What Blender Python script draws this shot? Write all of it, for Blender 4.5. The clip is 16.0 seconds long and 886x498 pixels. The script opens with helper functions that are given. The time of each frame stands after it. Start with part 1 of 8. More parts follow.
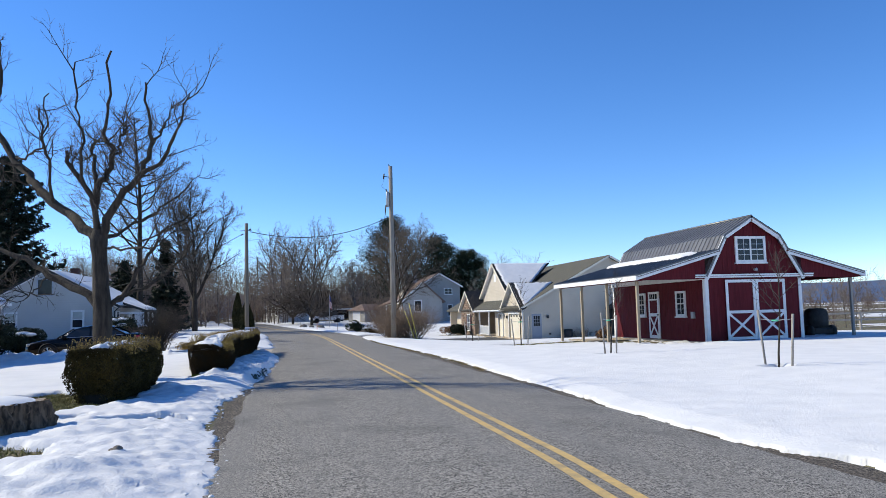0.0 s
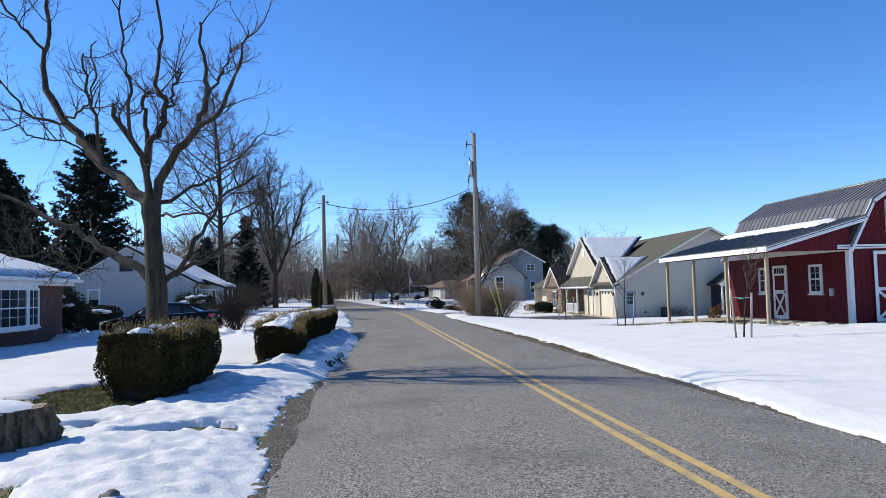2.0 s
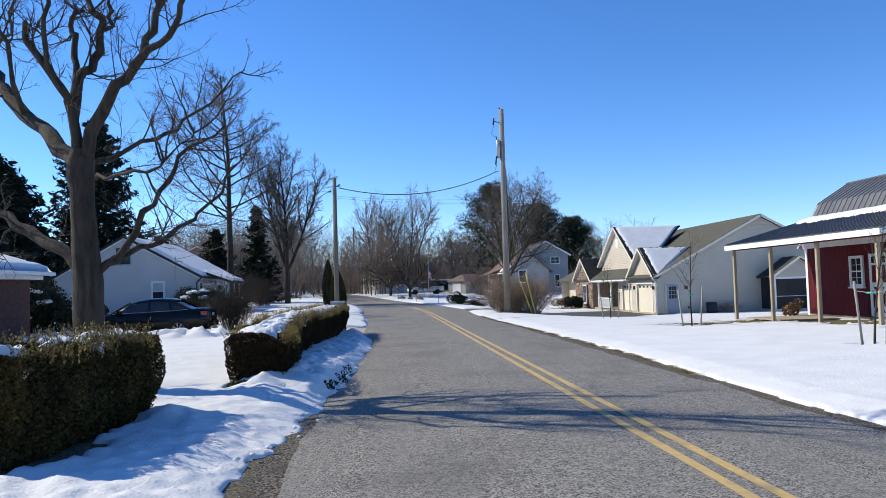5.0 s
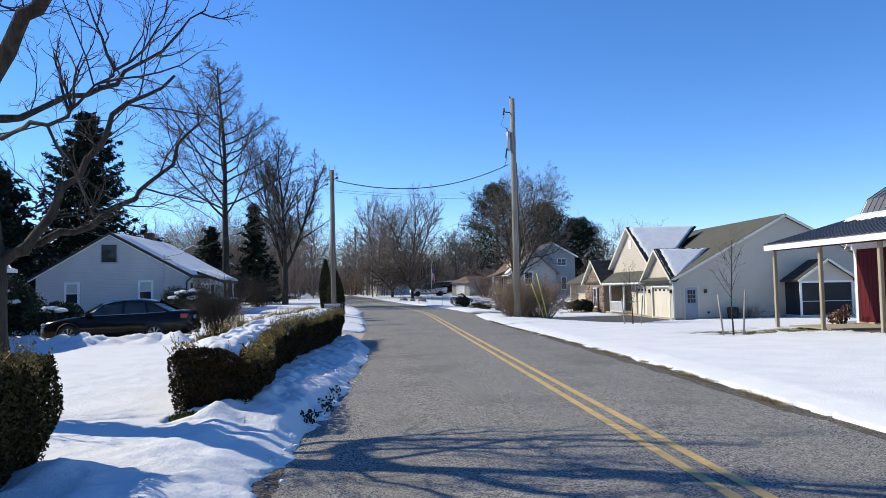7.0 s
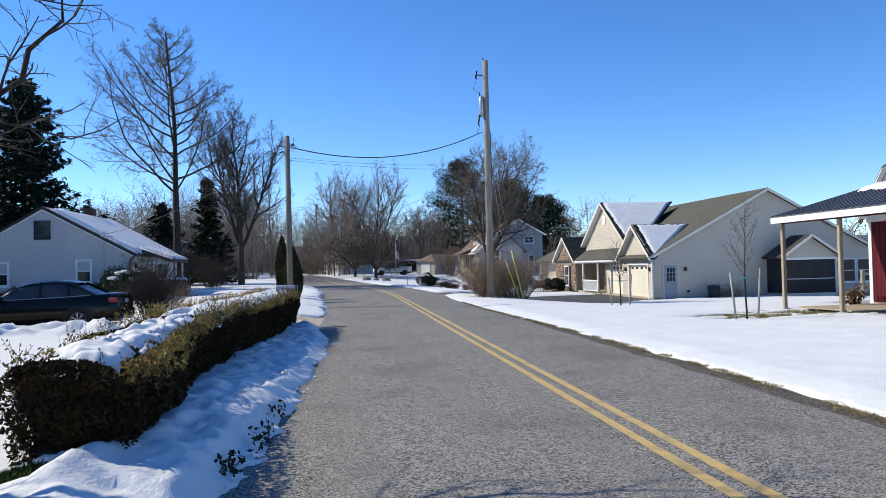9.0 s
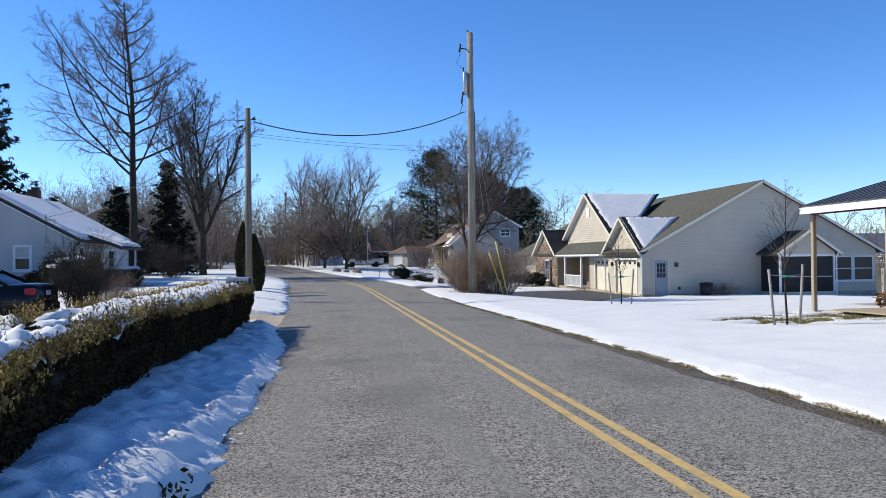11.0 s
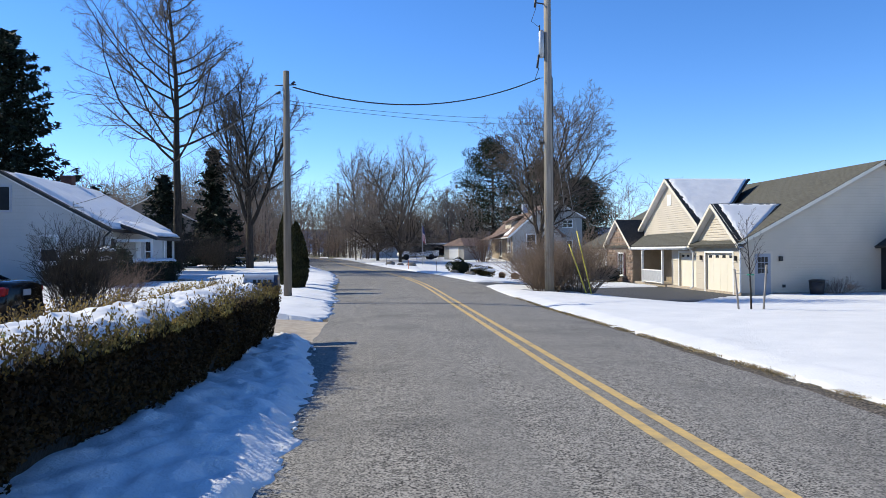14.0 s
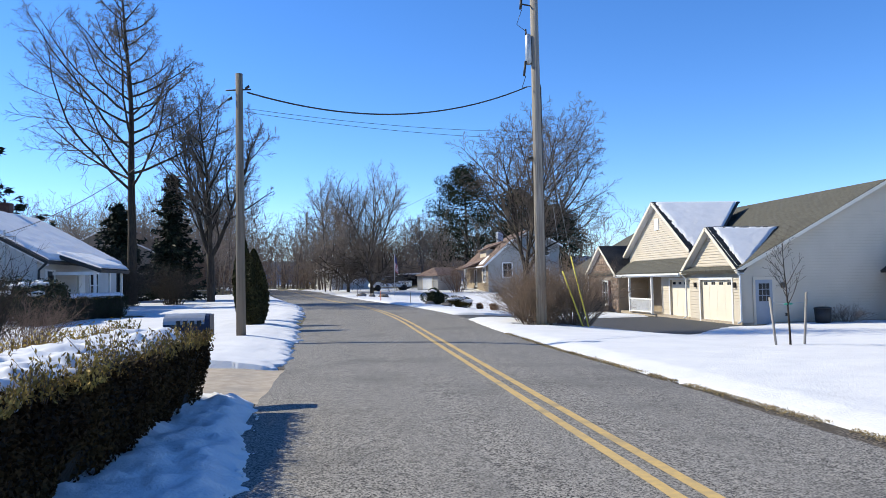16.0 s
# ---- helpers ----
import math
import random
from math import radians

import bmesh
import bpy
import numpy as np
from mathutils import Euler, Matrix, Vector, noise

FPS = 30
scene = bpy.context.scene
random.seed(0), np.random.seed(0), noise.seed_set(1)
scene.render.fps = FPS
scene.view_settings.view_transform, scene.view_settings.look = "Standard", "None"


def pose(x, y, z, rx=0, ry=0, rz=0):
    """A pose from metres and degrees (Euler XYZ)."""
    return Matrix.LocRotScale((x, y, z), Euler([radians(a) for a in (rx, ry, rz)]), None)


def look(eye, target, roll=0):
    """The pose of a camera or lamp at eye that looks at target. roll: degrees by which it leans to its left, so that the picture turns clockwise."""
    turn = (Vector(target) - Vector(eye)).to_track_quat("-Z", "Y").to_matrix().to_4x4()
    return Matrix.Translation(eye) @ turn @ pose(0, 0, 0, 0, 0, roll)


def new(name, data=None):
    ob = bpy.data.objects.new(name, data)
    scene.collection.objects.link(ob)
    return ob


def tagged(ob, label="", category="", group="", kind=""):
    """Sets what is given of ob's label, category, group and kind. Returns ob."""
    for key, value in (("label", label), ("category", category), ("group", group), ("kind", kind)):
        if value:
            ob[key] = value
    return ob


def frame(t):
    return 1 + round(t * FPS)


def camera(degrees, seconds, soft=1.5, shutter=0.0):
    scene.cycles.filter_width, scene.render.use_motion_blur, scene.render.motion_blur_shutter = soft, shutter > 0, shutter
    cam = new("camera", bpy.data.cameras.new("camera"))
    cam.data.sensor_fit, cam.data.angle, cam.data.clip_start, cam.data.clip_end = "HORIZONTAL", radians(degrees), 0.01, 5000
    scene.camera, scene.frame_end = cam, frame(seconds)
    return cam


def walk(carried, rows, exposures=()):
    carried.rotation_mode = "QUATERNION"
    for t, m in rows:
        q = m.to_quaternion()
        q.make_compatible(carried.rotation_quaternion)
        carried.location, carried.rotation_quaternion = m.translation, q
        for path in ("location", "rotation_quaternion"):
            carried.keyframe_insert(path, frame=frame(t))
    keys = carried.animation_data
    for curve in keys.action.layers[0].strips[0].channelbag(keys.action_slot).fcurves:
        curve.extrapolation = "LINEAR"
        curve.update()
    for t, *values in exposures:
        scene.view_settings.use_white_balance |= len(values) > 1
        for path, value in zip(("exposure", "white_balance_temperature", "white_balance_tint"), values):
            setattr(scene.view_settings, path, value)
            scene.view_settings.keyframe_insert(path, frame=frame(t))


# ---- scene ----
cam = camera(61.1, 16.0, 0.7)
METRES, EYE, TILT, LEAN, TURN = 25.0, 1.6, 0.0, 0.0, -12.0
ROWS = [
    (0.0, 0.0, 0.0, 0.0, 0.13, 4.83, 1.5),
    (0.5, -0.0071, 0.0304, -0.0001, 0.78, 4.59, 1.74),
    (1.0, -0.0119, 0.0616, -0.0004, 2.13, 4.69, 1.67),
    (1.5, -0.0194, 0.0927, -0.0003, 4.11, 4.16, 1.57),
    (2.0, -0.0243, 0.1243, 0.0006, 6.08, 3.22, 1.5),
    (2.5, -0.0307, 0.1538, 0.0006, 6.8, 3.09, 1.32),
    (3.0, -0.0355, 0.1835, 0.0009, 7.57, 3.1, 1.42),
    (3.5, -0.0417, 0.2139, 0.0004, 7.29, 3.02, 1.69),
    (4.0, -0.0478, 0.2448, 0.0004, 7.55, 2.94, 1.53),
    (4.5, -0.0541, 0.2762, -0.0, 7.39, 2.81, 1.67),
    (7.0, -0.0814, 0.4186, 0.0001, 7.58, 2.96, 1.19),
    (7.5, -0.0863, 0.4494, 0.0001, 6.45, 2.88, 1.76),
    (8.0, -0.0937, 0.4791, 0.0001, 6.1, 2.45, 1.45),
    (8.5, -0.0993, 0.5103, -0.0004, 5.2, 1.73, 1.66),
    (9.0, -0.1067, 0.5403, -0.0002, 4.74, 1.28, 1.4),
    (11.5, -0.1344, 0.6992, -0.0019, 2.25, 0.63, 0.46),
    (12.0, -0.1412, 0.7301, -0.002, 2.36, 0.51, 0.21),
    (12.5, -0.1463, 0.7624, -0.0024, 2.85, 0.29, -0.17),
    (13.0, -0.1525, 0.7943, -0.0025, 2.79, 0.26, -0.07),
    (13.5, -0.1587, 0.8254, -0.0027, 4.85, -0.14, 0.12),
    (14.0, -0.1651, 0.8559, -0.0023, 6.54, 0.16, 0.44),
    (14.5, -0.1718, 0.8866, -0.0027, 7.77, 0.86, 0.88),
    (15.0, -0.1776, 0.9181, -0.0031, 6.56, 1.64, 1.32),
    (15.5, -0.183, 0.9473, -0.0028, 5.47, 2.19, 1.31),
    (16.0, -0.189, 0.9814, -0.0033, 4.34, 2.45, 1.11),
]
walk(cam, [(t, pose(0, 0, EYE, TILT, LEAN, TURN) @ pose(METRES * x, METRES * y, METRES * z, 90 + pitch, roll, yaw)) for t, x, y, z, yaw, pitch, roll in ROWS],
     [(0.0, 0.0), (9.0, 0.0), (13.0, -0.05), (14.2, 0.12), (16.0, 0.18)])

# ---- light ----
SUN = Vector((-0.88, 0.395, 0.74)).normalized()
world = bpy.data.worlds.new("sky")
scene.world = world
world.use_nodes = True
wt = world.node_tree
sky = wt.nodes.new("ShaderNodeTexSky")
sky.sky_type = "NISHITA"
sky.sun_disc = False
sky.sun_elevation = math.asin(SUN.z)
sky.sun_rotation = math.atan2(SUN.x, SUN.y)
sky.altitude = 2200
sky.air_density, sky.dust_density, sky.ozone_density = 1.0, 0.0, 4.5
wt.nodes["Background"].inputs["Strength"].default_value = 0.2
rich = wt.nodes.new("ShaderNodeHueSaturation")
rich.inputs["Saturation"].default_value = 1.2
rich.inputs["Hue"].default_value = 0.507
wt.links.new(sky.outputs["Color"], rich.inputs["Color"])
wt.links.new(rich.outputs["Color"], wt.nodes["Background"].inputs["Color"])
sun_data = bpy.data.lights.new("sun", "SUN")
sun_data.energy, sun_data.angle, sun_data.color = 5.2, radians(0.53), (1.0, 0.94, 0.76)
sun = new("sun", sun_data)
sun.matrix_world = look(SUN * 100, (0, 0, 0))
scene.view_settings.exposure = 0.0


# ---- materials ----
def mat(name, c1, c2=None, scale=3.0, rough=0.8, metal=0.0, bump=0.0, bscale=30.0, c3=None, scale3=0.4, stretch=(1, 1, 1),
        rnd=0.0, spec=0.5, trans=0.0, lo=0.35, hi=0.65, coat=0.0, streak=None, relief=0.02, bump2=0.0, detail=5):
    """A surface whose colour drifts between c1 and c2 in grain and to c3 in wide stains; rnd: lightness that varies from object to object."""
    m = bpy.data.materials.new(name)
    m.use_nodes = True
    nt = m.node_tree
    N, L = nt.nodes, nt.links
    b = N["Principled BSDF"]
    b.inputs["Roughness"].default_value = rough
    b.inputs["Metallic"].default_value = metal
    b.inputs["Specular IOR Level"].default_value = spec
    b.inputs["Coat Weight"].default_value = coat
    b.inputs["Transmission Weight"].default_value = trans
    co = N.new("ShaderNodeTexCoord")
    mp = N.new("ShaderNodeMapping")
    mp.inputs["Scale"].default_value = stretch
    L.new(co.outputs["Object"], mp.inputs["Vector"])

    def noise_ramp(sc, a, z, detail=5):
        n = N.new("ShaderNodeTexNoise")
        n.inputs["Scale"].default_value, n.inputs["Detail"].default_value = sc, detail
        L.new(mp.outputs["Vector"], n.inputs["Vector"])
        r = N.new("ShaderNodeMapRange")
        r.inputs["From Min"].default_value, r.inputs["From Max"].default_value = a, z
        L.new(n.outputs["Fac"], r.inputs["Value"])
        return r.outputs["Result"]

    def mix(f, a, z):
        x = N.new("ShaderNodeMix")
        x.data_type = "RGBA"
        L.new(f, x.inputs["Factor"])
        for s, k in ((a, 6), (z, 7)):
            if isinstance(s, tuple):
                x.inputs[k].default_value = (*s, 1)
            else:
                L.new(s, x.inputs[k])
        return x.outputs[2]

    col = mix(noise_ramp(scale, lo, hi, detail), c1, c2 or c1)
    if c3:
        col = mix(noise_ramp(scale3, 0.5, 0.75), col, c3)
    if streak:
        tint, size, amount = streak
        m2 = N.new("ShaderNodeMapping")
        m2.inputs["Scale"].default_value = size
        L.new(co.outputs["Object"], m2.inputs["Vector"])
        n2, r2 = N.new("ShaderNodeTexNoise"), N.new("ShaderNodeMapRange")
        n2.inputs["Scale"].default_value, n2.inputs["Detail"].default_value = 1.0, 4
        r2.inputs["From Min"].default_value, r2.inputs["From Max"].default_value, r2.inputs["To Max"].default_value = 0.45, 0.7, amount
        L.new(m2.outputs["Vector"], n2.inputs["Vector"])
        L.new(n2.outputs["Fac"], r2.inputs["Value"])
        col = mix(r2.outputs["Result"], col, tint)
    if rnd:
        oi, mr, hs = N.new("ShaderNodeObjectInfo"), N.new("ShaderNodeMapRange"), N.new("ShaderNodeHueSaturation")
        mr.inputs["To Min"].default_value, mr.inputs["To Max"].default_value = 1 - rnd, 1 + rnd
        L.new(oi.outputs["Random"], mr.inputs["Value"])
        L.new(mr.outputs["Result"], hs.inputs["Value"])
        L.new(col, hs.inputs["Color"])
        col = hs.outputs["Color"]
    L.new(col, b.inputs["Base Color"])
    if bump:
        n = N.new("ShaderNodeTexNoise")
        n.inputs["Scale"].default_value, n.inputs["Detail"].default_value = bscale, 6
        L.new(mp.outputs["Vector"], n.inputs["Vector"])
        bp = N.new("ShaderNodeBump")
        bp.inputs["Strength"].default_value, bp.inputs["Distance"].default_value = min(1, bump), relief
        L.new(n.outputs["Fac"], bp.inputs["Height"])
        L.new(bp.outputs["Normal"], b.inputs["Normal"])
        if bump2:
            n3, b3 = N.new("ShaderNodeTexNoise"), N.new("ShaderNodeBump")
            n3.inputs["Scale"].default_value, n3.inputs["Detail"].default_value = bump2, 5
            L.new(mp.outputs["Vector"], n3.inputs["Vector"])
            b3.inputs["Strength"].default_value, b3.inputs["Distance"].default_value = 0.5, relief * 0.45
            L.new(n3.outputs["Fac"], b3.inputs["Height"])
            L.new(bp.outputs["Normal"], b3.inputs["Normal"])
            L.new(b3.outputs["Normal"], b.inputs["Normal"])
    return m


def leafy(name, c1, c2, rough=0.6, through_light=0.15):
    """Leaves whose tone differs from leaf to leaf."""
    m = mat(name, c1, c2, 1.5, rough, spec=0.12)
    nt = m.node_tree
    b = nt.nodes["Principled BSDF"]
    g = nt.nodes.new("ShaderNodeNewGeometry")
    hs = nt.nodes.new("ShaderNodeHueSaturation")
    mr = nt.nodes.new("ShaderNodeMapRange")
    mr.inputs["To Min"].default_value, mr.inputs["To Max"].default_value = 0.45, 1.6
    nt.links.new(g.outputs["Random Per Island"], mr.inputs["Value"])
    nt.links.new(mr.outputs["Result"], hs.inputs["Value"])
    nt.links.new(b.inputs["Base Color"].links[0].from_socket, hs.inputs["Color"])
    nt.links.new(hs.outputs["Color"], b.inputs["Base Color"])
    return m


SNOW = mat("snow", (0.665, 0.665, 0.67), (0.725, 0.72, 0.72), 1.2, 0.8, bump=0.8, bscale=26, spec=0.15, relief=0.013, bump2=70.0)
SNOW.node_tree.nodes["Principled BSDF"].inputs["Subsurface Weight"].default_value = 0.0
ROOF_SNOW = mat("roof_snow", (0.68, 0.68, 0.685), (0.735, 0.73, 0.73), 2.0, 0.7, bump=0.4, bscale=5, spec=0.25)
SOIL = mat("winter_turf", (0.045, 0.036, 0.022), (0.20, 0.165, 0.09), 26, 0.95, bump=1.0, bscale=40, c3=(0.09, 0.11, 0.03), scale3=0.8)


def asphalt(name, dark, light, worn):
    """Coarse chip-seal: pale stones in dark binder, grain at several sizes, long worn wheel tracks and wide dull patches."""
    m = mat(name, dark, light, 55, 0.9, spec=0.2, bump=0.7, bscale=95, relief=0.004, detail=8, lo=0.40, hi=0.62)
    nt = m.node_tree
    N, L = nt.nodes, nt.links
    b = N["Principled BSDF"]
    co = N.new("ShaderNodeTexCoord")
    base = b.inputs["Base Color"].links[0].from_socket

    def layer(size, lo, hi, top, stretch=(1, 1, 1), detail=4):
        mp, n, r = N.new("ShaderNodeMapping"), N.new("ShaderNodeTexNoise"), N.new("ShaderNodeMapRange")
        mp.inputs["Scale"].default_value = stretch
        n.inputs["Scale"].default_value, n.inputs["Detail"].default_value = size, detail
        r.inputs["From Min"].default_value, r.inputs["From Max"].default_value, r.inputs["To Max"].default_value = lo, hi, top
        L.new(co.outputs["Object"], mp.inputs["Vector"])
        L.new(mp.outputs["Vector"], n.inputs["Vector"])
        L.new(n.outputs["Fac"], r.inputs["Value"])
        return r.outputs["Result"]

    def blend(f, a, tint):
        x = N.new("ShaderNodeMix")
        x.data_type = "RGBA"
        L.new(f, x.inputs["Factor"])
        L.new(a, x.inputs[6])
        x.inputs[7].default_value = (*tint, 1)
        return x.outputs[2]

    v = N.new("ShaderNodeTexVoronoi")
    v.inputs["Scale"].default_value = 80
    L.new(co.outputs["Object"], v.inputs["Vector"])
    sep, r = N.new("ShaderNodeSeparateColor"), N.new("ShaderNodeMapRange")
    L.new(v.outputs["Color"], sep.inputs["Color"])
    r.inputs["From Min"].default_value, r.inputs["From Max"].default_value, r.inputs["To Max"].default_value = 0.60, 0.92, 0.9
    L.new(sep.outputs["Red"], r.inputs["Value"])
    col = blend(r.outputs["Result"], base, (light[0] * 1.15, light[1] * 1.12, light[2] * 1.08))
    col = blend(layer(15, 0.5, 0.72, 0.55), col, dark)
    col = blend(layer(1.0, 0.44, 0.66, 0.6, (1.5, 0.06, 1.0)), col, worn)
    col = blend(layer(0.55, 0.52, 0.72, 0.45), col, (dark[0] * 3.2, dark[1] * 3.2, dark[2] * 3.2))
    L.new(col, b.inputs["Base Color"])
    return m


ASPHALT = asphalt("asphalt", (0.024, 0.0230, 0.0215), (0.36, 0.338, 0.305), (0.20, 0.189, 0.173))
DRIVE = mat("driveway_asphalt", (0.035, 0.035, 0.037), (0.075, 0.075, 0.077), 30, 0.85, bump=0.6, bscale=80)
CONCRETE = mat("concrete", (0.36, 0.29, 0.215), (0.46, 0.385, 0.295), 6, 0.9, bump=0.4, bscale=60, c3=(0.30, 0.26, 0.21), scale3=1.2)
GRAVEL = mat("gravel", (0.014, 0.011, 0.008), (0.25, 0.205, 0.155), 38, 0.95, detail=4, lo=0.40, hi=0.66, bump=1.0, bscale=40, relief=0.03, c3=(0.075, 0.058, 0.038), scale3=2.2)
YELLOW = mat("road_paint", (0.62, 0.42, 0.14), (0.50, 0.345, 0.14), 14, 0.7, bump=0.4, bscale=90, c3=(0.33, 0.25, 0.13), scale3=3.0)
RED = mat("barn_red", (0.082, 0.006, 0.011), (0.112, 0.010, 0.016), 2.5, 0.7, spec=0.2, bump=0.25, bscale=30, stretch=(6, 6, 0.7))
WHITE = mat("white_trim", (0.78, 0.78, 0.77), (0.70, 0.70, 0.69), 4, 0.55, bump=0.1, bscale=30)
METAL = mat("roof_metal", (0.135, 0.13, 0.125), (0.17, 0.165, 0.16), 1.2, 0.4, 0.35, c3=(0.12, 0.115, 0.11), scale3=0.5)
SHINGLE = mat("shingle", (0.060, 0.058, 0.048), (0.105, 0.10, 0.082), 8, 0.92, bump=0.7, bscale=22, c3=(0.07, 0.066, 0.055), scale3=0.7)
DARK_SHINGLE = mat("dark_shingle", (0.03, 0.029, 0.028), (0.06, 0.056, 0.053), 9, 0.92, bump=0.7, bscale=22)
BROWN_SHINGLE = mat("brown_shingle", (0.15, 0.095, 0.075), (0.21, 0.145, 0.115), 3, 0.92, bump=0.6, bscale=14, c3=(0.10, 0.075, 0.065), scale3=0.5)
CREAM = mat("cream_siding", (0.57, 0.50, 0.40), (0.53, 0.465, 0.37), 0.9, 0.6, bump=0.1, bscale=20)
CREAM_DOOR = mat("cream_paint", (0.76, 0.695, 0.57), (0.72, 0.66, 0.54), 1.1, 0.5)
PALE = mat("pale_siding", (0.50, 0.49, 0.465), (0.45, 0.445, 0.425), 0.8, 0.6, bump=0.1, bscale=20, c3=(0.48, 0.48, 0.47), scale3=0.5)
GREY_SIDING = mat("grey_siding", (0.31, 0.30, 0.28), (0.36, 0.35, 0.33), 0.7, 0.65, bump=0.1, bscale=20)
BRICK = mat("brick", (0.058, 0.027, 0.022), (0.095, 0.046, 0.036), 6, 0.9, bump=0.4, bscale=40, rnd=0.25)
STONE = mat("stone", (0.17, 0.11, 0.08), (0.31, 0.22, 0.16), 3, 0.9, bump=0.7, bscale=12, rnd=0.45)
MORTAR = mat("mortar", (0.20, 0.16, 0.13), (0.27, 0.23, 0.19), 12, 0.95, bump=0.5, bscale=40)
TAN_WALL = mat("dark_tan", (0.24, 0.19, 0.135), (0.29, 0.235, 0.17), 2, 0.7)
POST_WOOD = mat("treated_wood", (0.30, 0.235, 0.155), (0.41, 0.335, 0.235), 3, 0.8, bump=0.3, bscale=12, stretch=(5, 5, 0.4))
GREY_WOOD = mat("weathered_wood", (0.24, 0.21, 0.18), (0.36, 0.33, 0.29), 3, 0.9, bump=0.5, bscale=10, stretch=(6, 6, 0.35))
POLE_WOOD = mat("pole_wood", (0.13, 0.105, 0.078), (0.225, 0.19, 0.148), 4, 0.9, bump=0.6, bscale=14, stretch=(6, 6, 0.2), c3=(0.14, 0.115, 0.09), scale3=0.6)
BARK = mat("bark", (0.020, 0.0145, 0.010), (0.060, 0.044, 0.031), 5, 0.95, bump=1.0, bscale=22, stretch=(2.5, 2.5, 0.5), c3=(0.050, 0.041, 0.028), scale3=1.2)
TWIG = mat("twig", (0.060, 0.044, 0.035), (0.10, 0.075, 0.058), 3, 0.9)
TAN_TWIG = mat("tan_twig", (0.15, 0.105, 0.072), (0.30, 0.215, 0.15), 1.5, 0.9)
RED_TWIG = mat("twig_ruddy", (0.12, 0.075, 0.055), (0.17, 0.115, 0.085), 3, 0.9)
# Far twigs and bark are paled: distance haze is put into their colour.
HAZY_TWIG = mat("hazy_twig", (0.16, 0.122, 0.098), (0.26, 0.205, 0.168), 0.3, 0.95)
# Middle-distance twigs, lightened for the light that falls on them.
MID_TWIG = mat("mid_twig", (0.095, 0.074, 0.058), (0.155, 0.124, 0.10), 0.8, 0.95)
HAZY_BARK = mat("hazy_bark", (0.085, 0.068, 0.055), (0.15, 0.125, 0.105), 2.0, 0.95, bump=0.5, bscale=12, stretch=(2, 2, 0.4))
NEEDLE = leafy("spruce_needles", (0.010, 0.017, 0.012), (0.022, 0.030, 0.018))
PINE = leafy("pine_needles", (0.014, 0.022, 0.012), (0.032, 0.040, 0.018))
# Browner leaves of the long hedge, darkened further for its shaded side.
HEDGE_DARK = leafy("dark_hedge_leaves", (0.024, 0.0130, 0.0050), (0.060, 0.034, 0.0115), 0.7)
POLE_PALE = mat("pale_pole_wood", (0.20, 0.168, 0.132), (0.36, 0.315, 0.26), 4, 0.9, bump=0.6, bscale=14, stretch=(6, 6, 0.2), c3=(0.20, 0.165, 0.13), scale3=0.6)
GREEN_GRASS = leafy("green_grass", (0.045, 0.065, 0.012), (0.12, 0.15, 0.03))
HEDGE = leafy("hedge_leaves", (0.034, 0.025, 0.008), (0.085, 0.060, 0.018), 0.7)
# Yellow shoots, brightened for the sun they catch on top.
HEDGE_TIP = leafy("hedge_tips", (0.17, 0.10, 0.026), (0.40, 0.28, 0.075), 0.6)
ARBOR = leafy("arborvitae_leaves", (0.024, 0.026, 0.010), (0.052, 0.046, 0.018))
SHRUB_LEAF = leafy("shrub_leaves", (0.018, 0.026, 0.016), (0.035, 0.042, 0.022))
# Near-black colour that stands for the shade inside a hedge.
HEDGE_SHADE = mat("hedge_inner_shade", (0.010, 0.008, 0.005), (0.022, 0.016, 0.010), 8, 0.95, bump=1, bscale=20)
GRASS = leafy("grass_blades", (0.15, 0.145, 0.045), (0.27, 0.225, 0.095))
STRAW = leafy("straw_grass", (0.20, 0.145, 0.07), (0.34, 0.26, 0.13))
DEAD_LEAF = leafy("dead_leaves", (0.16, 0.08, 0.04), (0.26, 0.15, 0.075))
GLASS = mat("window_glass", (0.02, 0.023, 0.027), (0.035, 0.038, 0.042), 0.7, 0.06, spec=0.25)
SCREEN = mat("insect_screen", (0.018, 0.018, 0.018), (0.028, 0.027, 0.026), 1.0, 0.85)
BLIND = mat("window_blind", (0.40, 0.42, 0.38), (0.48, 0.50, 0.45), 2, 0.7)
BLACK_PAINT = mat("black_car_paint", (0.004, 0.004, 0.005), (0.007, 0.007, 0.007), 1, 0.16, coat=0.1, spec=0.25)
CAR_GLASS = mat("car_glass", (0.03, 0.032, 0.034), (0.05, 0.052, 0.054), 1, 0.08, spec=0.5)
RUBBER = mat("rubber", (0.012, 0.012, 0.012), (0.022, 0.021, 0.02), 12, 0.85)
ALLOY = mat("alloy", (0.42, 0.42, 0.43), (0.52, 0.52, 0.53), 4, 0.3, 0.8)
TAIL = mat("tail_lens", (0.26, 0.012, 0.015), (0.32, 0.02, 0.02), 4, 0.15, coat=0.6)
BLACK = mat("black_metal", (0.012, 0.012, 0.013), (0.024, 0.024, 0.025), 6, 0.5)
DARK_FABRIC = mat("dark_cover", (0.014, 0.013, 0.013), (0.028, 0.026, 0.025), 5, 0.8, bump=0.5, bscale=8)
STEEL = mat("galvanised", (0.36, 0.37, 0.38), (0.46, 0.47, 0.48), 6, 0.45, 0.6)
NAVY = mat("navy_paint", (0.010, 0.013, 0.035), (0.016, 0.020, 0.048), 5, 0.35)
GREY_PAINT = mat("grey_paint", (0.36, 0.38, 0.42), (0.42, 0.44, 0.48), 3, 0.5)
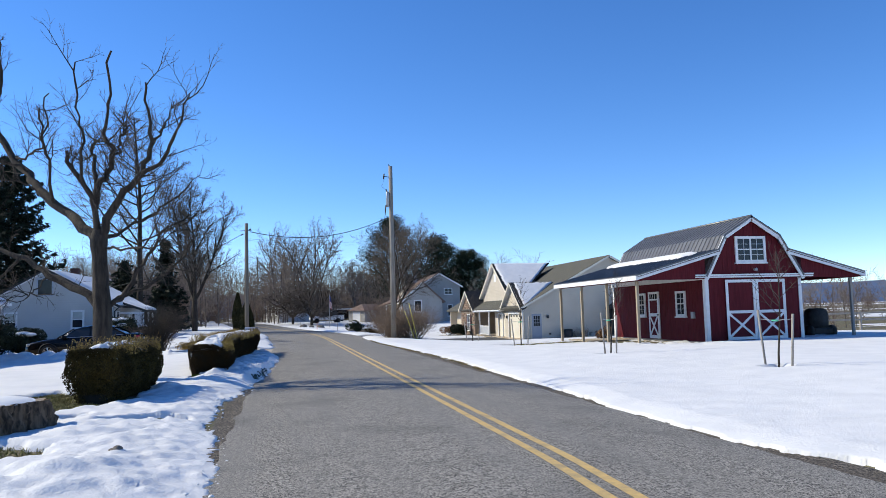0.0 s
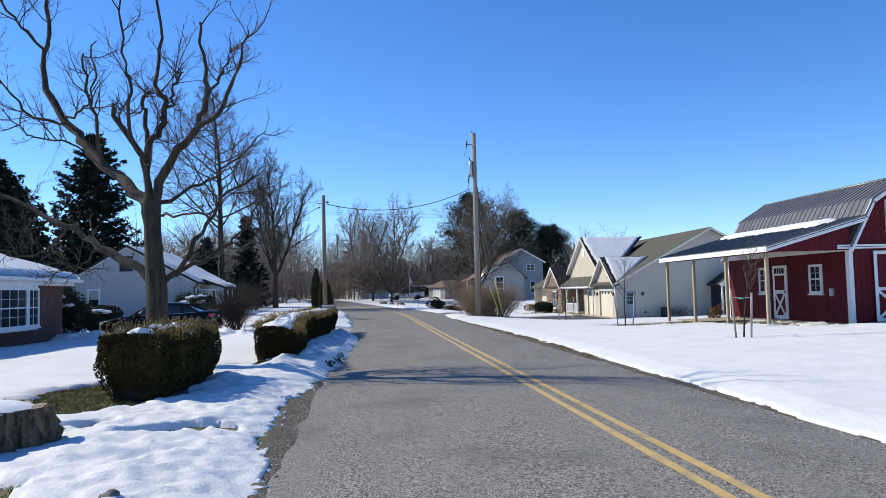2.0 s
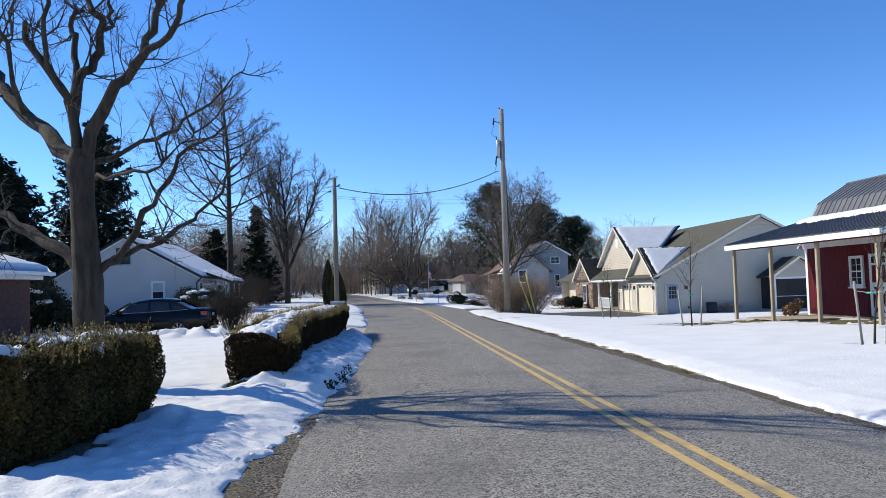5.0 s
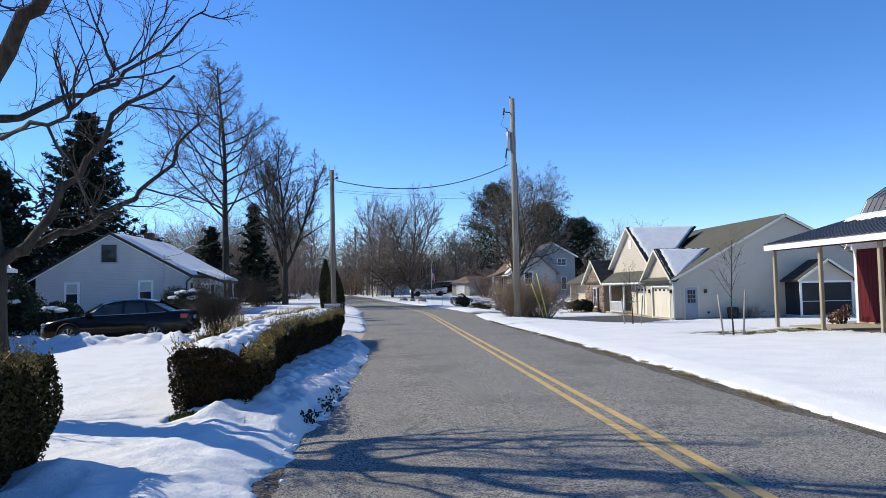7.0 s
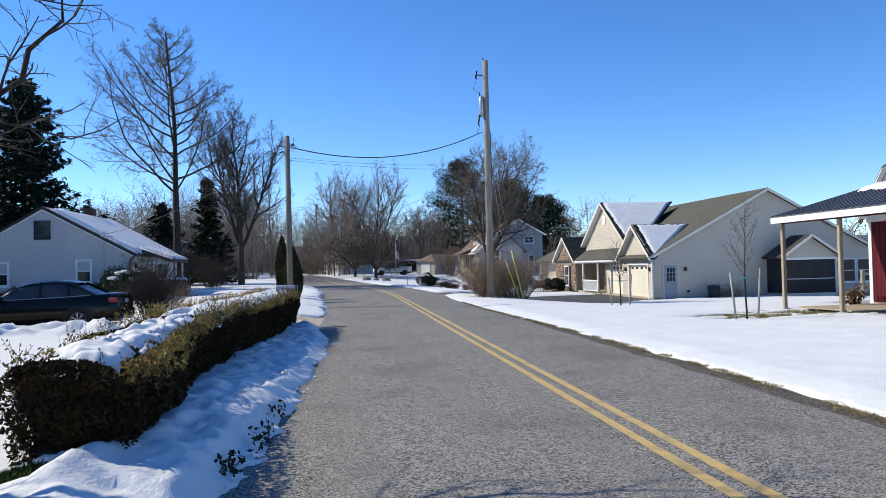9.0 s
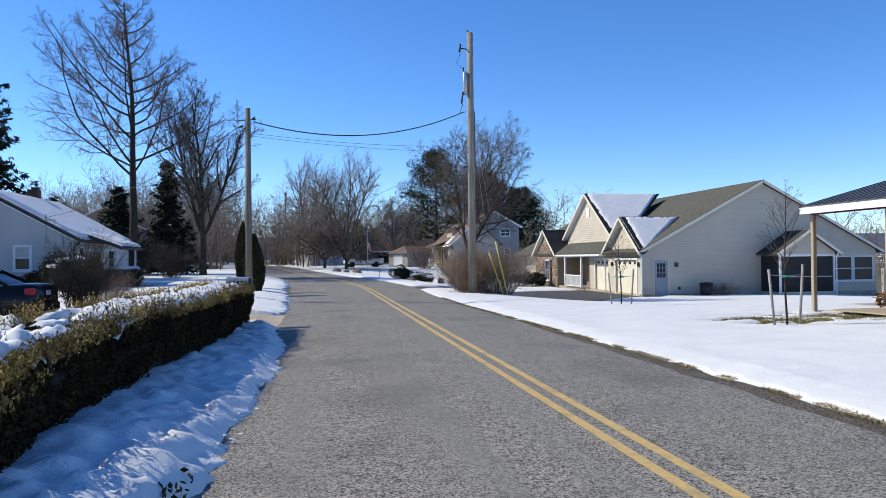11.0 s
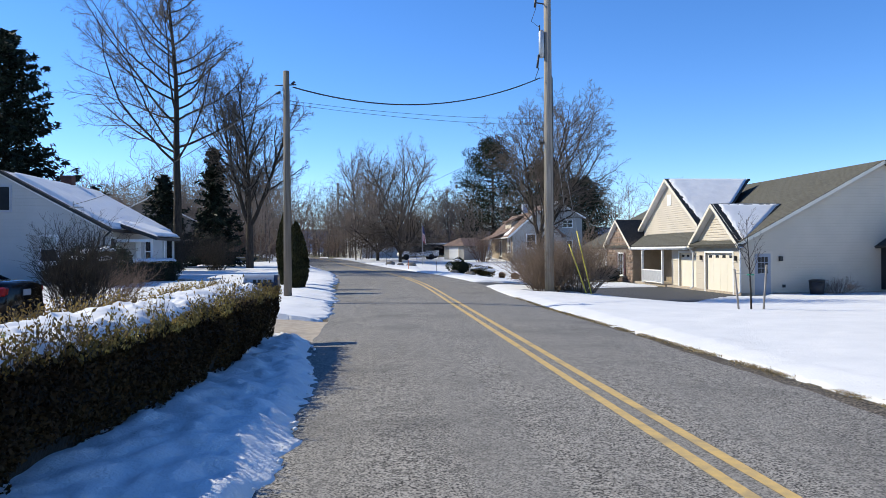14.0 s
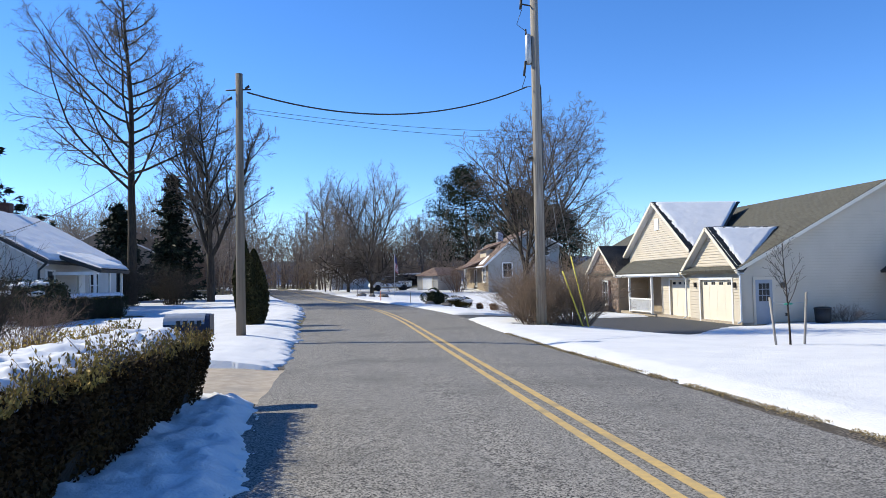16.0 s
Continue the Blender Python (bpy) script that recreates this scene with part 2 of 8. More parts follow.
BLUE_DOOR = mat("blue_grey_door", (0.24, 0.27, 0.32), (0.28, 0.31, 0.36), 2, 0.5)
SHUTTER = mat("maroon_shutter", (0.075, 0.022, 0.025), (0.10, 0.032, 0.034), 4, 0.6)
SAFETY = mat("yellow_guard", (0.62, 0.52, 0.05), (0.70, 0.60, 0.08), 5, 0.5)
GREEN_TIE = mat("green_tie", (0.05, 0.34, 0.20), (0.07, 0.40, 0.24), 5, 0.6)
BOULDER = mat("boulder", (0.10, 0.085, 0.07), (0.20, 0.175, 0.15), 2, 0.95, bump=1, bscale=9)
STUMP_BARK = mat("stump_bark", (0.035, 0.021, 0.012), (0.19, 0.125, 0.078), 5, 0.95, bump=1, bscale=14, stretch=(4, 4, 0.5))
END_GRAIN = mat("end_grain", (0.26, 0.19, 0.125), (0.36, 0.28, 0.195), 7, 0.9, bump=0.4, bscale=30)
DECK = mat("deck_boards", (0.36, 0.29, 0.20), (0.46, 0.38, 0.27), 3, 0.8, bump=0.3, bscale=10, stretch=(0.5, 6, 6))
# The blue is distance haze painted onto the ridge.
HAZE_HILL = mat("hazy_hill", (0.085, 0.125, 0.215), (0.105, 0.15, 0.245), 0.004, 1.0, spec=0.0)
FLAG_RED = mat("flag_red", (0.30, 0.05, 0.06), (0.36, 0.07, 0.08), 9, 0.8)
FLAG_BLUE = mat("flag_blue", (0.05, 0.06, 0.16), (0.07, 0.08, 0.20), 9, 0.8)
ORANGE = mat("orange_marker", (0.62, 0.13, 0.04), (0.70, 0.18, 0.06), 9, 0.6)
BIN_PLASTIC = mat("bin_plastic", (0.016, 0.016, 0.017), (0.028, 0.027, 0.027), 4, 0.6)


# ---- building tools ----
def thing(name, loc=(0, 0, 0), rz=0.0, label="", category="", group="", kind=""):
    e = new(name)
    e.matrix_world = pose(*loc, 0, 0, rz)
    e.empty_display_size = 0.3
    return tagged(e, label, category, group, kind)


def finish(name, me, material, parent=None, label="", smooth=False):
    me.materials.append(material)
    if smooth:
        me.polygons.foreach_set("use_smooth", [True] * len(me.polygons))
    ob = new(name, me)
    if parent:
        ob.parent = parent
    return tagged(ob, label)


def part(name, bm, material, parent=None, label="", smooth=False):
    me = bpy.data.meshes.new(name)
    bm.normal_update()
    bm.to_mesh(me)
    bm.free()
    ob = finish(name, me, material, parent, label, smooth)
    if BOARDS:
        hang(ob)
    return ob


def np_mesh(name, V, F, material, parent=None, label="", smooth=False):
    """A mesh from arrays of corners and of faces that all have the same number of sides."""
    V, F = np.asarray(V, np.float32), np.asarray(F, np.int32)
    me = bpy.data.meshes.new(name)
    me.vertices.add(len(V))
    me.vertices.foreach_set("co", V.ravel())
    n = F.shape[1]
    me.loops.add(F.size)
    me.loops.foreach_set("vertex_index", F.ravel())
    me.polygons.add(len(F))
    me.polygons.foreach_set("loop_start", np.arange(len(F), dtype=np.int32) * n)
    me.update(calc_edges=True)
    me.validate()
    return finish(name, me, material, parent, label, smooth)


def box(bm, x0, x1, y0, y1, z0, z1, b=0.0, m=None):
    """A box with edges cut by b."""
    m = m or Matrix()
    if b <= 0:
        v = [bm.verts.new(m @ Vector(p)) for p in ((x0, y0, z0), (x1, y0, z0), (x1, y1, z0), (x0, y1, z0), (x0, y0, z1), (x1, y0, z1), (x1, y1, z1), (x0, y1, z1))]
        for f in ((3, 2, 1, 0), (4, 5, 6, 7), (0, 1, 5, 4), (1, 2, 6, 5), (2, 3, 7, 6), (3, 0, 4, 7)):
            bm.faces.new([v[i] for i in f])
        return
    cx, cy, cz, hx, hy, hz = (x0 + x1) / 2, (y0 + y1) / 2, (z0 + z1) / 2, abs(x1 - x0) / 2, abs(y1 - y0) / 2, abs(z1 - z0) / 2
    b = min(b, hx * 0.45, hy * 0.45, hz * 0.45)
    vs = {}
    for sx in (-1, 1):
        for sy in (-1, 1):
            for sz in (-1, 1):
                c = [(hx - b, hy - b, hz), (hx - b, hy, hz - b), (hx, hy - b, hz - b)]
                for k, (x, y, z) in enumerate(c):
                    vs[sx, sy, sz, k] = bm.verts.new(m @ Vector((cx + sx * x, cy + sy * y, cz + sz * z)))
    F = bm.faces.new
    for s in (-1, 1):
        o = 1 if s > 0 else -1
        F([vs[a, c, s, 0] for a, c in ((-1, -1), (1, -1), (1, 1), (-1, 1))][::o])
        F([vs[a, s, c, 1] for a, c in ((-1, -1), (-1, 1), (1, 1), (1, -1))][::o])
        F([vs[s, a, c, 2] for a, c in ((-1, -1), (1, -1), (1, 1), (-1, 1))][::o])
        for t in (-1, 1):
            F((vs[-1, s, t, 0], vs[1, s, t, 0], vs[1, s, t, 1], vs[-1, s, t, 1]))
            F((vs[s, -1, t, 0], vs[s, 1, t, 0], vs[s, 1, t, 2], vs[s, -1, t, 2]))
            F((vs[s, t, -1, 1], vs[s, t, 1, 1], vs[s, t, 1, 2], vs[s, t, -1, 2]))
            for u in (-1, 1):
                F([vs[s, t, u, k] for k in range(3)])


def boxpart(name, dims, material, parent, b=0.008, label="", m=None):
    bm = bmesh.new()
    box(bm, *dims, b, m)
    bmesh.ops.recalc_face_normals(bm, faces=bm.faces)
    return part(name, bm, material, parent, label)


def prism(bm, poly, to3, depth):
    """A flat outline (u, v), made thick: to3(u, v, w) with w from 0 to depth."""
    n = len(poly)
    a = [bm.verts.new(to3(u, v, 0)) for u, v in poly]
    z = [bm.verts.new(to3(u, v, depth)) for u, v in poly]
    bm.faces.new(a)
    bm.faces.new(z[::-1])
    for i in range(n):
        j = (i + 1) % n
        bm.faces.new((a[i], z[i], z[j], a[j]))
    bmesh.ops.recalc_face_normals(bm, faces=bm.faces)


def prismpart(name, poly, to3, depth, material, parent, label=""):
    bm = bmesh.new()
    prism(bm, poly, to3, depth)
    return part(name, bm, material, parent, label)


def clip(poly, k, lo, hi):
    for bound, sign in ((lo, 1), (hi, -1)):
        out = []
        for i in range(len(poly)):
            p, q = poly[i], poly[(i + 1) % len(poly)]
            dp, dq = sign * (p[k] - bound), sign * (q[k] - bound)
            if dp >= 0:
                out.append(p)
            if (dp > 0 > dq) or (dp < 0 < dq):
                f = dp / (dp - dq)
                out.append((p[0] + f * (q[0] - p[0]), p[1] + f * (q[1] - p[1])))
        poly = out
        if len(poly) < 3:
            return []
    return poly


def courses(bm, poly, to3, pitch, proud, upright=False, gap=0.0):
    """Cladding over a convex outline, kept to be hung on its wall by hang(): lapped boards, or upright boards with gaps between."""
    k = 0 if upright else 1
    lo, hi = min(p[k] for p in poly), max(p[k] for p in poly)
    n = int(math.ceil((hi - lo) / pitch))
    for i in range(n):
        a, z = lo + i * pitch, min(hi, lo + (i + 1) * pitch)
        c = clip(poly, k, a + gap / 2 + (0 if upright else 0.018), z - gap / 2)
        if len(c) < 3 or max(p[1 - k] for p in c) - min(p[1 - k] for p in c) < 0.02:
            continue
        one = bmesh.new()
        if upright:
            prism(one, c, to3, proud)
        else:
            out = [one.verts.new(to3(u, v, proud * (0.15 + 0.85 * (z - v) / pitch))) for u, v in c]
            back = [one.verts.new(to3(u, v, 0)) for u, v in c]
            one.faces.new(out)
            for q in range(len(c)):
                j = (q + 1) % len(c)
                one.faces.new((out[q], back[q], back[j], out[j]))
            bmesh.ops.recalc_face_normals(one, faces=one.faces)
        BOARDS.append(one)


BOARDS = []


def hang(wall):
    """Gives a wall the boards that courses() cut for it."""
    for one in BOARDS:
        me = bpy.data.meshes.new("board")
        one.to_mesh(me)
        one.free()
        me.materials.append(wall.data.materials[0])
        new("board", me).parent = wall
    BOARDS.clear()


def tube(bm, pts, rads, sides=8, cap=True):
    """A round bar through pts."""
    rings = []
    pts = [Vector(p) for p in pts]
    side = None
    for i, p in enumerate(pts):
        d = (pts[min(i + 1, len(pts) - 1)] - pts[max(i - 1, 0)]).normalized()
        if side is None:
            side = d.orthogonal().normalized()
        side = (side - d * side.dot(d)).normalized()
        up = d.cross(side)
        r = rads[i] if isinstance(rads, (list, tuple)) else rads
        rings.append([bm.verts.new(p + (side * math.cos(a) + up * math.sin(a)) * r) for a in (2 * math.pi * k / sides for k in range(sides))])
    for a, b in zip(rings, rings[1:]):
        for k in range(sides):
            bm.faces.new((a[k], a[(k + 1) % sides], b[(k + 1) % sides], b[k]))
    if cap and sides > 2:
        bm.faces.new(rings[0][::-1])
        bm.faces.new(rings[-1])


def tubepart(name, pts, rads, material, parent, sides=10, label=""):
    bm = bmesh.new()
    tube(bm, pts, rads, sides)
    return part(name, bm, material, parent, label, smooth=True)


# smooth random fields on the plane
def lattice(ix, iy, seed):
    h = (ix.astype(np.int64) * 374761393 + iy.astype(np.int64) * 668265263 + seed * 982451653) & 0xFFFFFFFF
    h = ((h ^ (h >> 13)) * 1274126177) & 0xFFFFFFFF
    return ((h ^ (h >> 16)) & 0xFFFF) / 65535.0


def field(x, y, size, seed=0, octaves=3):
    """Noise between about -1 and 1 with lumps of that size."""
    x, y = np.asarray(x, float) / size, np.asarray(y, float) / size
    out, amp, total = 0.0, 1.0, 0.0
    for o in range(octaves):
        ix, iy = np.floor(x), np.floor(y)
        fx, fy = x - ix, y - iy
        fx, fy = fx * fx * (3 - 2 * fx), fy * fy * (3 - 2 * fy)
        a, b = lattice(ix, iy, seed + o), lattice(ix + 1, iy, seed + o)
        c, d = lattice(ix, iy + 1, seed + o), lattice(ix + 1, iy + 1, seed + o)
        out = out + amp * ((a + (b - a) * fx) * (1 - fy) + (c + (d - c) * fx) * fy - 0.5) * 2
        total += amp
        amp *= 0.5
        x, y = x * 2.03 + 17.1, y * 2.03 + 9.7
    return out / total


def step(a, b, v):
    t = np.clip((np.asarray(v, float) - a) / (b - a), 0, 1)
    return t * t * (3 - 2 * t)


# ---- the lie of the land ----
HALF = 3.07


def centre(y):
    """The road's middle at a distance y along it: straight, then a slow bend to the left."""
    y = np.asarray(y, float)
    bend = 0.16 * (np.clip(y, 50, 85) - 50) ** 2 / 70 + 0.16 * np.clip(y - 85, 0, None)
    return 2.62 - bend - 0.0022 * np.clip(y - 115, 0, 300) ** 2


def rise(y):
    """The gentle climb of road and yards towards the bend."""
    return 0.65 * step(80, 140, y)


def turf(x, y):
    """The height of the bare ground."""
    x, y = np.asarray(x, float), np.asarray(y, float)
    d = x - centre(y)
    right = 0.16 * step(40, 28, y) - 0.75 * step(36, 55, y) * (1 - step(85, 120, y))
    left = 0.14 - 0.14 * step(-3, -5.5, x) * step(27, 33, y) * step(60, 48, y) + 0.5 * step(60, 140, y)
    z = right * step(HALF + 0.3, HALF + 8, d) + left * step(-HALF - 0.2, -HALF - 1.6, d)
    z = z + 0.05 * field(x, y, 6.0, 3) * step(HALF + 0.5, HALF + 3, np.abs(d))
    return z + rise(y) - 0.03 - 0.9 * step(25, 60, x) * step(10, 40, y)


def drive_right(x, y):
    """How far inside the asphalt drive in front of the garages: positive within."""
    lo = 54.6 - 3.2 * step(7.8, 10, x) + 4.4 * step(12.5, 17.5, x)
    hi = 58.6 + 7.6 * step(6.5, 13, x)
    return np.minimum(np.minimum(y - lo, hi - y), np.minimum(x - 3.7, 18.6 - x))


def drive_left(x, y):
    return np.minimum(np.minimum(y - 35.0, 38.7 - y), np.minimum(x + 13.0, 0.2 - x))


def grid(x_steps, y_steps):
    X, Y = np.meshgrid(x_steps, y_steps)
    nx, ny = len(x_steps), len(y_steps)
    i = np.arange(nx * ny).reshape(ny, nx)
    F = np.stack([i[:-1, :-1], i[:-1, 1:], i[1:, 1:], i[1:, :-1]], -1).reshape(-1, 4)
    return X, Y, F


def spread(a, b, fine, far_a, far_b, grow=1.22):
    """Steps that are fine from a to b and widen to far_a and far_b."""
    mid = list(np.arange(a, b, fine))
    s, v = fine, mid[-1]
    while v < far_b:
        s *= grow
        v += s
        mid.append(v)
    s, v, low = fine, a, []
    while v > far_a:
        s *= grow
        v -= s
        low.append(v)
    return np.array(low[::-1] + mid)


X, Y, F = grid(spread(-14, 20, 0.5, -2800, 2800, 1.3), spread(-8, 80, 0.6, -900, 4200, 1.3))
Z = turf(X, Y) - 0.10 * (np.abs(X - centre(Y)) < HALF + 0.2) - 0.06 * (drive_right(X, Y) > -0.4) - 0.05 * (drive_left(X, Y) > -0.4)
ground = np_mesh("ground", np.stack([X, Y, Z], -1).reshape(-1, 3), F, SOIL, smooth=True)
tagged(ground, "brown and green winter turf showing through melting snow", "ground", kind="structure")

# the snow that lies on it: deep on the lawns, thin and broken along the road, heaped on the left verge
X, Y, F = grid(np.concatenate([spread(-13, -5, 0.16, -2500, -5, 1.25)[:-1], np.arange(-5, 0.6, 0.05), np.arange(0.7, 4.8, 0.4), np.arange(4.8, 6.2, 0.06), spread(6.25, 15, 0.19, 6.25, 2500, 1.25)]), np.concatenate([spread(4, 40, 0.065, -900, 40, 1.25)[:-1], np.arange(40.1, 66, 0.13), spread(66.1, 80, 0.28, 66.1, 4000, 1.2)]))
d = X - centre(Y)
n1, n2, n3, n4 = field(X, Y, 1.1, 11), field(X, Y, 0.35, 12, 2), field(X, Y, 5.0, 13), field(X, Y, 0.16, 15, 2)
n5 = field(X, Y, 0.22, 17, 2)
depth = 0.10 + 0.03 * n3 + 0.008 * n1 + 0.008 * n2 + 0.006 * n5
rim_r = np.interp(Y, (0, 6.9, 7.4, 8.2, 9.4, 11, 15, 18, 20, 24, 29, 31, 36, 41, 46, 50, 57, 72), (5.75, 5.75, 5.38, 5.27, 5.20, 5.20, 5.42, 5.42, 5.46, 5.58, 5.50, 5.45, 5.3, 5.12, 5.05, 5.15, 5.6, 5.65)) - 2.62
rim_l = 2.62 - np.interp(Y, (0, 6, 8.5, 10.5, 12, 14.5, 16.5, 20, 24, 28, 31, 34.5, 36, 39, 42, 46, 54, 62, 80), (-0.7, -0.7, -0.68, -0.85, -1.12, -1.08, -0.88, -0.62, -0.42, -0.22, -0.30, -0.55, -0.6, -0.75, -0.62, -0.8, -1.2, -1.1, -0.8))
edge_r = d - rim_r - 0.04 * n1 - 0.06 * n2 - 0.02 * n4
edge_l = -d - rim_l - 0.12 * n1 - 0.10 * n2 - 0.09 * n4 - step(38, 41, Y) * (0.22 * n1 + 0.12 * n2)
inside = np.where(d > 0, edge_r, edge_l)
thaw = np.where(d > 0, 0.55, 0.55 - 0.30 * step(17, 20, Y))
depth = np.where(inside < 0, -0.25, depth * (0.20 + 0.80 * np.clip(inside / thaw, 0, 1) ** 0.8))
# trodden verge in front, ploughed bank between hedge and road
tread = step(1.6, 1.0, np.abs(edge_l - 0.9)) * step(19, 16, Y) * (d < 0)
n6 = field(X, Y, 0.10, 19, 2)
depth = depth + tread * (0.008 * n2 + 0.022 * n4 + 0.018 * n5 + 0.024 * n6 - 0.015)
bank = step(0.0, 0.30, edge_l) * step(1.7, 0.7, edge_l) * step(17.5, 20, Y) * step(36, 34.5, Y)
depth = depth + bank * (0.07 + 0.10 * step(24.5, 22, Y) + 0.015 * n1 + 0.022 * n2 + 0.042 * n4 + 0.048 * n5 + 0.036 * n6)
# heap where a path was cleared, lumps on the nearest verge, the bank in front of the parked car
depth = depth + 0.11 * np.exp(-((X + 1.70) ** 2 / 0.035 + (Y - 19.2) ** 2 / 0.12)) * (1 + 0.5 * n2 + 0.3 * n4)
depth = depth + 0.14 * np.exp(-((X + 2.45) ** 2 / 0.06 + (Y - 16.9) ** 2 / 0.10)) * (1 + 0.5 * n2 + 0.3 * n4)
depth = depth + 0.12 * np.exp(-((X + 2.1) ** 2 / 0.5 + (Y - 7.6) ** 2 / 0.6)) * (1 + 0.8 * n2)
depth = depth + 0.07 * np.exp(-((X + 2.55) ** 2 / 0.25 + (Y - 10.9) ** 2 / 1.2)) * (1 + 0.6 * n2 + 0.4 * n1)
depth = depth + 0.19 * step(33.6, 34.3, Y + 0.3 * n1) * step(35.6, 35.1, Y + 0.25 * n1) * step(-4.2, -5.0, X) * (1 + 0.7 * n1 + 1.0 * n2 + 0.6 * n5)
# bare patches
for cx, cy, rx, ry in ((-4.5, 15.2, 0.8, 2.2), (-3.9, 14.0, 0.8, 0.9), (-3.2, 9.2, 0.7, 0.8), (-2.3, 11.68, 0.34, 0.2), (-2.0, 11.95, 0.34, 0.2), (-1.75, 12.2, 0.30, 0.2), (-3.35, 12.3, 0.3, 0.18), (-3.1, 12.55, 0.3, 0.18), (-3.2, 15.4, 0.5, 1.9), (11.2, 15.6, 0.3, 0.3), (10.2, 22.7, 0.4, 0.3), (15.4, 26.2, 2.6, 0.7), (-2.04, 19.36, 0.25, 0.32), (-9.5, 61.5, 1.6, 3), (-8.0, 73, 1.4, 1.4), (7.2, 49.3, 1.1, 0.8), (16.9, 75, 2.0, 3.0), (14.6, 30.2, 1.6, 4.6), (3.6, 92, 4, 1.2)):
    q = ((X - cx) / rx) ** 2 + ((Y - cy) / ry) ** 2
    depth = depth - 0.17 * step(1.25, 0.5, q + 0.65 * n1 + 0.7 * n2 + 0.5 * n5)
depth = np.where(depth > 0, depth * (1 - 0.72 * np.exp(-((X - 12.0) / 3.2) ** 2 - ((Y - 33.0) / 2.6) ** 2)), depth)
for cx, cy, rx, ry in ((10.6, 32.9, 1.5, 1.5), (12.6, 33.2, 1.7, 2.0), (14.2, 32.4, 1.2, 1.6)):
    q = ((X - cx) / rx) ** 2 + ((Y - cy) / ry) ** 2
    depth = depth - 0.07 * step(0.75, 0.15, q + 0.9 * field(X, Y, 0.7, 71) + 1.3 * n2 + 0.7 * n5)
for f in (drive_right(X, Y), drive_left(X, Y)):
    depth = np.where(f + 0.22 * n1 + 0.08 * n2 > -0.1, -0.25, depth)
# inside the barn and the houses nothing lies
for x0, x1, y0, y1 in ((15.9, 20.3, 26.4, 37), (18.4, 33.5, 57, 82), (-22, -12, 58.3, 70), (-20, -12.2, 25, 35.5)):
    depth = np.where((X > x0) & (X < x1) & (Y > y0) & (Y < y1), -0.2, depth)
depth = np.where(((Y > 141) & (np.abs(d) > 4.6) & (X < 24)) | ((Y > 104) & (d < -7)), depth - 0.3 * step(-0.55, 0.1, field(X, Y, 7, 22)), depth)
depth = np.where((X > 26) & (Y > 50) & (Y < 400), depth - 0.3 * step(-0.35, 0.15, field(X, Y, 9, 23)), depth)
far = step(90, 170, Y) * step(-0.1, 0.35, field(X, Y, 60, 21))
depth = depth - 0.3 * far * (np.abs(d) > 30)
Z = turf(X, Y) + depth + (0.008 * n4 + 0.016 * np.minimum(0, field(X, Y, 0.4, 61, 1) + 0.25)) * (depth > 0.03)
snow = np_mesh("snow_cover", np.stack([X, Y, Z], -1).reshape(-1, 3), F, SNOW, smooth=True)
tagged(snow, "old white snow with footprints and melted edges on the lawns", "snow", kind="structure")


def lane(name, offset, width, material, z, y0=-14.0, y1=230.0, wobble=0.0, crown=0.0, lay=False):
    """A strip that follows the road."""
    ys = np.concatenate([np.arange(y0, 60, 0.25), np.arange(60, y1, 1.0)])
    off = np.linspace(-1, 1, 15 if width > 2 else 2)
    A, B = np.meshgrid(off, ys)
    e = wobble * field(B, A * 0 + 3, 0.9, 31) * np.abs(A) ** 8 * np.sign(A)
    slope = (centre(B + 0.5) - centre(B - 0.5))
    U = centre(B) + offset * np.sqrt(1 + slope ** 2) + A * width / 2 * np.sqrt(1 + slope ** 2) + e
    if name == "lane_line":
        U = U - 0.10 * step(8, 5, B)
    if name == "road":
        U = U - 0.56 * np.clip(A, 0, 1) ** 3 * step(60, 44, B)
        U = U - 0.16 * np.clip(-A, 0, 1) ** 8 * step(24, 18, B) - 0.55 * np.clip(-A, 0, 1) ** 6 * step(42, 52, B) * step(88, 72, B)
    if lay:
        U = U - 0.62 * np.clip(A, 0, 1) ** 2 + 0.78 * np.clip(-A, 0, 1) ** 2 * step(19, 25, B)
        z = z - 0.12 * ((B > 34.6) & (B < 39.0) & (A < -0.5))
        Zl = np.where((B > 34.6) & (B < 39.0) & (A < -0.5), -0.15, turf(U, B) + 0.014)
        z = np.maximum(Zl, z)
    Zr = z + (0 if name == "road_shoulder" else rise(B)) - crown * A ** 2
    n, k = A.shape
    i = np.arange(n * k).reshape(n, k)
    Fr = np.stack([i[:-1, :-1], i[:-1, 1:], i[1:, 1:], i[1:, :-1]], -1).reshape(-1, 4)
    return np_mesh(name, np.stack([U, B, np.broadcast_to(Zr, U.shape)], -1).reshape(-1, 3), Fr, material, smooth=True)


tagged(lane("road", -0.08, 2 * HALF + 0.16, ASPHALT, 0.05, wobble=0.15, crown=0.06), "worn grey asphalt road with coarse grain", "road", kind="structure")
tagged(lane("road_shoulder", -0.35, 2 * HALF + 1.7, GRAVEL, -0.03, wobble=0.2, crown=0.02, lay=True), "strip of dark gravel beside the asphalt", "gravel", kind="structure")
for off in (0.055, 0.295):
    tagged(lane("lane_line", off, 0.105, YELLOW, 0.055, y1=150, wobble=0.008), "worn yellow centre line painted on the asphalt", "road marking", kind="structure")

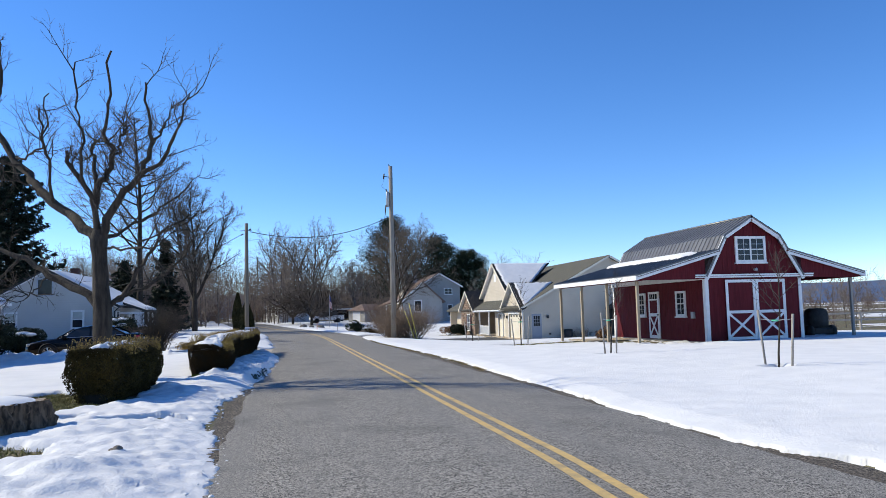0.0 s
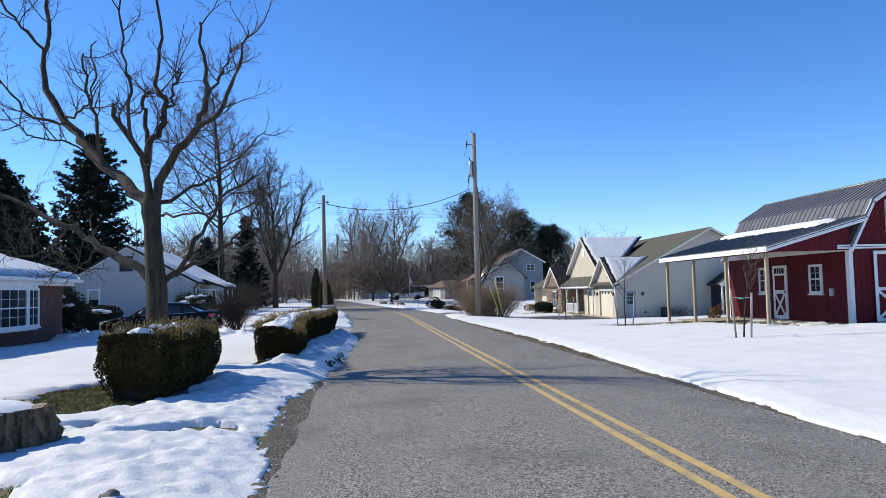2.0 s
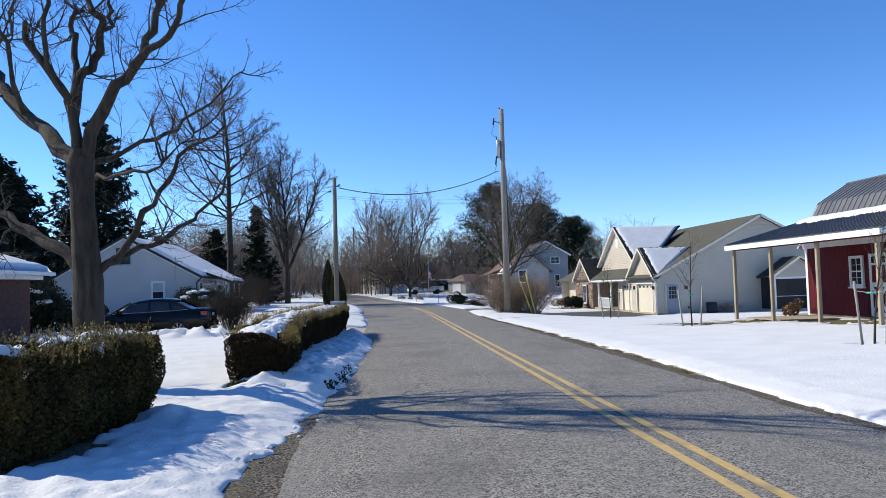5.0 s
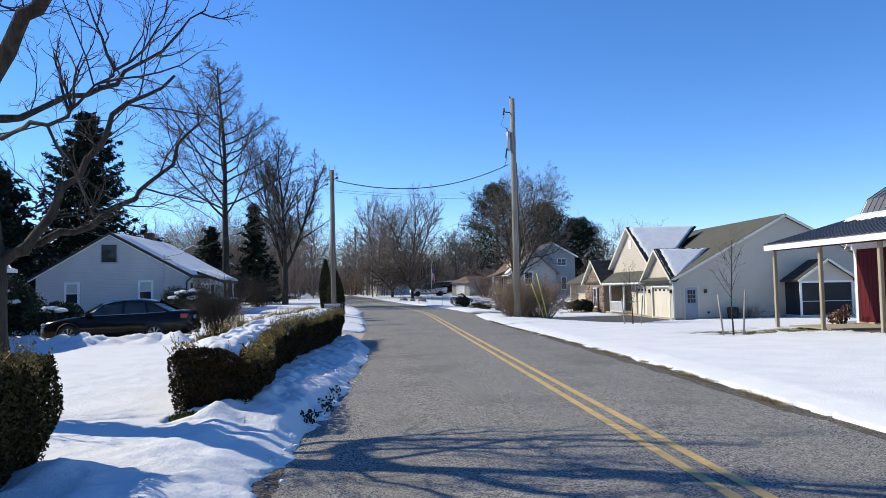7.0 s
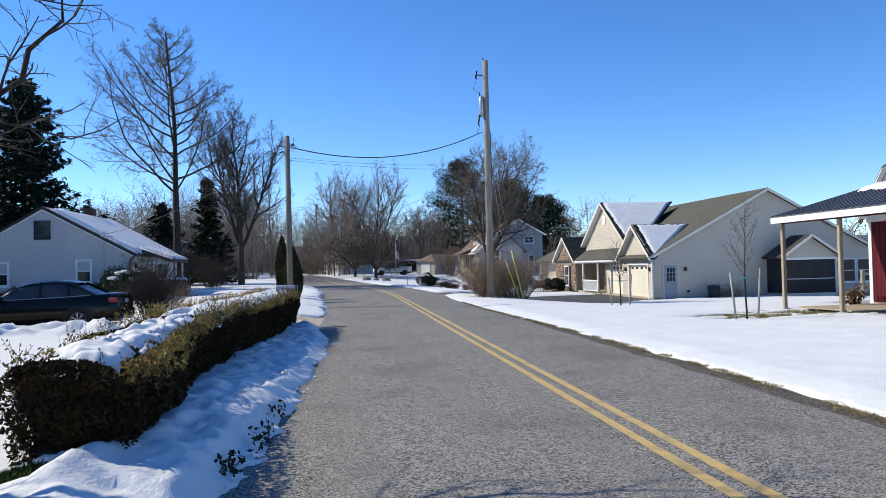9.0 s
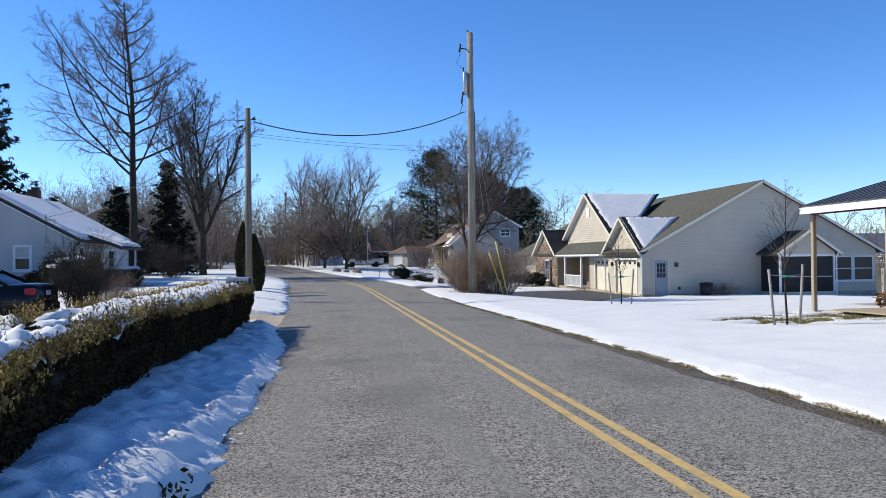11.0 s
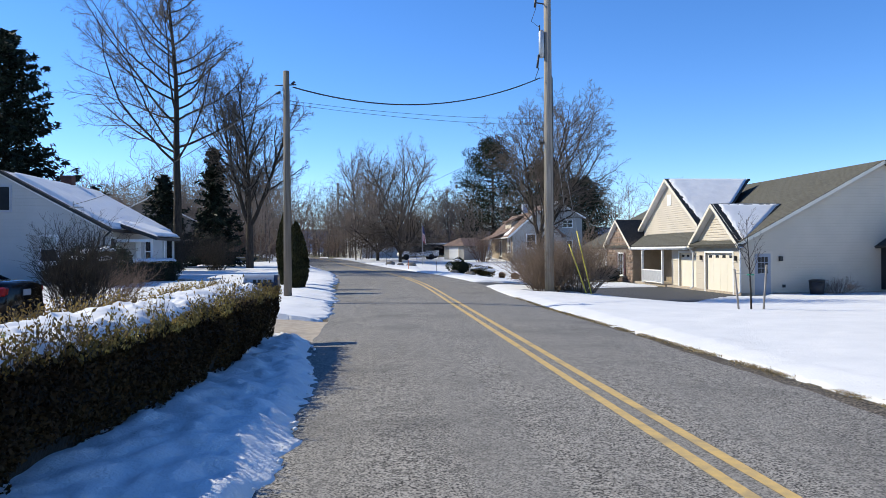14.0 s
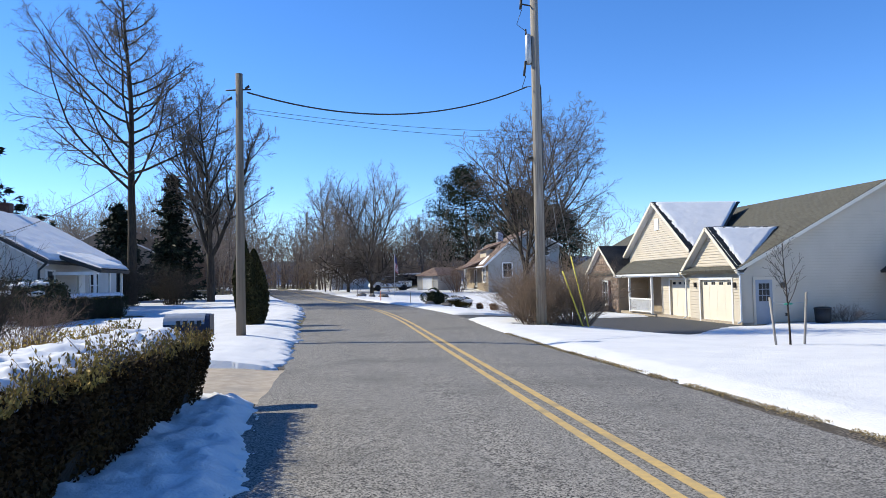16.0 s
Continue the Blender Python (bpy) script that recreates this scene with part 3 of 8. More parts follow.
X, Y, F = grid(np.arange(2.6, 18.7, 0.3), np.arange(52, 66.5, 0.3))
keep = (drive_right(X, Y) > -0.15).ravel()
F = F[keep[F].all(1)]
tagged(np_mesh("driveway_garage", np.stack([X, Y, turf(X, Y) + 0.015 - 0.03 * step(5.4, 4.4, X)], -1).reshape(-1, 3), F, DRIVE, smooth=True), "dark asphalt driveway in front of two garage doors", "driveway", kind="structure")
X, Y, F = grid(np.arange(-13, -0.30, 0.25), np.arange(34.9, 38.9, 0.25))
tagged(np_mesh("driveway_left", np.stack([X, Y, np.minimum(turf(X, Y) + 0.02, 0.035 + 0.1 * step(-0.5, -4, X))], -1).reshape(-1, 3), F, CONCRETE, smooth=True), "pale worn concrete driveway apron", "driveway", kind="structure")


# ---- buildings: shared pieces ----
PLACED = set()


def building(name, loc, label, category, group="", kind=""):
    """A thing whose parts are given in world metres."""
    e = thing(name, loc, 0, label, category, group, kind)
    PLACED.add(e.name)
    return e


def settle(ob):
    """Puts a part that was drawn in world metres under its thing."""
    if ob.parent and ob.parent.name in PLACED:
        ob.matrix_parent_inverse = ob.parent.matrix_world.inverted()
    return ob


def facing(axis, at):
    """to3 for a wall: axis '-x', '+x', '-y' or '+y' that it looks along, at its place."""
    if axis == "-y":
        return lambda u, v, w: Vector((u, at - w, v))
    if axis == "+y":
        return lambda u, v, w: Vector((u, at + w, v))
    if axis == "-x":
        return lambda u, v, w: Vector((at - w, u, v))
    return lambda u, v, w: Vector((at + w, u, v))


def tbox(bm, to3, u0, u1, v0, v1, w0, w1):
    prism(bm, [(u0, v0), (u1, v0), (u1, v1), (u0, v1)], lambda u, v, w: to3(u, v, w0 + w), w1 - w0)


def tpart(name, to3, u0, u1, v0, v1, w0, w1, material, parent, label=""):
    bm = bmesh.new()
    tbox(bm, to3, u0, u1, v0, v1, w0, w1)
    return settle(part(name, bm, material, parent, label))


def bar(bm, to3, p, q, width, w0, w1):
    """A flat bar on a wall from p to q."""
    a, b = Vector(p), Vector(q)
    n = (b - a).normalized()
    n = Vector((-n.y, n.x)) * width / 2
    prism(bm, [tuple(a + n), tuple(b + n), tuple(b - n), tuple(a - n)], lambda u, v, w: to3(u, v, w0 + w), w1 - w0)


def window(parent, to3, u0, u1, v0, v1, cols=2, rows=2, trim=WHITE, frame_w=0.08, sashes=1, glass=GLASS, proud=0.05, blind=False):
    """A window with frame, sill, bars and panes."""
    flat = to3
    to3 = lambda u, v, w: flat(u, v, w + 0.03)
    bm = bmesh.new()
    tbox(bm, to3, u0, u0 + frame_w, v0, v1, -0.03, proud)
    tbox(bm, to3, u1 - frame_w, u1, v0, v1, -0.03, proud)
    tbox(bm, to3, u0 + frame_w, u1 - frame_w, v1 - frame_w, v1, -0.03, proud)
    tbox(bm, to3, u0 + frame_w, u1 - frame_w, v0, v0 + frame_w, -0.03, proud)
    win = settle(part("window", bm, trim, parent))
    span = (u1 - u0 - 2 * frame_w)
    sw = span / sashes
    for s in range(sashes):
        a = u0 + frame_w + s * sw
        bm = bmesh.new()
        if s:
            tbox(bm, to3, a - 0.03, a + 0.03, v0 + frame_w, v1 - frame_w, 0.002, proud - 0.004)
        mid = (v0 + v1) / 2
        tbox(bm, to3, a, a + sw, mid - 0.022, mid + 0.022, 0.004, proud - 0.012)
        for c in range(1, cols):
            x = a + sw * c / cols
            tbox(bm, to3, x - 0.006, x + 0.006, v0 + frame_w, v1 - frame_w, 0.006, proud - 0.02)
        for r in range(1, rows):
            if r * 2 == rows:
                continue
            y = v0 + frame_w + (v1 - v0 - 2 * frame_w) * r / rows
            tbox(bm, to3, a, a + sw, y - 0.006, y + 0.006, 0.006, proud - 0.022)
        part("sash", bm, trim, win)
        for lo, hi in ((v0 + frame_w, mid), (mid, v1 - frame_w)):
            bm = bmesh.new()
            tbox(bm, to3, a, a + sw, lo, hi, -0.02, 0.012)
            part("pane", bm, BLIND if blind and lo == mid else glass, win)
    bm = bmesh.new()
    tbox(bm, to3, u0 - 0.04, u1 + 0.04, v0 - 0.05, v0, -0.03, proud + 0.04)
    part("sill", bm, trim, win)
    return win


def slab(bm, e0, e1, r1, r0, thick):
    """A roof plane from the eave e0-e1 up to r0-r1."""
    e0, e1, r0, r1 = (Vector(p) for p in (e0, e1, r0, r1))
    n = (e1 - e0).cross(r0 - e0).normalized()
    if n.z < 0:
        n = -n
    top = [bm.verts.new(p) for p in (e0, e1, r1, r0)]
    low = [bm.verts.new(p - n * thick) for p in (e0, e1, r1, r0)]
    bm.faces.new(top)
    bm.faces.new(low[::-1])
    for i in range(4):
        j = (i + 1) % 4
        bm.faces.new((top[i], low[i], low[j], top[j]))
    bmesh.ops.recalc_face_normals(bm, faces=bm.faces)


def roofpart(name, e0, e1, r1, r0, thick, material, parent, label=""):
    bm = bmesh.new()
    slab(bm, e0, e1, r1, r0, thick)
    return settle(part(name, bm, material, parent, label))


def ribbed(panel, e0, e1, r1, r0, pitch, h=0.022, w=0.035):
    """Standing ribs of a metal roof, each a part of its panel."""
    e0, e1, r0, r1 = (Vector(p) for p in (e0, e1, r0, r1))
    n = (e1 - e0).cross(r0 - e0).normalized()
    n = n if n.z > 0 else -n
    along = (e1 - e0).normalized()
    k = int((e1 - e0).length / pitch)
    bm = bmesh.new()
    q = [bm.verts.new(p) for p in (e0 - along * w / 2, e0 + along * w / 2, e0 + n * h + along * w / 4, e0 + n * h - along * w / 4)]
    t = [bm.verts.new(p) for p in (r0 - along * w / 2, r0 + along * w / 2, r0 + n * h + along * w / 4, r0 + n * h - along * w / 4)]
    for u, v in ((0, 1), (1, 2), (2, 3), (3, 0)):
        bm.faces.new((q[u], q[v], t[v], t[u]))
    bm.faces.new(q)
    bm.faces.new(t[::-1])
    bmesh.ops.recalc_face_normals(bm, faces=bm.faces)
    me = bpy.data.meshes.new("rib")
    bm.to_mesh(me)
    bm.free()
    me.materials.append(panel.data.materials[0])
    for i in range(k + 1):
        rib = new("rib", me)
        rib.parent = panel
        rib.location = (e1 - e0) * (i / k)


def shingles(parent, e0, e1, r1, r0, material, pitch=0.19, tab=0.9, seed=1, name="shingle_layer"):
    """Courses of overlapping shingles on a roof plane, as one part."""
    e0, e1, r0, r1 = (Vector(p) for p in (e0, e1, r0, r1))
    n = (e1 - e0).cross(r0 - e0).normalized()
    n = n if n.z > 0 else -n
    rise = ((r0 - e0).length + (r1 - e1).length) / 2
    k = max(1, int(rise / pitch))
    rng = random.Random(seed)
    V, Fc = [], []
    for i in range(k):
        a0, a1 = e0.lerp(r0, i / k), e1.lerp(r1, i / k)
        b0, b1 = e0.lerp(r0, (i + 1) / k), e1.lerp(r1, (i + 1) / k)
        m = max(1, int((a1 - a0).length / tab))
        for j in range(m):
            lift = 0.014 + 0.007 * rng.random()
            f0, f1 = j / m, (j + 1) / m
            c = len(V)
            V += [a0.lerp(a1, f0) + n * lift, a0.lerp(a1, f1) + n * lift, b0.lerp(b1, f1) + n * 0.003, b0.lerp(b1, f0) + n * 0.003, a0.lerp(a1, f0), a0.lerp(a1, f1)]
            Fc += [(c, c + 1, c + 2, c + 3), (c + 4, c + 5, c + 1, c)]
    ob = np_mesh(name, [tuple(v) for v in V], Fc, material, parent)
    tagged(ob, kind="stuff")
    return settle(ob)


def snow_sheet(name, corners, label, seed=1, thick=0.08, ragged=0.25, nu=60, nv=40, fade=(1, 1, 1, 1), slide=0.0):
    """Snow on a roof plane: corners e0, e1, r1, r0; its edges are ragged where fade says so (eave, far side, ridge, near side)."""
    e0, e1, r1, r0 = (np.array(c, float) for c in corners)
    n = np.cross(e1 - e0, r0 - e0)
    n = n / np.linalg.norm(n) * (1 if n[2] > 0 else -1)
    U, V = np.meshgrid(np.linspace(0, 1, nu), np.linspace(0, 1, nv))
    P = (e0 * (1 - U[..., None]) + e1 * U[..., None]) * (1 - V[..., None]) + (r0 * (1 - U[..., None]) + r1 * U[..., None]) * V[..., None]
    L1, L2 = np.linalg.norm(e1 - e0), np.linalg.norm(r0 - e0)
    row_len = np.linalg.norm((e1 - e0) * (1 - V[..., None]) + (r1 - r0) * V[..., None], axis=-1)
    a, b = U * row_len, V * L2
    nz, nf = field(a, b, 0.7, seed), field(a, b, 0.22, seed + 5, 2)
    dist = np.full(U.shape, 9.0)
    for f, dd in zip(fade, (b, row_len - a, L2 - b, a)):
        dist = np.minimum(dist, dd - ragged * f * (0.55 + 0.45 * nz + 0.25 * nf)) if f else np.minimum(dist, dd + 0.02)
    h = np.where(dist < 0, -0.03, np.minimum(thick, 0.012 + thick * step(0, 0.22, dist)) * (1 + 0.25 * nz + 0.10 * nf))
    edge = (dist < 0.0)
    P = P + n * (h[..., None] + 0.012)
    i = np.arange(nu * nv).reshape(nv, nu)
    Fs = np.stack([i[:-1, :-1], i[:-1, 1:], i[1:, 1:], i[1:, :-1]], -1).reshape(-1, 4)
    keep = ~edge.ravel()[Fs].all(1)
    # a skirt closes the outer rim down to the roof
    ring = np.concatenate([i[0, :], i[1:, -1], i[-1, -2::-1], i[-2:0:-1, 0]])
    base = (P.reshape(-1, 3) - n * (np.maximum(h, 0).reshape(-1, 1) + 0.02))[ring]
    k0 = nu * nv + np.arange(len(ring))
    Sk = np.stack([ring, np.roll(ring, -1), np.roll(k0, -1), k0], -1)
    ob = np_mesh(name, np.concatenate([P.reshape(-1, 3), base]), np.concatenate([Fs[keep], Sk]), ROOF_SNOW, smooth=True)
    return tagged(ob, label, "snow")


# ---- the red barn ----
def red_barn():
    X0, X1, Y0, Y1, ZB = 16.0, 20.25, 26.5, 34.8, 0.14
    barn = building("barn", (18.1, 30.6, 0.1), "dark red wooden barn with white trim and grey gambrel metal roof", "barn")
    outline = [(X0, ZB), (X1, ZB), (X1, 2.72), (19.20, 4.26), (18.07, 4.98), (16.94, 4.26), (X0, 2.72)]
    for name, axis, at in (("front_wall", "-y", Y0), ("back_wall", "+y", Y1)):
        to3 = facing(axis, at)
        bm = bmesh.new()
        prism(bm, outline, lambda u, v, w: to3(u, v, -0.12 + w), 0.12)
        courses(bm, outline, to3, 0.203, 0.012, True, 0.012)
        settle(part(name, bm, RED, barn))
    for name, axis, at in (("side_wall", "-x", X0), ("side_wall", "+x", X1)):
        to3 = facing(axis, at)
        bm = bmesh.new()
        wall = [(Y0 + 0.13, ZB), (Y1 - 0.13, ZB), (Y1 - 0.13, 2.80), (Y0 + 0.13, 2.80)]
        prism(bm, wall, lambda u, v, w: to3(u, v, -0.12 + w), 0.12)
        courses(bm, wall, to3, 0.203, 0.012, True, 0.012)
        settle(part(name, bm, RED, barn))
    bm = bmesh.new()
    box(bm, X0 - 0.03, X1 + 0.03, Y0 - 0.03, Y1 + 0.03, -0.25, ZB + 0.05)
    settle(part("foundation", bm, CONCRETE, barn))
    # gambrel roof in four planes, with ribs
    ya, yb = Y0 - 0.22, Y1 + 0.45
    ridge, kl, kr, el, er = (18.07, 5.08), (16.86, 4.34), (19.28, 4.34), (15.97, 2.72), (20.28, 2.72)
    for lo, hi, pitch in ((el, kl, 0.3), (kl, ridge, 0.3), (er, kr, 0.3), (kr, ridge, 0.3)):
        bm = bmesh.new()
        c = ((lo[0], ya, lo[1]), (lo[0], yb, lo[1]), (hi[0], yb, hi[1]), (hi[0], ya, hi[1]))
        slab(bm, *c, 0.05)
        ribbed(settle(part("roof_panel", bm, METAL, barn, "ribbed grey metal roof sheet")), *c, pitch)
    settle(tubepart("ridge_cap", [(18.07, ya, 5.08), (18.07, yb, 5.08)], 0.06, METAL, barn, 6))
    # white rake boards on the front and back
    for axis, at in (("-y", Y0 - 0.16), ("+y", Y1 + 0.40)):
        to3 = facing(axis, at)
        for p, q in (((15.98, 2.60), (16.88, 4.25)), ((16.85, 4.22), (18.07, 4.97)), ((20.27, 2.60), (19.26, 4.25)), ((19.25, 4.22), (18.07, 4.97))):
            bm = bmesh.new()
            bar(bm, to3, p, q, 0.15, 0.0, 0.05)
            settle(part("rake_board", bm, WHITE, barn, "white painted rake board"))
    # corner boards
    for x in (X0, X1 - 0.14):
        tpart("corner_board", facing("-y", Y0), x, x + 0.14, ZB, 2.62, 0.013, 0.035, WHITE, barn)
    tpart("corner_board", facing("-x", X0), Y0 - 0.035, Y0 + 0.11, ZB, 2.62, 0.013, 0.035, WHITE, barn)
    tpart("corner_board", facing("-x", X0), Y1 - 0.12, Y1 + 0.02, ZB, 2.62, 0.013, 0.035, WHITE, barn)
    tpart("frieze_board", facing("-x", X0), Y0 - 0.1, Y1 + 0.1, 2.60, 2.80, 0.036, 0.060, WHITE, barn)
    # sliding doors
    f = facing("-y", Y0)
    for a, z in ((16.83, 18.13), (18.15, 19.45)):
        door = tpart("barn_door", f, a, z, ZB + 0.10, 2.58, 0.04, 0.08, RED, barn, "sliding red door with a white cross brace")
        bm = bmesh.new()
        b, t, m = ZB + 0.10, 2.58, 1.32
        for p, q in (((a + 0.055, b), (a + 0.055, t)), ((z - 0.055, b), (z - 0.055, t)), ((a, t - 0.055), (z, t - 0.055)), ((a, b + 0.055), (z, b + 0.055)), ((a, m), (z, m))):
            bar(bm, f, p, q, 0.11, 0.082 if p[0] == q[0] else 0.081, 0.105 if p[0] == q[0] else 0.102)
        part("door_frame", bm, WHITE, door)
        bm = bmesh.new()
        bar(bm, f, (a + 0.09, b + 0.1), (z - 0.09, m - 0.05), 0.085, 0.084, 0.098)
        bar(bm, f, (a + 0.09, m - 0.05), (z - 0.09, b + 0.1), 0.085, 0.084, 0.1)
        part("cross_brace", bm, WHITE, door)
    tpart("door_track", f, 15.55, 20.75, 2.665, 2.72, 0.07, 0.13, WHITE, barn, "white door rail")
    tpart("door_track_cover", f, 15.55, 20.75, 2.74, 2.80, 0.05, 0.15, WHITE, barn)
    window(barn, f, 17.38, 18.72, 3.25, 4.29, 2, 4, sashes=2, frame_w=0.10)
    settle(tubepart("barn_lamp", [(18.2, Y0 - 0.01, 2.98), (18.2, Y0 - 0.14, 2.96)], [0.05, 0.07], STEEL, barn))
    # the side door and two windows under the lean-to
    s = facing("-x", X0)
    door = tpart("side_door", s, 30.13, 31.08, ZB + 0.08, 2.26, 0.02, 0.07, WHITE, barn, "white door with a small window and a cross brace")
    bm = bmesh.new()
    tbox(bm, s, 30.27, 30.94, 1.95, 2.16, 0.071, 0.078)
    part("pane", bm, GLASS, door)
    bm = bmesh.new()
    for k in range(1, 4):
        u = 30.27 + 0.67 * k / 4
        tbox(bm, s, u - 0.01, u + 0.01, 1.95, 2.16, 0.079, 0.088)
    part("muntin", bm, WHITE, door)
    bm = bmesh.new()
    tbox(bm, s, 30.27, 30.94, 1.32, 1.88, 0.071, 0.076)
    part("upper_panel", bm, RED, door)
    bm = bmesh.new()
    tbox(bm, s, 30.27, 30.94, 0.36, 1.18, 0.071, 0.076)
    part("lower_panel", bm, RED, door)
    bm = bmesh.new()
    bar(bm, s, (30.27, 0.36), (30.94, 1.18), 0.09, 0.077, 0.09)
    bar(bm, s, (30.27, 1.18), (30.94, 0.36), 0.09, 0.077, 0.092)
    part("cross_brace", bm, WHITE, door)
    bm = bmesh.new()
    tube(bm, [s(30.2, 1.25, 0.07), s(30.2, 1.25, 0.13)], 0.03, 8)
    part("door_knob", bm, BLACK, door)
    window(barn, s, 27.93, 28.68, 1.18, 2.22, 2, 4, frame_w=0.09)
    window(barn, s, 31.40, 32.12, 1.18, 2.22, 2, 4, frame_w=0.09)
    tpart("meter_box", s, 27.28, 27.48, 1.10, 1.36, 0.013, 0.10, STEEL, barn, "small grey electric box")
    # lean-to roofs
    for sgn, xi, xo in ((-1, 16.55, 13.02), (1, 19.58, 23.08)):
        zi, zo = 3.78, 2.82
        bm = bmesh.new()
        c = ((xo, Y0 - 0.25, zo), (xo, Y1 + 0.35, zo), (xi, Y1 + 0.35, zi), (xi, Y0 - 0.25, zi))
        slab(bm, *c, 0.04)
        ribbed(settle(part("lean_to_roof", bm, METAL, barn, "ribbed grey metal lean-to roof")), *c, 0.3)
        bm = bmesh.new()
        slab(bm, *((x - sgn * 0.04, y, z - 0.06) for x, y, z in c), 0.03)
        settle(part("lean_to_ceiling", bm, RED, barn))
        bm = bmesh.new()
        box(bm, xo - 0.02, xo + 0.02, Y0 - 0.24, Y1 + 0.34, zo - 0.20, zo - 0.03)
        settle(part("fascia", bm, WHITE, barn))
        for axis, at in (("-y", Y0 - 0.21), ("+y", Y1 + 0.31)):
            to3 = facing(axis, at)
            bm = bmesh.new()
            bar(bm, to3, (xo, zo - 0.12), (xi, zi - 0.12), 0.16, 0.0, 0.04)
            settle(part("rake_board", bm, WHITE, barn))
        # red gable infill over the front beam
        to3 = facing("-y", Y0 - 0.10)
        xw = X0 if sgn < 0 else X1
        tri = [(xo + -sgn * 0.12, 2.62), (xw, 2.62), (xw, zi - 0.25), (xo + -sgn * 0.12, 2.68)]
        bm = bmesh.new()
        prism(bm, tri, lambda u, v, w: to3(u, v, -0.02 + w), 0.02)
        courses(bm, tri, to3, 0.203, 0.010, True, 0.012)
        settle(part("gable_infill", bm, RED, barn))
        # posts and the beam on them
        px = xo + -sgn * 0.28
        posts = (26.80, 29.60, 32.35, 35.0) if sgn < 0 else (26.80, 30.9, 35.0)
        for y in posts:
            bm = bmesh.new()
            box(bm, px - 0.055, px + 0.055, y - 0.055, y + 0.055, -0.1, 2.60, 0.012)
            settle(part("post", bm, POST_WOOD if sgn < 0 else GREY_WOOD, barn, "squared timber post"))
        bm = bmesh.new()
        box(bm, px - 0.06, px + 0.06, Y0 - 0.1, Y1 + 0.2, 2.602, 2.74, 0.01)
        settle(part("beam", bm, RED, barn))
    return barn


red_barn()
snow_sheet("roof_snow", ((15.35, 27.3, 3.47), (15.35, 34.9, 3.47), (16.40, 34.9, 3.75), (16.40, 27.3, 3.75)), "strip of white snow left on the lean-to roof of the barn", 4, 0.085, 0.35, 70, 22, (1.3, 0.5, 0, 1))


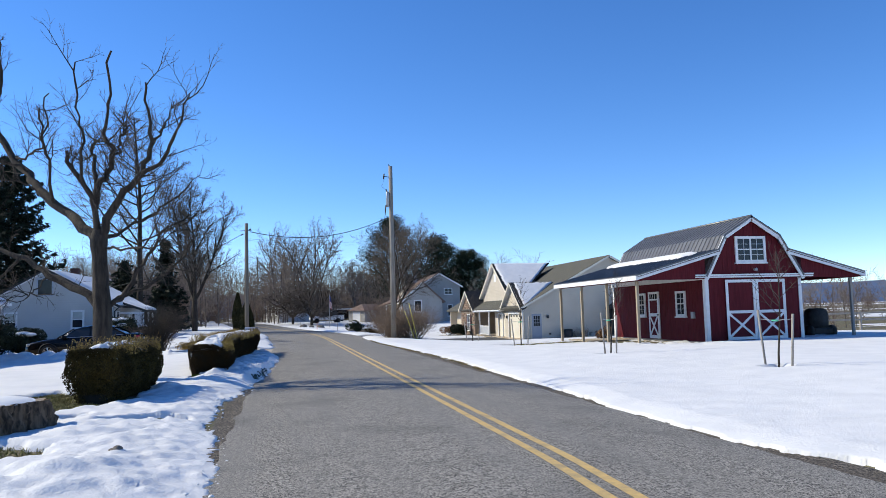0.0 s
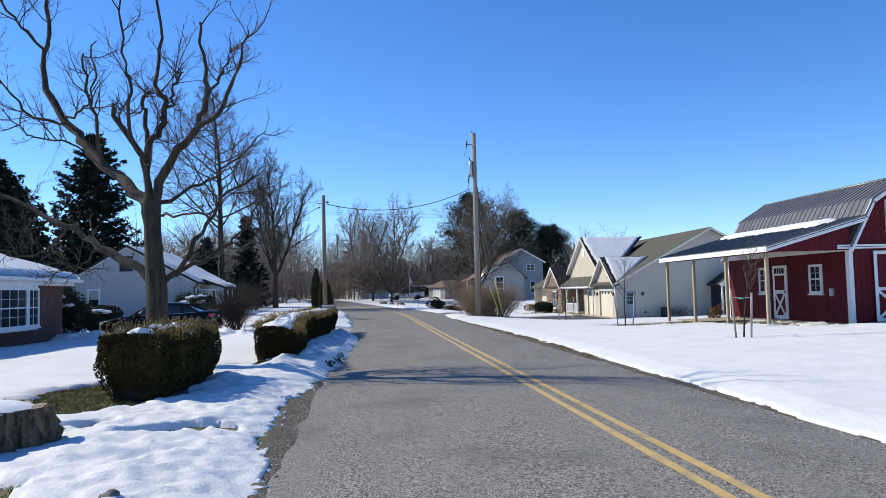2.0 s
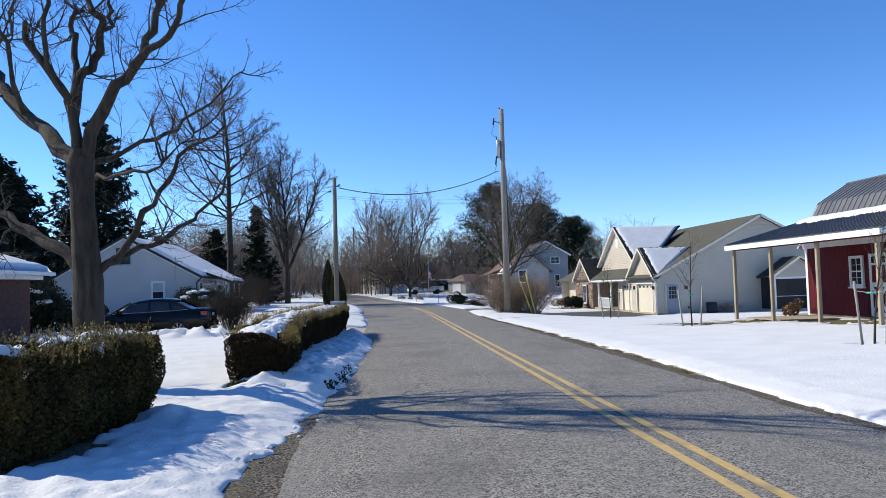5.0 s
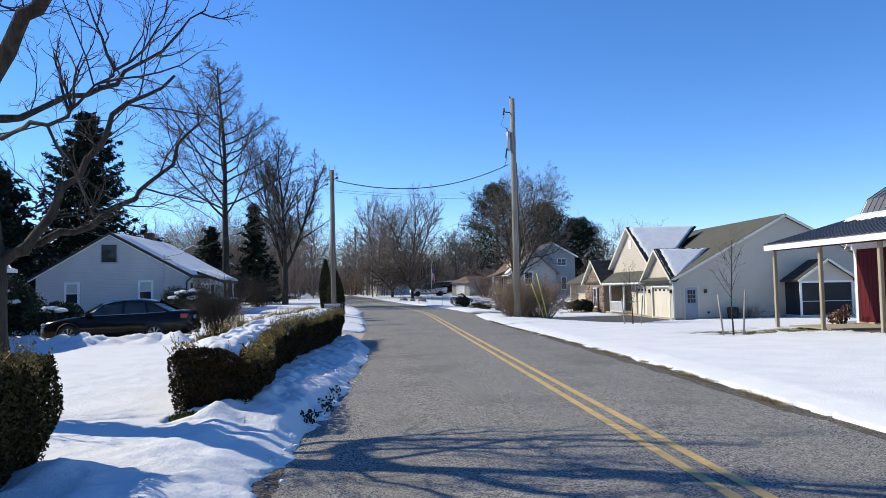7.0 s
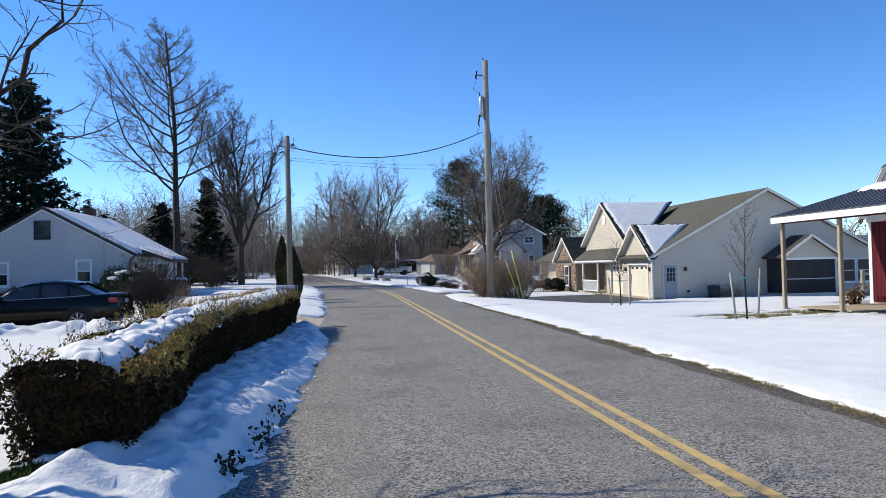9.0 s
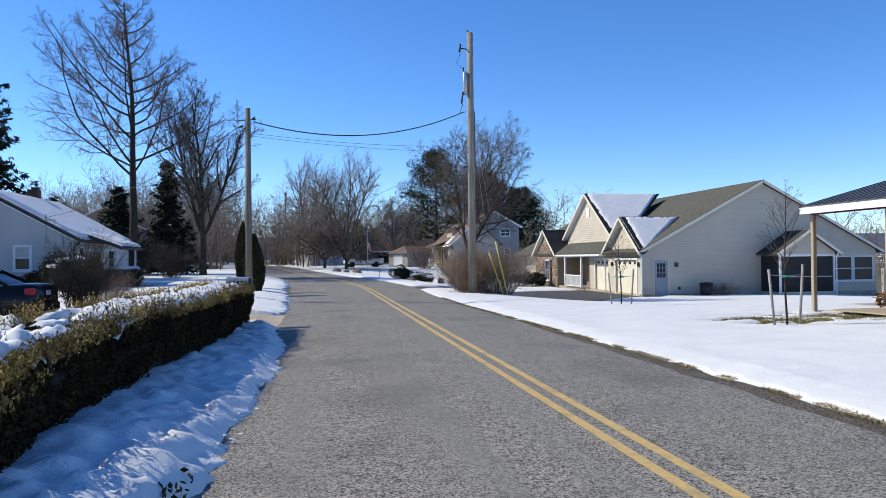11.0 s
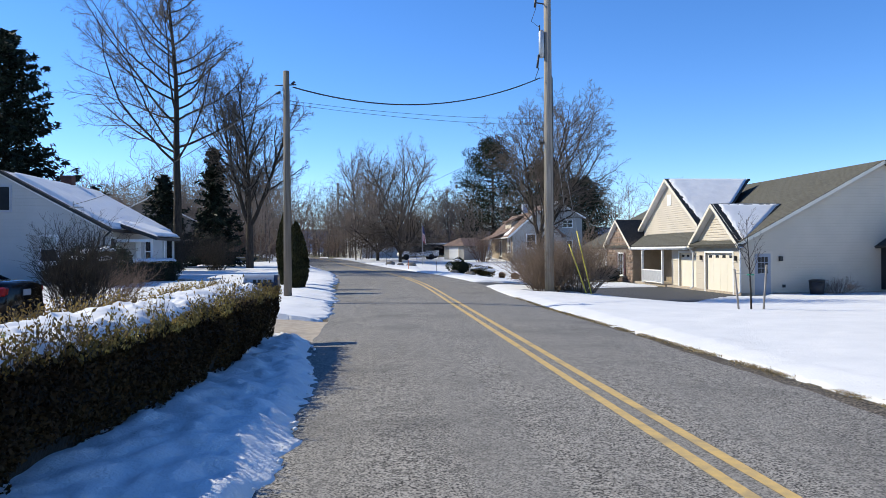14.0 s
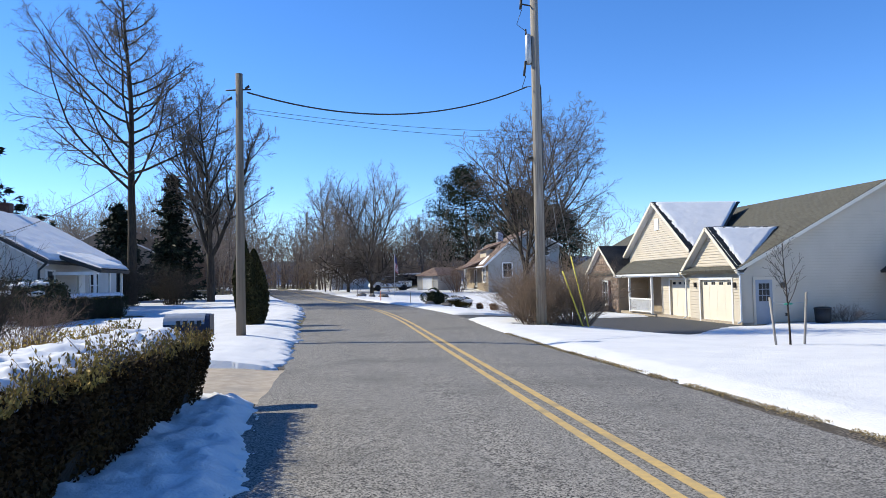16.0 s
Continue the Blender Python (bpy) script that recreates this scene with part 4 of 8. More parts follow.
# ---- the cream house with the garages ----
def gable_house():
    ZB = -0.76
    house = building("house", (25.9, 68, -0.8), "cream sided house with two garage doors and a stone front gable", "house")
    XF, YS, YN, XR, ZR, ZE, XE = 18.5, 57.1, 84.0, 25.9, 5.82, 1.88, 33.3
    slope = (ZR - ZE) / (XR - XF)
    # end walls
    outline = [(XF, ZB), (XE, ZB), (XE, ZE), (XR, ZR - 0.08), (XF, ZE)]
    for name, axis, at in (("south_wall", "-y", YS), ("north_wall", "+y", YN)):
        to3 = facing(axis, at)
        bm = bmesh.new()
        prism(bm, outline, lambda u, v, w: to3(u, v, -0.15 + w), 0.15)
        courses(bm, outline, to3, 0.135, 0.032)
        settle(part(name, bm, CREAM, house, "cream lapped siding"))
    tpart("back_wall", facing("+x", XE - 0.1), YS + 0.15, YN - 0.15, ZB, ZE, 0, 0.1, CREAM, house)
    bm = bmesh.new()
    box(bm, XF - 0.04, XE + 0.04, YS - 0.04, YN + 0.04, ZB - 0.5, ZB + 0.12)
    settle(part("foundation", bm, CONCRETE, house))
    # garage front, with real reveals round the doors
    fx = facing("-x", XF)
    bm = bmesh.new()
    g2 = (57.92, 61.0)
    gable = [(57.1, 1.33), (62.3, 1.33), (62.3, 1.86), (59.7, 3.80), (57.1, 1.86)]
    prism(bm, gable, lambda u, v, w: fx(u, v, -0.15 + w), 0.15)
    courses(bm, gable, fx, 0.135, 0.032)
    for a, z in ((57.1, g2[0]), (g2[1], 62.2)):
        p = [(a, ZB), (z, ZB), (z, 1.33), (a, 1.33)]
        prism(bm, p, lambda u, v, w: fx(u, v, -0.15 + w), 0.15)
        courses(bm, p, fx, 0.135, 0.032)
    settle(part("garage_wall", bm, CREAM, house))
    f1 = facing("-x", XF + 0.30)
    bm = bmesh.new()
    for p in ([(62.2, ZB), (62.42, ZB), (62.42, 1.33), (62.2, 1.33)], [(65.2, ZB), (66.3, ZB), (66.3, 1.33), (65.2, 1.33)], [(62.2, 1.33), (66.3, 1.33), (66.3, 1.9), (62.2, 1.9)]):
        prism(bm, p, lambda u, v, w: f1(u, v, -0.15 + w), 0.15)
        courses(bm, p, f1, 0.135, 0.032)
    settle(part("garage_wall", bm, CREAM, house))
    for to3, a, z in ((fx, *g2), (f1, 62.42, 65.2)):
        door = tpart("garage_door", to3, a, z, ZB + 0.02, 1.33, -0.13, -0.09, CREAM_DOOR, house, "cream panelled garage door with a row of small panes")
        for r in range(4):
            for c in range(4):
                u, v = a + (z - a) * (c + 0.06) / 4, ZB + 0.02 + 2.07 * (r + 0.1) / 4
                bm = bmesh.new()
                tbox(bm, to3, u, u + (z - a) * 0.88 / 4, v, v + 2.07 * 0.8 / 4, -0.09, -0.084)
                part("door_panel", bm, CREAM_DOOR, door)
        for c in range(4):
            for k in range(2):
                for j in range(1):
                    u = a + (z - a) * (c + 0.27 + 0.25 * k) / 4
                    bm = bmesh.new()
                    tbox(bm, to3, u, u + 0.15, 1.08, 1.22, -0.083, -0.07)
                    part("pane", bm, GLASS, door)
        bm = bmesh.new()
        for p in ((a - 0.12, a, ZB, 1.33), (z, z + 0.12, ZB, 1.33), (a - 0.12, z + 0.12, 1.33, 1.45)):
            tbox(bm, to3, *p, 0.018, 0.045)
        settle(part("door_casing", bm, WHITE, house))
    # main roof
    o = 0.38
    for x, sg in ((XF - o, -1), (XE + o, 1)):
        ze = ZE - o * slope + 0.10
        c = ((x, YS - 0.25, ze), (x, YN + 0.25, ze), (XR, YN + 0.25, ZR + 0.10), (XR, YS - 0.25, ZR + 0.10))
        roofpart("roof_plane", *c, 0.14, SHINGLE, house, "olive grey asphalt shingles")
        if sg < 0:
            shingles(house, *c, SHINGLE, 0.16, 0.95, 3)
    for axis, at in (("-y", YS - 0.24),):
        to3 = facing(axis, at)
        for p, q in (((XF - o, ZE - o * slope), (XR, ZR)), ((XE + o, ZE - o * slope), (XR, ZR))):
            bm = bmesh.new()
            bar(bm, to3, p, q, 0.15, 0.0, 0.03)
            settle(part("rake_board", bm, CREAM_DOOR, house))
    # gables that look at the road: the small one over the garage, the large one, the stone one
    def road_gable(yc, half, ze, zr, xf, xb, wall, roof, over=0.35, wide=0.3, courses_on=True):
        sl = (zr - ze) / half
        for sg in (-1, 1):
            ye = yc + sg * (half + wide)
            z0 = ze - wide * sl + 0.10
            xe = max(xf, XF + (z0 - ZE) / slope)
            c = ((xf - over, ye, z0), (xe, ye, z0), (xb, yc, zr + 0.10), (xf - over, yc, zr + 0.10))
            roofpart("roof_plane", *c, 0.12, roof, house)
            shingles(house, *c, roof, 0.16, 0.95, int(yc))
            to3 = facing("-x", xf - over + 0.02)
            bm = bmesh.new()
            bar(bm, to3, (ye, z0 - 0.08), (yc, zr + 0.02), 0.16, 0.0, 0.03)
            settle(part("rake_board", bm, CREAM_DOOR, house))
            bm = bmesh.new()
            slab(bm, (xf - over + 0.03, ye, z0 - 0.14), (xf, ye, z0 - 0.14), (xf, yc, zr - 0.04), (xf - over + 0.03, yc, zr - 0.04), 0.015)
            settle(part("soffit", bm, WHITE, house))
        if wall:
            to3 = facing("-x", xf)
            bm = bmesh.new()
            prism(bm, wall, lambda u, v, w: to3(u, v, -0.15 + w), 0.15)
            courses(bm, wall, to3, 0.135, 0.032)
            settle(part("gable_wall", bm, CREAM, house))

    road_gable(59.7, 2.6, 1.86, 3.82, XF, 22.3, None, DARK_SHINGLE)
    road_gable(68.35, 4.5, 3.05, 5.98, 19.5, 24.9, [(63.85, 1.9), (72.85, 1.9), (72.85, 3.05), (68.35, 5.98), (63.85, 3.05)], DARK_SHINGLE)
    tpart("gable_vent", facing("-x", 19.5), 68.05, 68.65, 4.35, 5.05, 0.016, 0.05, WHITE, house)
    road_gable(74.75, 2.85, 1.75, 3.62, 18.3, 22.0, None, DARK_SHINGLE, 0.3, 0.25)
    # porch roof between garage and stone gable
    c = ((18.15, 62.6, 1.72), (18.15, 72.2, 1.72), (19.8, 72.2, 2.75), (19.8, 62.6, 2.75))
    roofpart("porch_roof", *c, 0.12, SHINGLE, house)
    shingles(house, *c, SHINGLE, 0.16, 0.95, 9)
    tpart("porch_fascia", facing("-x", 18.17), 62.6, 72.1, 1.52, 1.70, 0, 0.03, WHITE, house)
    tpart("gutter", facing("-x", 18.14), 62.6, 72.1, 1.60, 1.70, 0.0, 0.09, WHITE, house)
    # The recessed back wall is a darker tan than the siding.
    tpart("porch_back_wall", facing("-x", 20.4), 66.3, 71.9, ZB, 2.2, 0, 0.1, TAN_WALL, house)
    tpart("porch_side_wall", facing("-y", 66.3), 18.8, 20.4, ZB, 1.9, -0.1, 0, CREAM, house)
    tpart("porch_floor", facing("-x", 20.3), 66.4, 71.9, ZB, ZB + 0.16, 0, 1.9, CONCRETE, house)
    tpart("front_door", facing("-x", 20.28), 67.3, 68.3, ZB + 0.16, 1.3, 0, 0.04, BLACK, house, "dark front door with white casing")
    tpart("door_casing", facing("-x", 20.28), 67.15, 67.3, ZB + 0.16, 1.42, 0, 0.06, WHITE, house)
    tpart("door_casing", facing("-x", 20.28), 68.3, 68.45, ZB + 0.16, 1.42, 0, 0.06, WHITE, house)
    for y in (66.5, 69.9):
        tpart("porch_post", facing("-x", 18.32), y - 0.06, y + 0.06, ZB + 0.16, 1.55, 0, 0.12, WHITE, house)
    rail = tpart("porch_railing", facing("-x", 18.30), 66.56, 69.84, 0.20, 0.27, 0, 0.08, WHITE, house, "white porch railing")
    for k in range(27):
        y = 66.66 + 0.117 * k
        bm = bmesh.new()
        tbox(bm, facing("-x", 18.28), y - 0.02, y + 0.02, ZB + 0.26, 0.20, 0, 0.035)
        part("baluster", bm, WHITE, rail)
    tpart("rail_foot", facing("-x", 18.29), 66.56, 69.84, ZB + 0.22, ZB + 0.27, 0, 0.06, WHITE, house)
    # stone front
    to3 = facing("-x", 18.3)
    stone_wall = [(71.9, ZB), (77.6, ZB), (77.6, 1.75), (74.75, 3.55), (71.9, 1.75)]
    bm = bmesh.new()
    prism(bm, stone_wall, lambda u, v, w: to3(u, v, -0.15 + w), 0.15)
    wall = settle(part("stone_front", bm, MORTAR, house, "front wall of brown fieldstone"))
    rng = random.Random(7)
    meshes = []
    for k in range(8):
        bm = bmesh.new()
        n = rng.randint(5, 7)
        pts = [(math.cos(2 * math.pi * i / n + rng.uniform(-0.2, 0.2)) * 0.5, math.sin(2 * math.pi * i / n + rng.uniform(-0.2, 0.2)) * 0.5) for i in range(n)]
        lo = [bm.verts.new((0, u, v)) for u, v in pts]
        hi = [bm.verts.new((-1, u * 0.86, v * 0.82)) for u, v in pts]
        bm.faces.new(hi)
        for i in range(n):
            bm.faces.new((lo[i], lo[(i + 1) % n], hi[(i + 1) % n], hi[i]))
        bmesh.ops.recalc_face_normals(bm, faces=bm.faces)
        me = bpy.data.meshes.new("stone")
        bm.to_mesh(me)
        bm.free()
        me.materials.append(STONE)
        meshes.append(me)
    v = ZB + 0.1
    while v < 3.35:
        h = rng.uniform(0.17, 0.26)
        half = 2.85 if v < 1.65 else max(0.0, (3.45 - v) / 1.80 * 2.85)
        u = 74.75 - half
        while u < 74.75 + half - 0.1:
            w = min(rng.uniform(0.24, 0.48), 74.75 + half - u)
            if not (73.1 < u + w / 2 < 75.35 and -0.40 < v < 1.45):
                s = new("stone", rng.choice(meshes))
                s.parent = wall
                s.matrix_basis = Matrix.Translation((18.3, u + w / 2, v)) @ Matrix.Diagonal((rng.uniform(0.025, 0.06), w * 1.06, h * 1.1, 1))
            u += w + 0.012
        v += h + 0.012
    window(house, facing("-x", 18.27), 73.6, 74.75, -0.30, 1.35, 2, 2, frame_w=0.09)
    for a in (73.25, 74.8):
        sh = tpart("shutter", facing("-x", 18.26), a, a + 0.30, -0.30, 1.35, 0, 0.05, SHUTTER, house, "maroon louvred shutter")
        bm = bmesh.new()
        for k in range(14):
            tbox(bm, facing("-x", 18.21), a + 0.04, a + 0.26, -0.22 + k * 0.11, -0.15 + k * 0.11, 0, 0.012)
        part("louvre", bm, SHUTTER, sh)
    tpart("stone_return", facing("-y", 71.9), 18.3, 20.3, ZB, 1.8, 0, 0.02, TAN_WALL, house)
    tpart("far_wing_wall", facing("-x", 19.2), 77.6, 84.0, ZB, 1.75, -0.1, 0, CREAM, house)
    window(house, facing("-x", 19.2), 79.3, 80.4, -0.3, 1.35, 2, 2)
    roofpart("far_wing_eave", (18.7, 77.7, 1.70), (18.7, 84.2, 1.70), (20.6, 84.2, 2.85), (20.6, 77.7, 2.85), 0.1, SHINGLE, house)
    # south wall: door, lamp, screened porch
    s = facing("-y", YS)
    door = tpart("side_door", s, 19.16, 19.98, ZB + 0.04, 1.30, 0.017, 0.06, BLUE_DOOR, house, "blue grey entrance door with nine panes")
    for i in range(3):
        for j in range(3):
            bm = bmesh.new()
            tbox(bm, s, 19.32 + 0.18 * i, 19.47 + 0.18 * i, 0.32 + 0.28 * j, 0.57 + 0.28 * j, 0.06, 0.068)
            part("pane", bm, GLASS, door)
    for a, z, b, t in ((19.04, 19.16, ZB, 1.42), (19.98, 20.10, ZB, 1.42), (19.16, 19.98, 1.30, 1.42)):
        tpart("door_casing", s, a, z, b, t, 0.017, 0.055, CREAM, house)
    tpart("wall_lamp", s, 20.42, 20.58, 0.92, 1.16, 0.017, 0.16, BLACK, house, "black carriage lamp")
    tpart("vent_cover", s, 20.6, 20.74, -0.38, -0.24, 0.017, 0.07, BLACK, house)
    for y in (61.45, 57.55):
        tpart("wall_lamp", fx, y - 0.05, y + 0.05, 0.95, 1.2, 0.017, 0.14, BLACK, house, "black carriage lamp")
    for x, y, zt in ((18.42, 56.93, 1.75), (18.42, 62.35, 1.62)):
        bm = bmesh.new()
        tube(bm, [(x - 0.3, y, zt), (x - 0.06, y, zt - 0.25), (x - 0.06, y, ZB + 0.2), (x - 0.25, y, ZB + 0.1)], 0.045, 6)
        settle(part("downspout", bm, WHITE, house))
    # screened porch
    PX0, PX1, PY, PE, PR = 25.75, 29.15, 55.2, 1.72, 2.85
    pc = (PX0 + PX1) / 2
    for x in (PX0 - 0.3, PX1 + 0.3):
        sl = (PR - PE) / (pc - PX0)
        z0 = PE - 0.3 * sl + 0.08
        c = ((x, PY - 0.3, z0), (x, YS, z0), (pc, YS, PR + 0.08), (pc, PY - 0.3, PR + 0.08))
        roofpart("porch_roof", *c, 0.10, DARK_SHINGLE, house)
        shingles(house, *c, DARK_SHINGLE, 0.16, 0.95, 5)
        bm = bmesh.new()
        bar(bm, facing("-y", PY - 0.29), (x, z0 - 0.06), (pc, PR + 0.02), 0.14, 0, 0.03)
        settle(part("rake_board", bm, CREAM_DOOR, house))
    tri = [(PX0, PE - 0.15), (PX1, PE - 0.15), (PX1, PE), (pc, PR), (PX0, PE)]
    to3 = facing("-y", PY)
    bm = bmesh.new()
    prism(bm, tri, lambda u, v, w: to3(u, v, -0.1 + w), 0.1)
    courses(bm, tri, to3, 0.135, 0.032)
    settle(part("porch_gable", bm, CREAM, house))
    tpart("porch_header", to3, PX0, PX1, PE - 0.28, PE - 0.15, -0.1, 0.03, WHITE, house)
    tpart("porch_base", to3, PX0, PX1, ZB - 0.35, ZB + 0.22, -0.1, 0.01, CREAM, house)
    tpart("porch_base", facing("-x", PX0), PY + 0.1, YS, ZB - 0.35, ZB + 0.22, -0.1, 0.0, CREAM, house)
    tpart("screen", to3, PX0 + 0.1, PX1 - 0.1, ZB + 0.22, PE - 0.28, -0.06, -0.05, SCREEN, house, "dark insect screen")
    tpart("screen", facing("-x", PX0), PY + 0.1, YS, ZB + 0.22, PE - 0.15, -0.06, -0.05, SCREEN, house, "dark insect screen")
    tpart("porch_side", facing("+x", PX1), PY + 0.1, YS, ZB - 0.3, PE - 0.15, -0.06, -0.04, SCREEN, house)
    for x in (PX0, PX1 - 0.08):
        tpart("porch_post", to3, x, x + 0.08, ZB + 0.22, PE - 0.28, -0.1, 0.02, WHITE, house)
    for x in (PX0 - 0.06, PX1 + 0.06):
        bm = bmesh.new()
        tube(bm, [(x, PY - 0.28, PE - 0.05), (x, PY - 0.06, PE - 0.3), (x, PY - 0.06, ZB)], 0.045, 6)
        settle(part("downspout", bm, WHITE, house))
    scr_rail = tpart("screen_railing", to3, PX0 + 0.12, PX1 - 0.12, 0.28, 0.33, -0.045, -0.02, GREY_PAINT, house)
    for k in range(25):
        x = PX0 + 0.2 + k * 0.124
        bm = bmesh.new()
        tbox(bm, to3, x, x + 0.03, ZB + 0.3, 0.28, -0.045, -0.03)
        part("baluster", bm, DARK_FABRIC, scr_rail)
    window(house, s, 30.3, 31.7, -0.05, 1.45, 1, 2, sashes=1)
    window(house, s, 31.75, 33.1, -0.05, 1.45, 1, 2, sashes=1)
    return house


gable_house()
snow_sheet("roof_snow", ((18.3, 57.0, 1.98), (18.75, 57.0, 1.98), (22.0, 59.66, 3.96), (18.25, 59.66, 3.96)), "thin white snow on the small garage gable", 8, 0.05, 0.24, 60, 50, (0.4, 0.5, 0.9, 1.9))
snow_sheet("roof_snow", ((19.3, 63.85, 3.15), (20.7, 63.85, 3.15), (24.7, 68.3, 6.10), (19.2, 68.3, 6.10)), "white snow on the large front gable of the house", 9, 0.06, 0.24, 70, 60, (0.3, 0.0, 0.5, 1.7))


# ---- the white house across the road ----
def white_house():
    ZB = 0.12
    XL, XR_, XC, YS, YN, ZE, ZR = -21.1, -12.15, -16.72, 58.4, 69.5, 2.85, 5.40
    house = building("house", (-16.7, 64, 0.1), "white sided bungalow with snow on its roof and a front porch", "house")
    outline = [(XL, ZB), (XR_, ZB), (XR_, ZE), (XC, ZR - 0.05), (XL, ZE)]
    for name, axis, at in (("gable_wall", "-y", YS), ("back_gable_wall", "+y", YN)):
        to3 = facing(axis, at)
        bm = bmesh.new()
        prism(bm, outline, lambda u, v, w: to3(u, v, -0.15 + w), 0.15)
        courses(bm, outline, to3, 0.16, 0.034)
        settle(part(name, bm, PALE, house, "white lapped siding with grey streaks"))
    for axis, at in (("+x", XR_), ("-x", XL)):
        to3 = facing(axis, at)
        p = [(YS + 0.16, ZB), (YN - 0.16, ZB), (YN - 0.16, ZE), (YS + 0.16, ZE)]
        bm = bmesh.new()
        prism(bm, p, lambda u, v, w: to3(u, v, -0.15 + w), 0.15)
        courses(bm, p, to3, 0.16, 0.034)
        settle(part("side_wall", bm, PALE, house))
    sl = (ZR - ZE) / (XR_ - XC)
    for x in (XL - 0.45, XR_ + 0.45):
        ze = ZE - 0.45 * sl + 0.08
        roofpart("roof_plane", (x, YS - 0.12, ze), (x, YN + 0.12, ze), (XC, YN + 0.12, ZR + 0.08), (XC, YS - 0.12, ZR + 0.08), 0.13, DARK_SHINGLE, house)
        bm = bmesh.new()
        bar(bm, facing("-y", YS - 0.11), (x, ze - 0.08), (XC, ZR), 0.12, 0, 0.03)
        settle(part("rake_board", bm, BLACK, house, "dark roof edge"))
        bm = bmesh.new()
        bar(bm, facing("-y", YS - 0.02), (x, ze - 0.18), (XC, ZR - 0.1), 0.10, 0, 0.03)
        settle(part("rake_trim", bm, WHITE, house))
    # porch on the road side
    c = ((-10.05, 59.9, 2.32), (-10.05, 64.4, 2.32), (XR_ - 0.1, 64.4, 3.12), (XR_ - 0.1, 59.9, 3.12))
    roofpart("porch_roof", *c, 0.14, DARK_SHINGLE, house)
    bm = bmesh.new()
    bar(bm, facing("-y", 59.9), (-10.05, 2.24), (XR_ + 0.35, 2.92), 0.14, 0.0, 0.03)
    settle(part("porch_edge", bm, BLACK, house))
    tpart("porch_gable_panel", facing("-y", 60.0), XR_, -10.35, 2.1, 2.24, 0, 0.05, WHITE, house)
    for y in (60.2, 62.3, 64.2):
        tpart("porch_post", facing("-y", y), -10.45, -10.35, 0.1, 2.25, 0, 0.10, WHITE, house)
    tpart("porch_floor", facing("-y", 64.4), XR_, -10.2, 0.0, 0.28, 0, 4.4, CONCRETE, house)
    e = facing("+x", XR_)
    window(house, e, 59.2, 60.2, 1.1, 2.35, 1, 2)
    tpart("front_door", e, 63.2, 64.1, 0.28, 2.3, 0.02, 0.07, WHITE, house)
    window(house, e, 64.8, 66.2, 1.0, 2.3, 1, 2)
    s = facing("-y", YS)
    window(house, s, -19.4, -18.5, 1.0, 2.40, 1, 2, blind=True, frame_w=0.12)
    window(house, s, -15.0, -14.1, 1.1, 2.45, 1, 2, blind=True, frame_w=0.12)
    tpart("attic_louvre", s, -17.28, -16.18, 3.5, 4.78, 0.02, 0.07, GREY_PAINT, house, "grey attic window")
    tpart("attic_pane", s, -17.18, -16.28, 3.6, 4.68, 0.07, 0.085, GLASS, house)
    bm = bmesh.new()
    tube(bm, [(-13.42, YS - 0.06, 1.2), (-13.42, YS - 0.06, 4.0)], 0.04, 8)
    tube(bm, [(-13.0, YS - 0.05, 1.2), (-13.0, YS - 0.05, 3.7)], 0.018, 6)
    tube(bm, [(-13.7, YS - 0.1, 3.72), (-12.95, YS - 0.1, 3.72)], 0.03, 6)
    settle(part("service_mast", bm, STEEL, house, "grey electric service mast"))
    tpart("meter_box", s, -13.55, -13.28, 0.9, 1.35, 0.02, 0.16, GREY_PAINT, house)
    bm = bmesh.new()
    tube(bm, [(-11.75, YS - 0.1, 2.60), (-12.05, YS - 0.1, 2.3), (-12.1, YS - 0.08, 0.3)], 0.05, 6)
    settle(part("downspout", bm, BLACK, house))
    ch = tpart("chimney", facing("-y", 66.5), -17.1, -16.5, 5.0, 6.0, -0.3, 0.3, BRICK, house, "short brick chimney")
    return house


white_house()
snow_sheet("roof_snow", ((-11.72, 58.5, 2.76), (-11.72, 69.4, 2.76), (-16.55, 69.4, 5.45), (-16.55, 58.5, 5.45)), "smooth white snow on the bungalow roof", 14, 0.13, 0.22, 70, 50, (0.25, 0, 1.2, 0.9))
snow_sheet("roof_snow", ((-10.1, 60.0, 2.40), (-10.1, 64.35, 2.40), (-12.0, 64.35, 3.1), (-12.0, 60.0, 3.1)), "smooth white snow on the porch roof", 15, 0.12, 0.2, 40, 40, (0, 0, 0, 0.3))


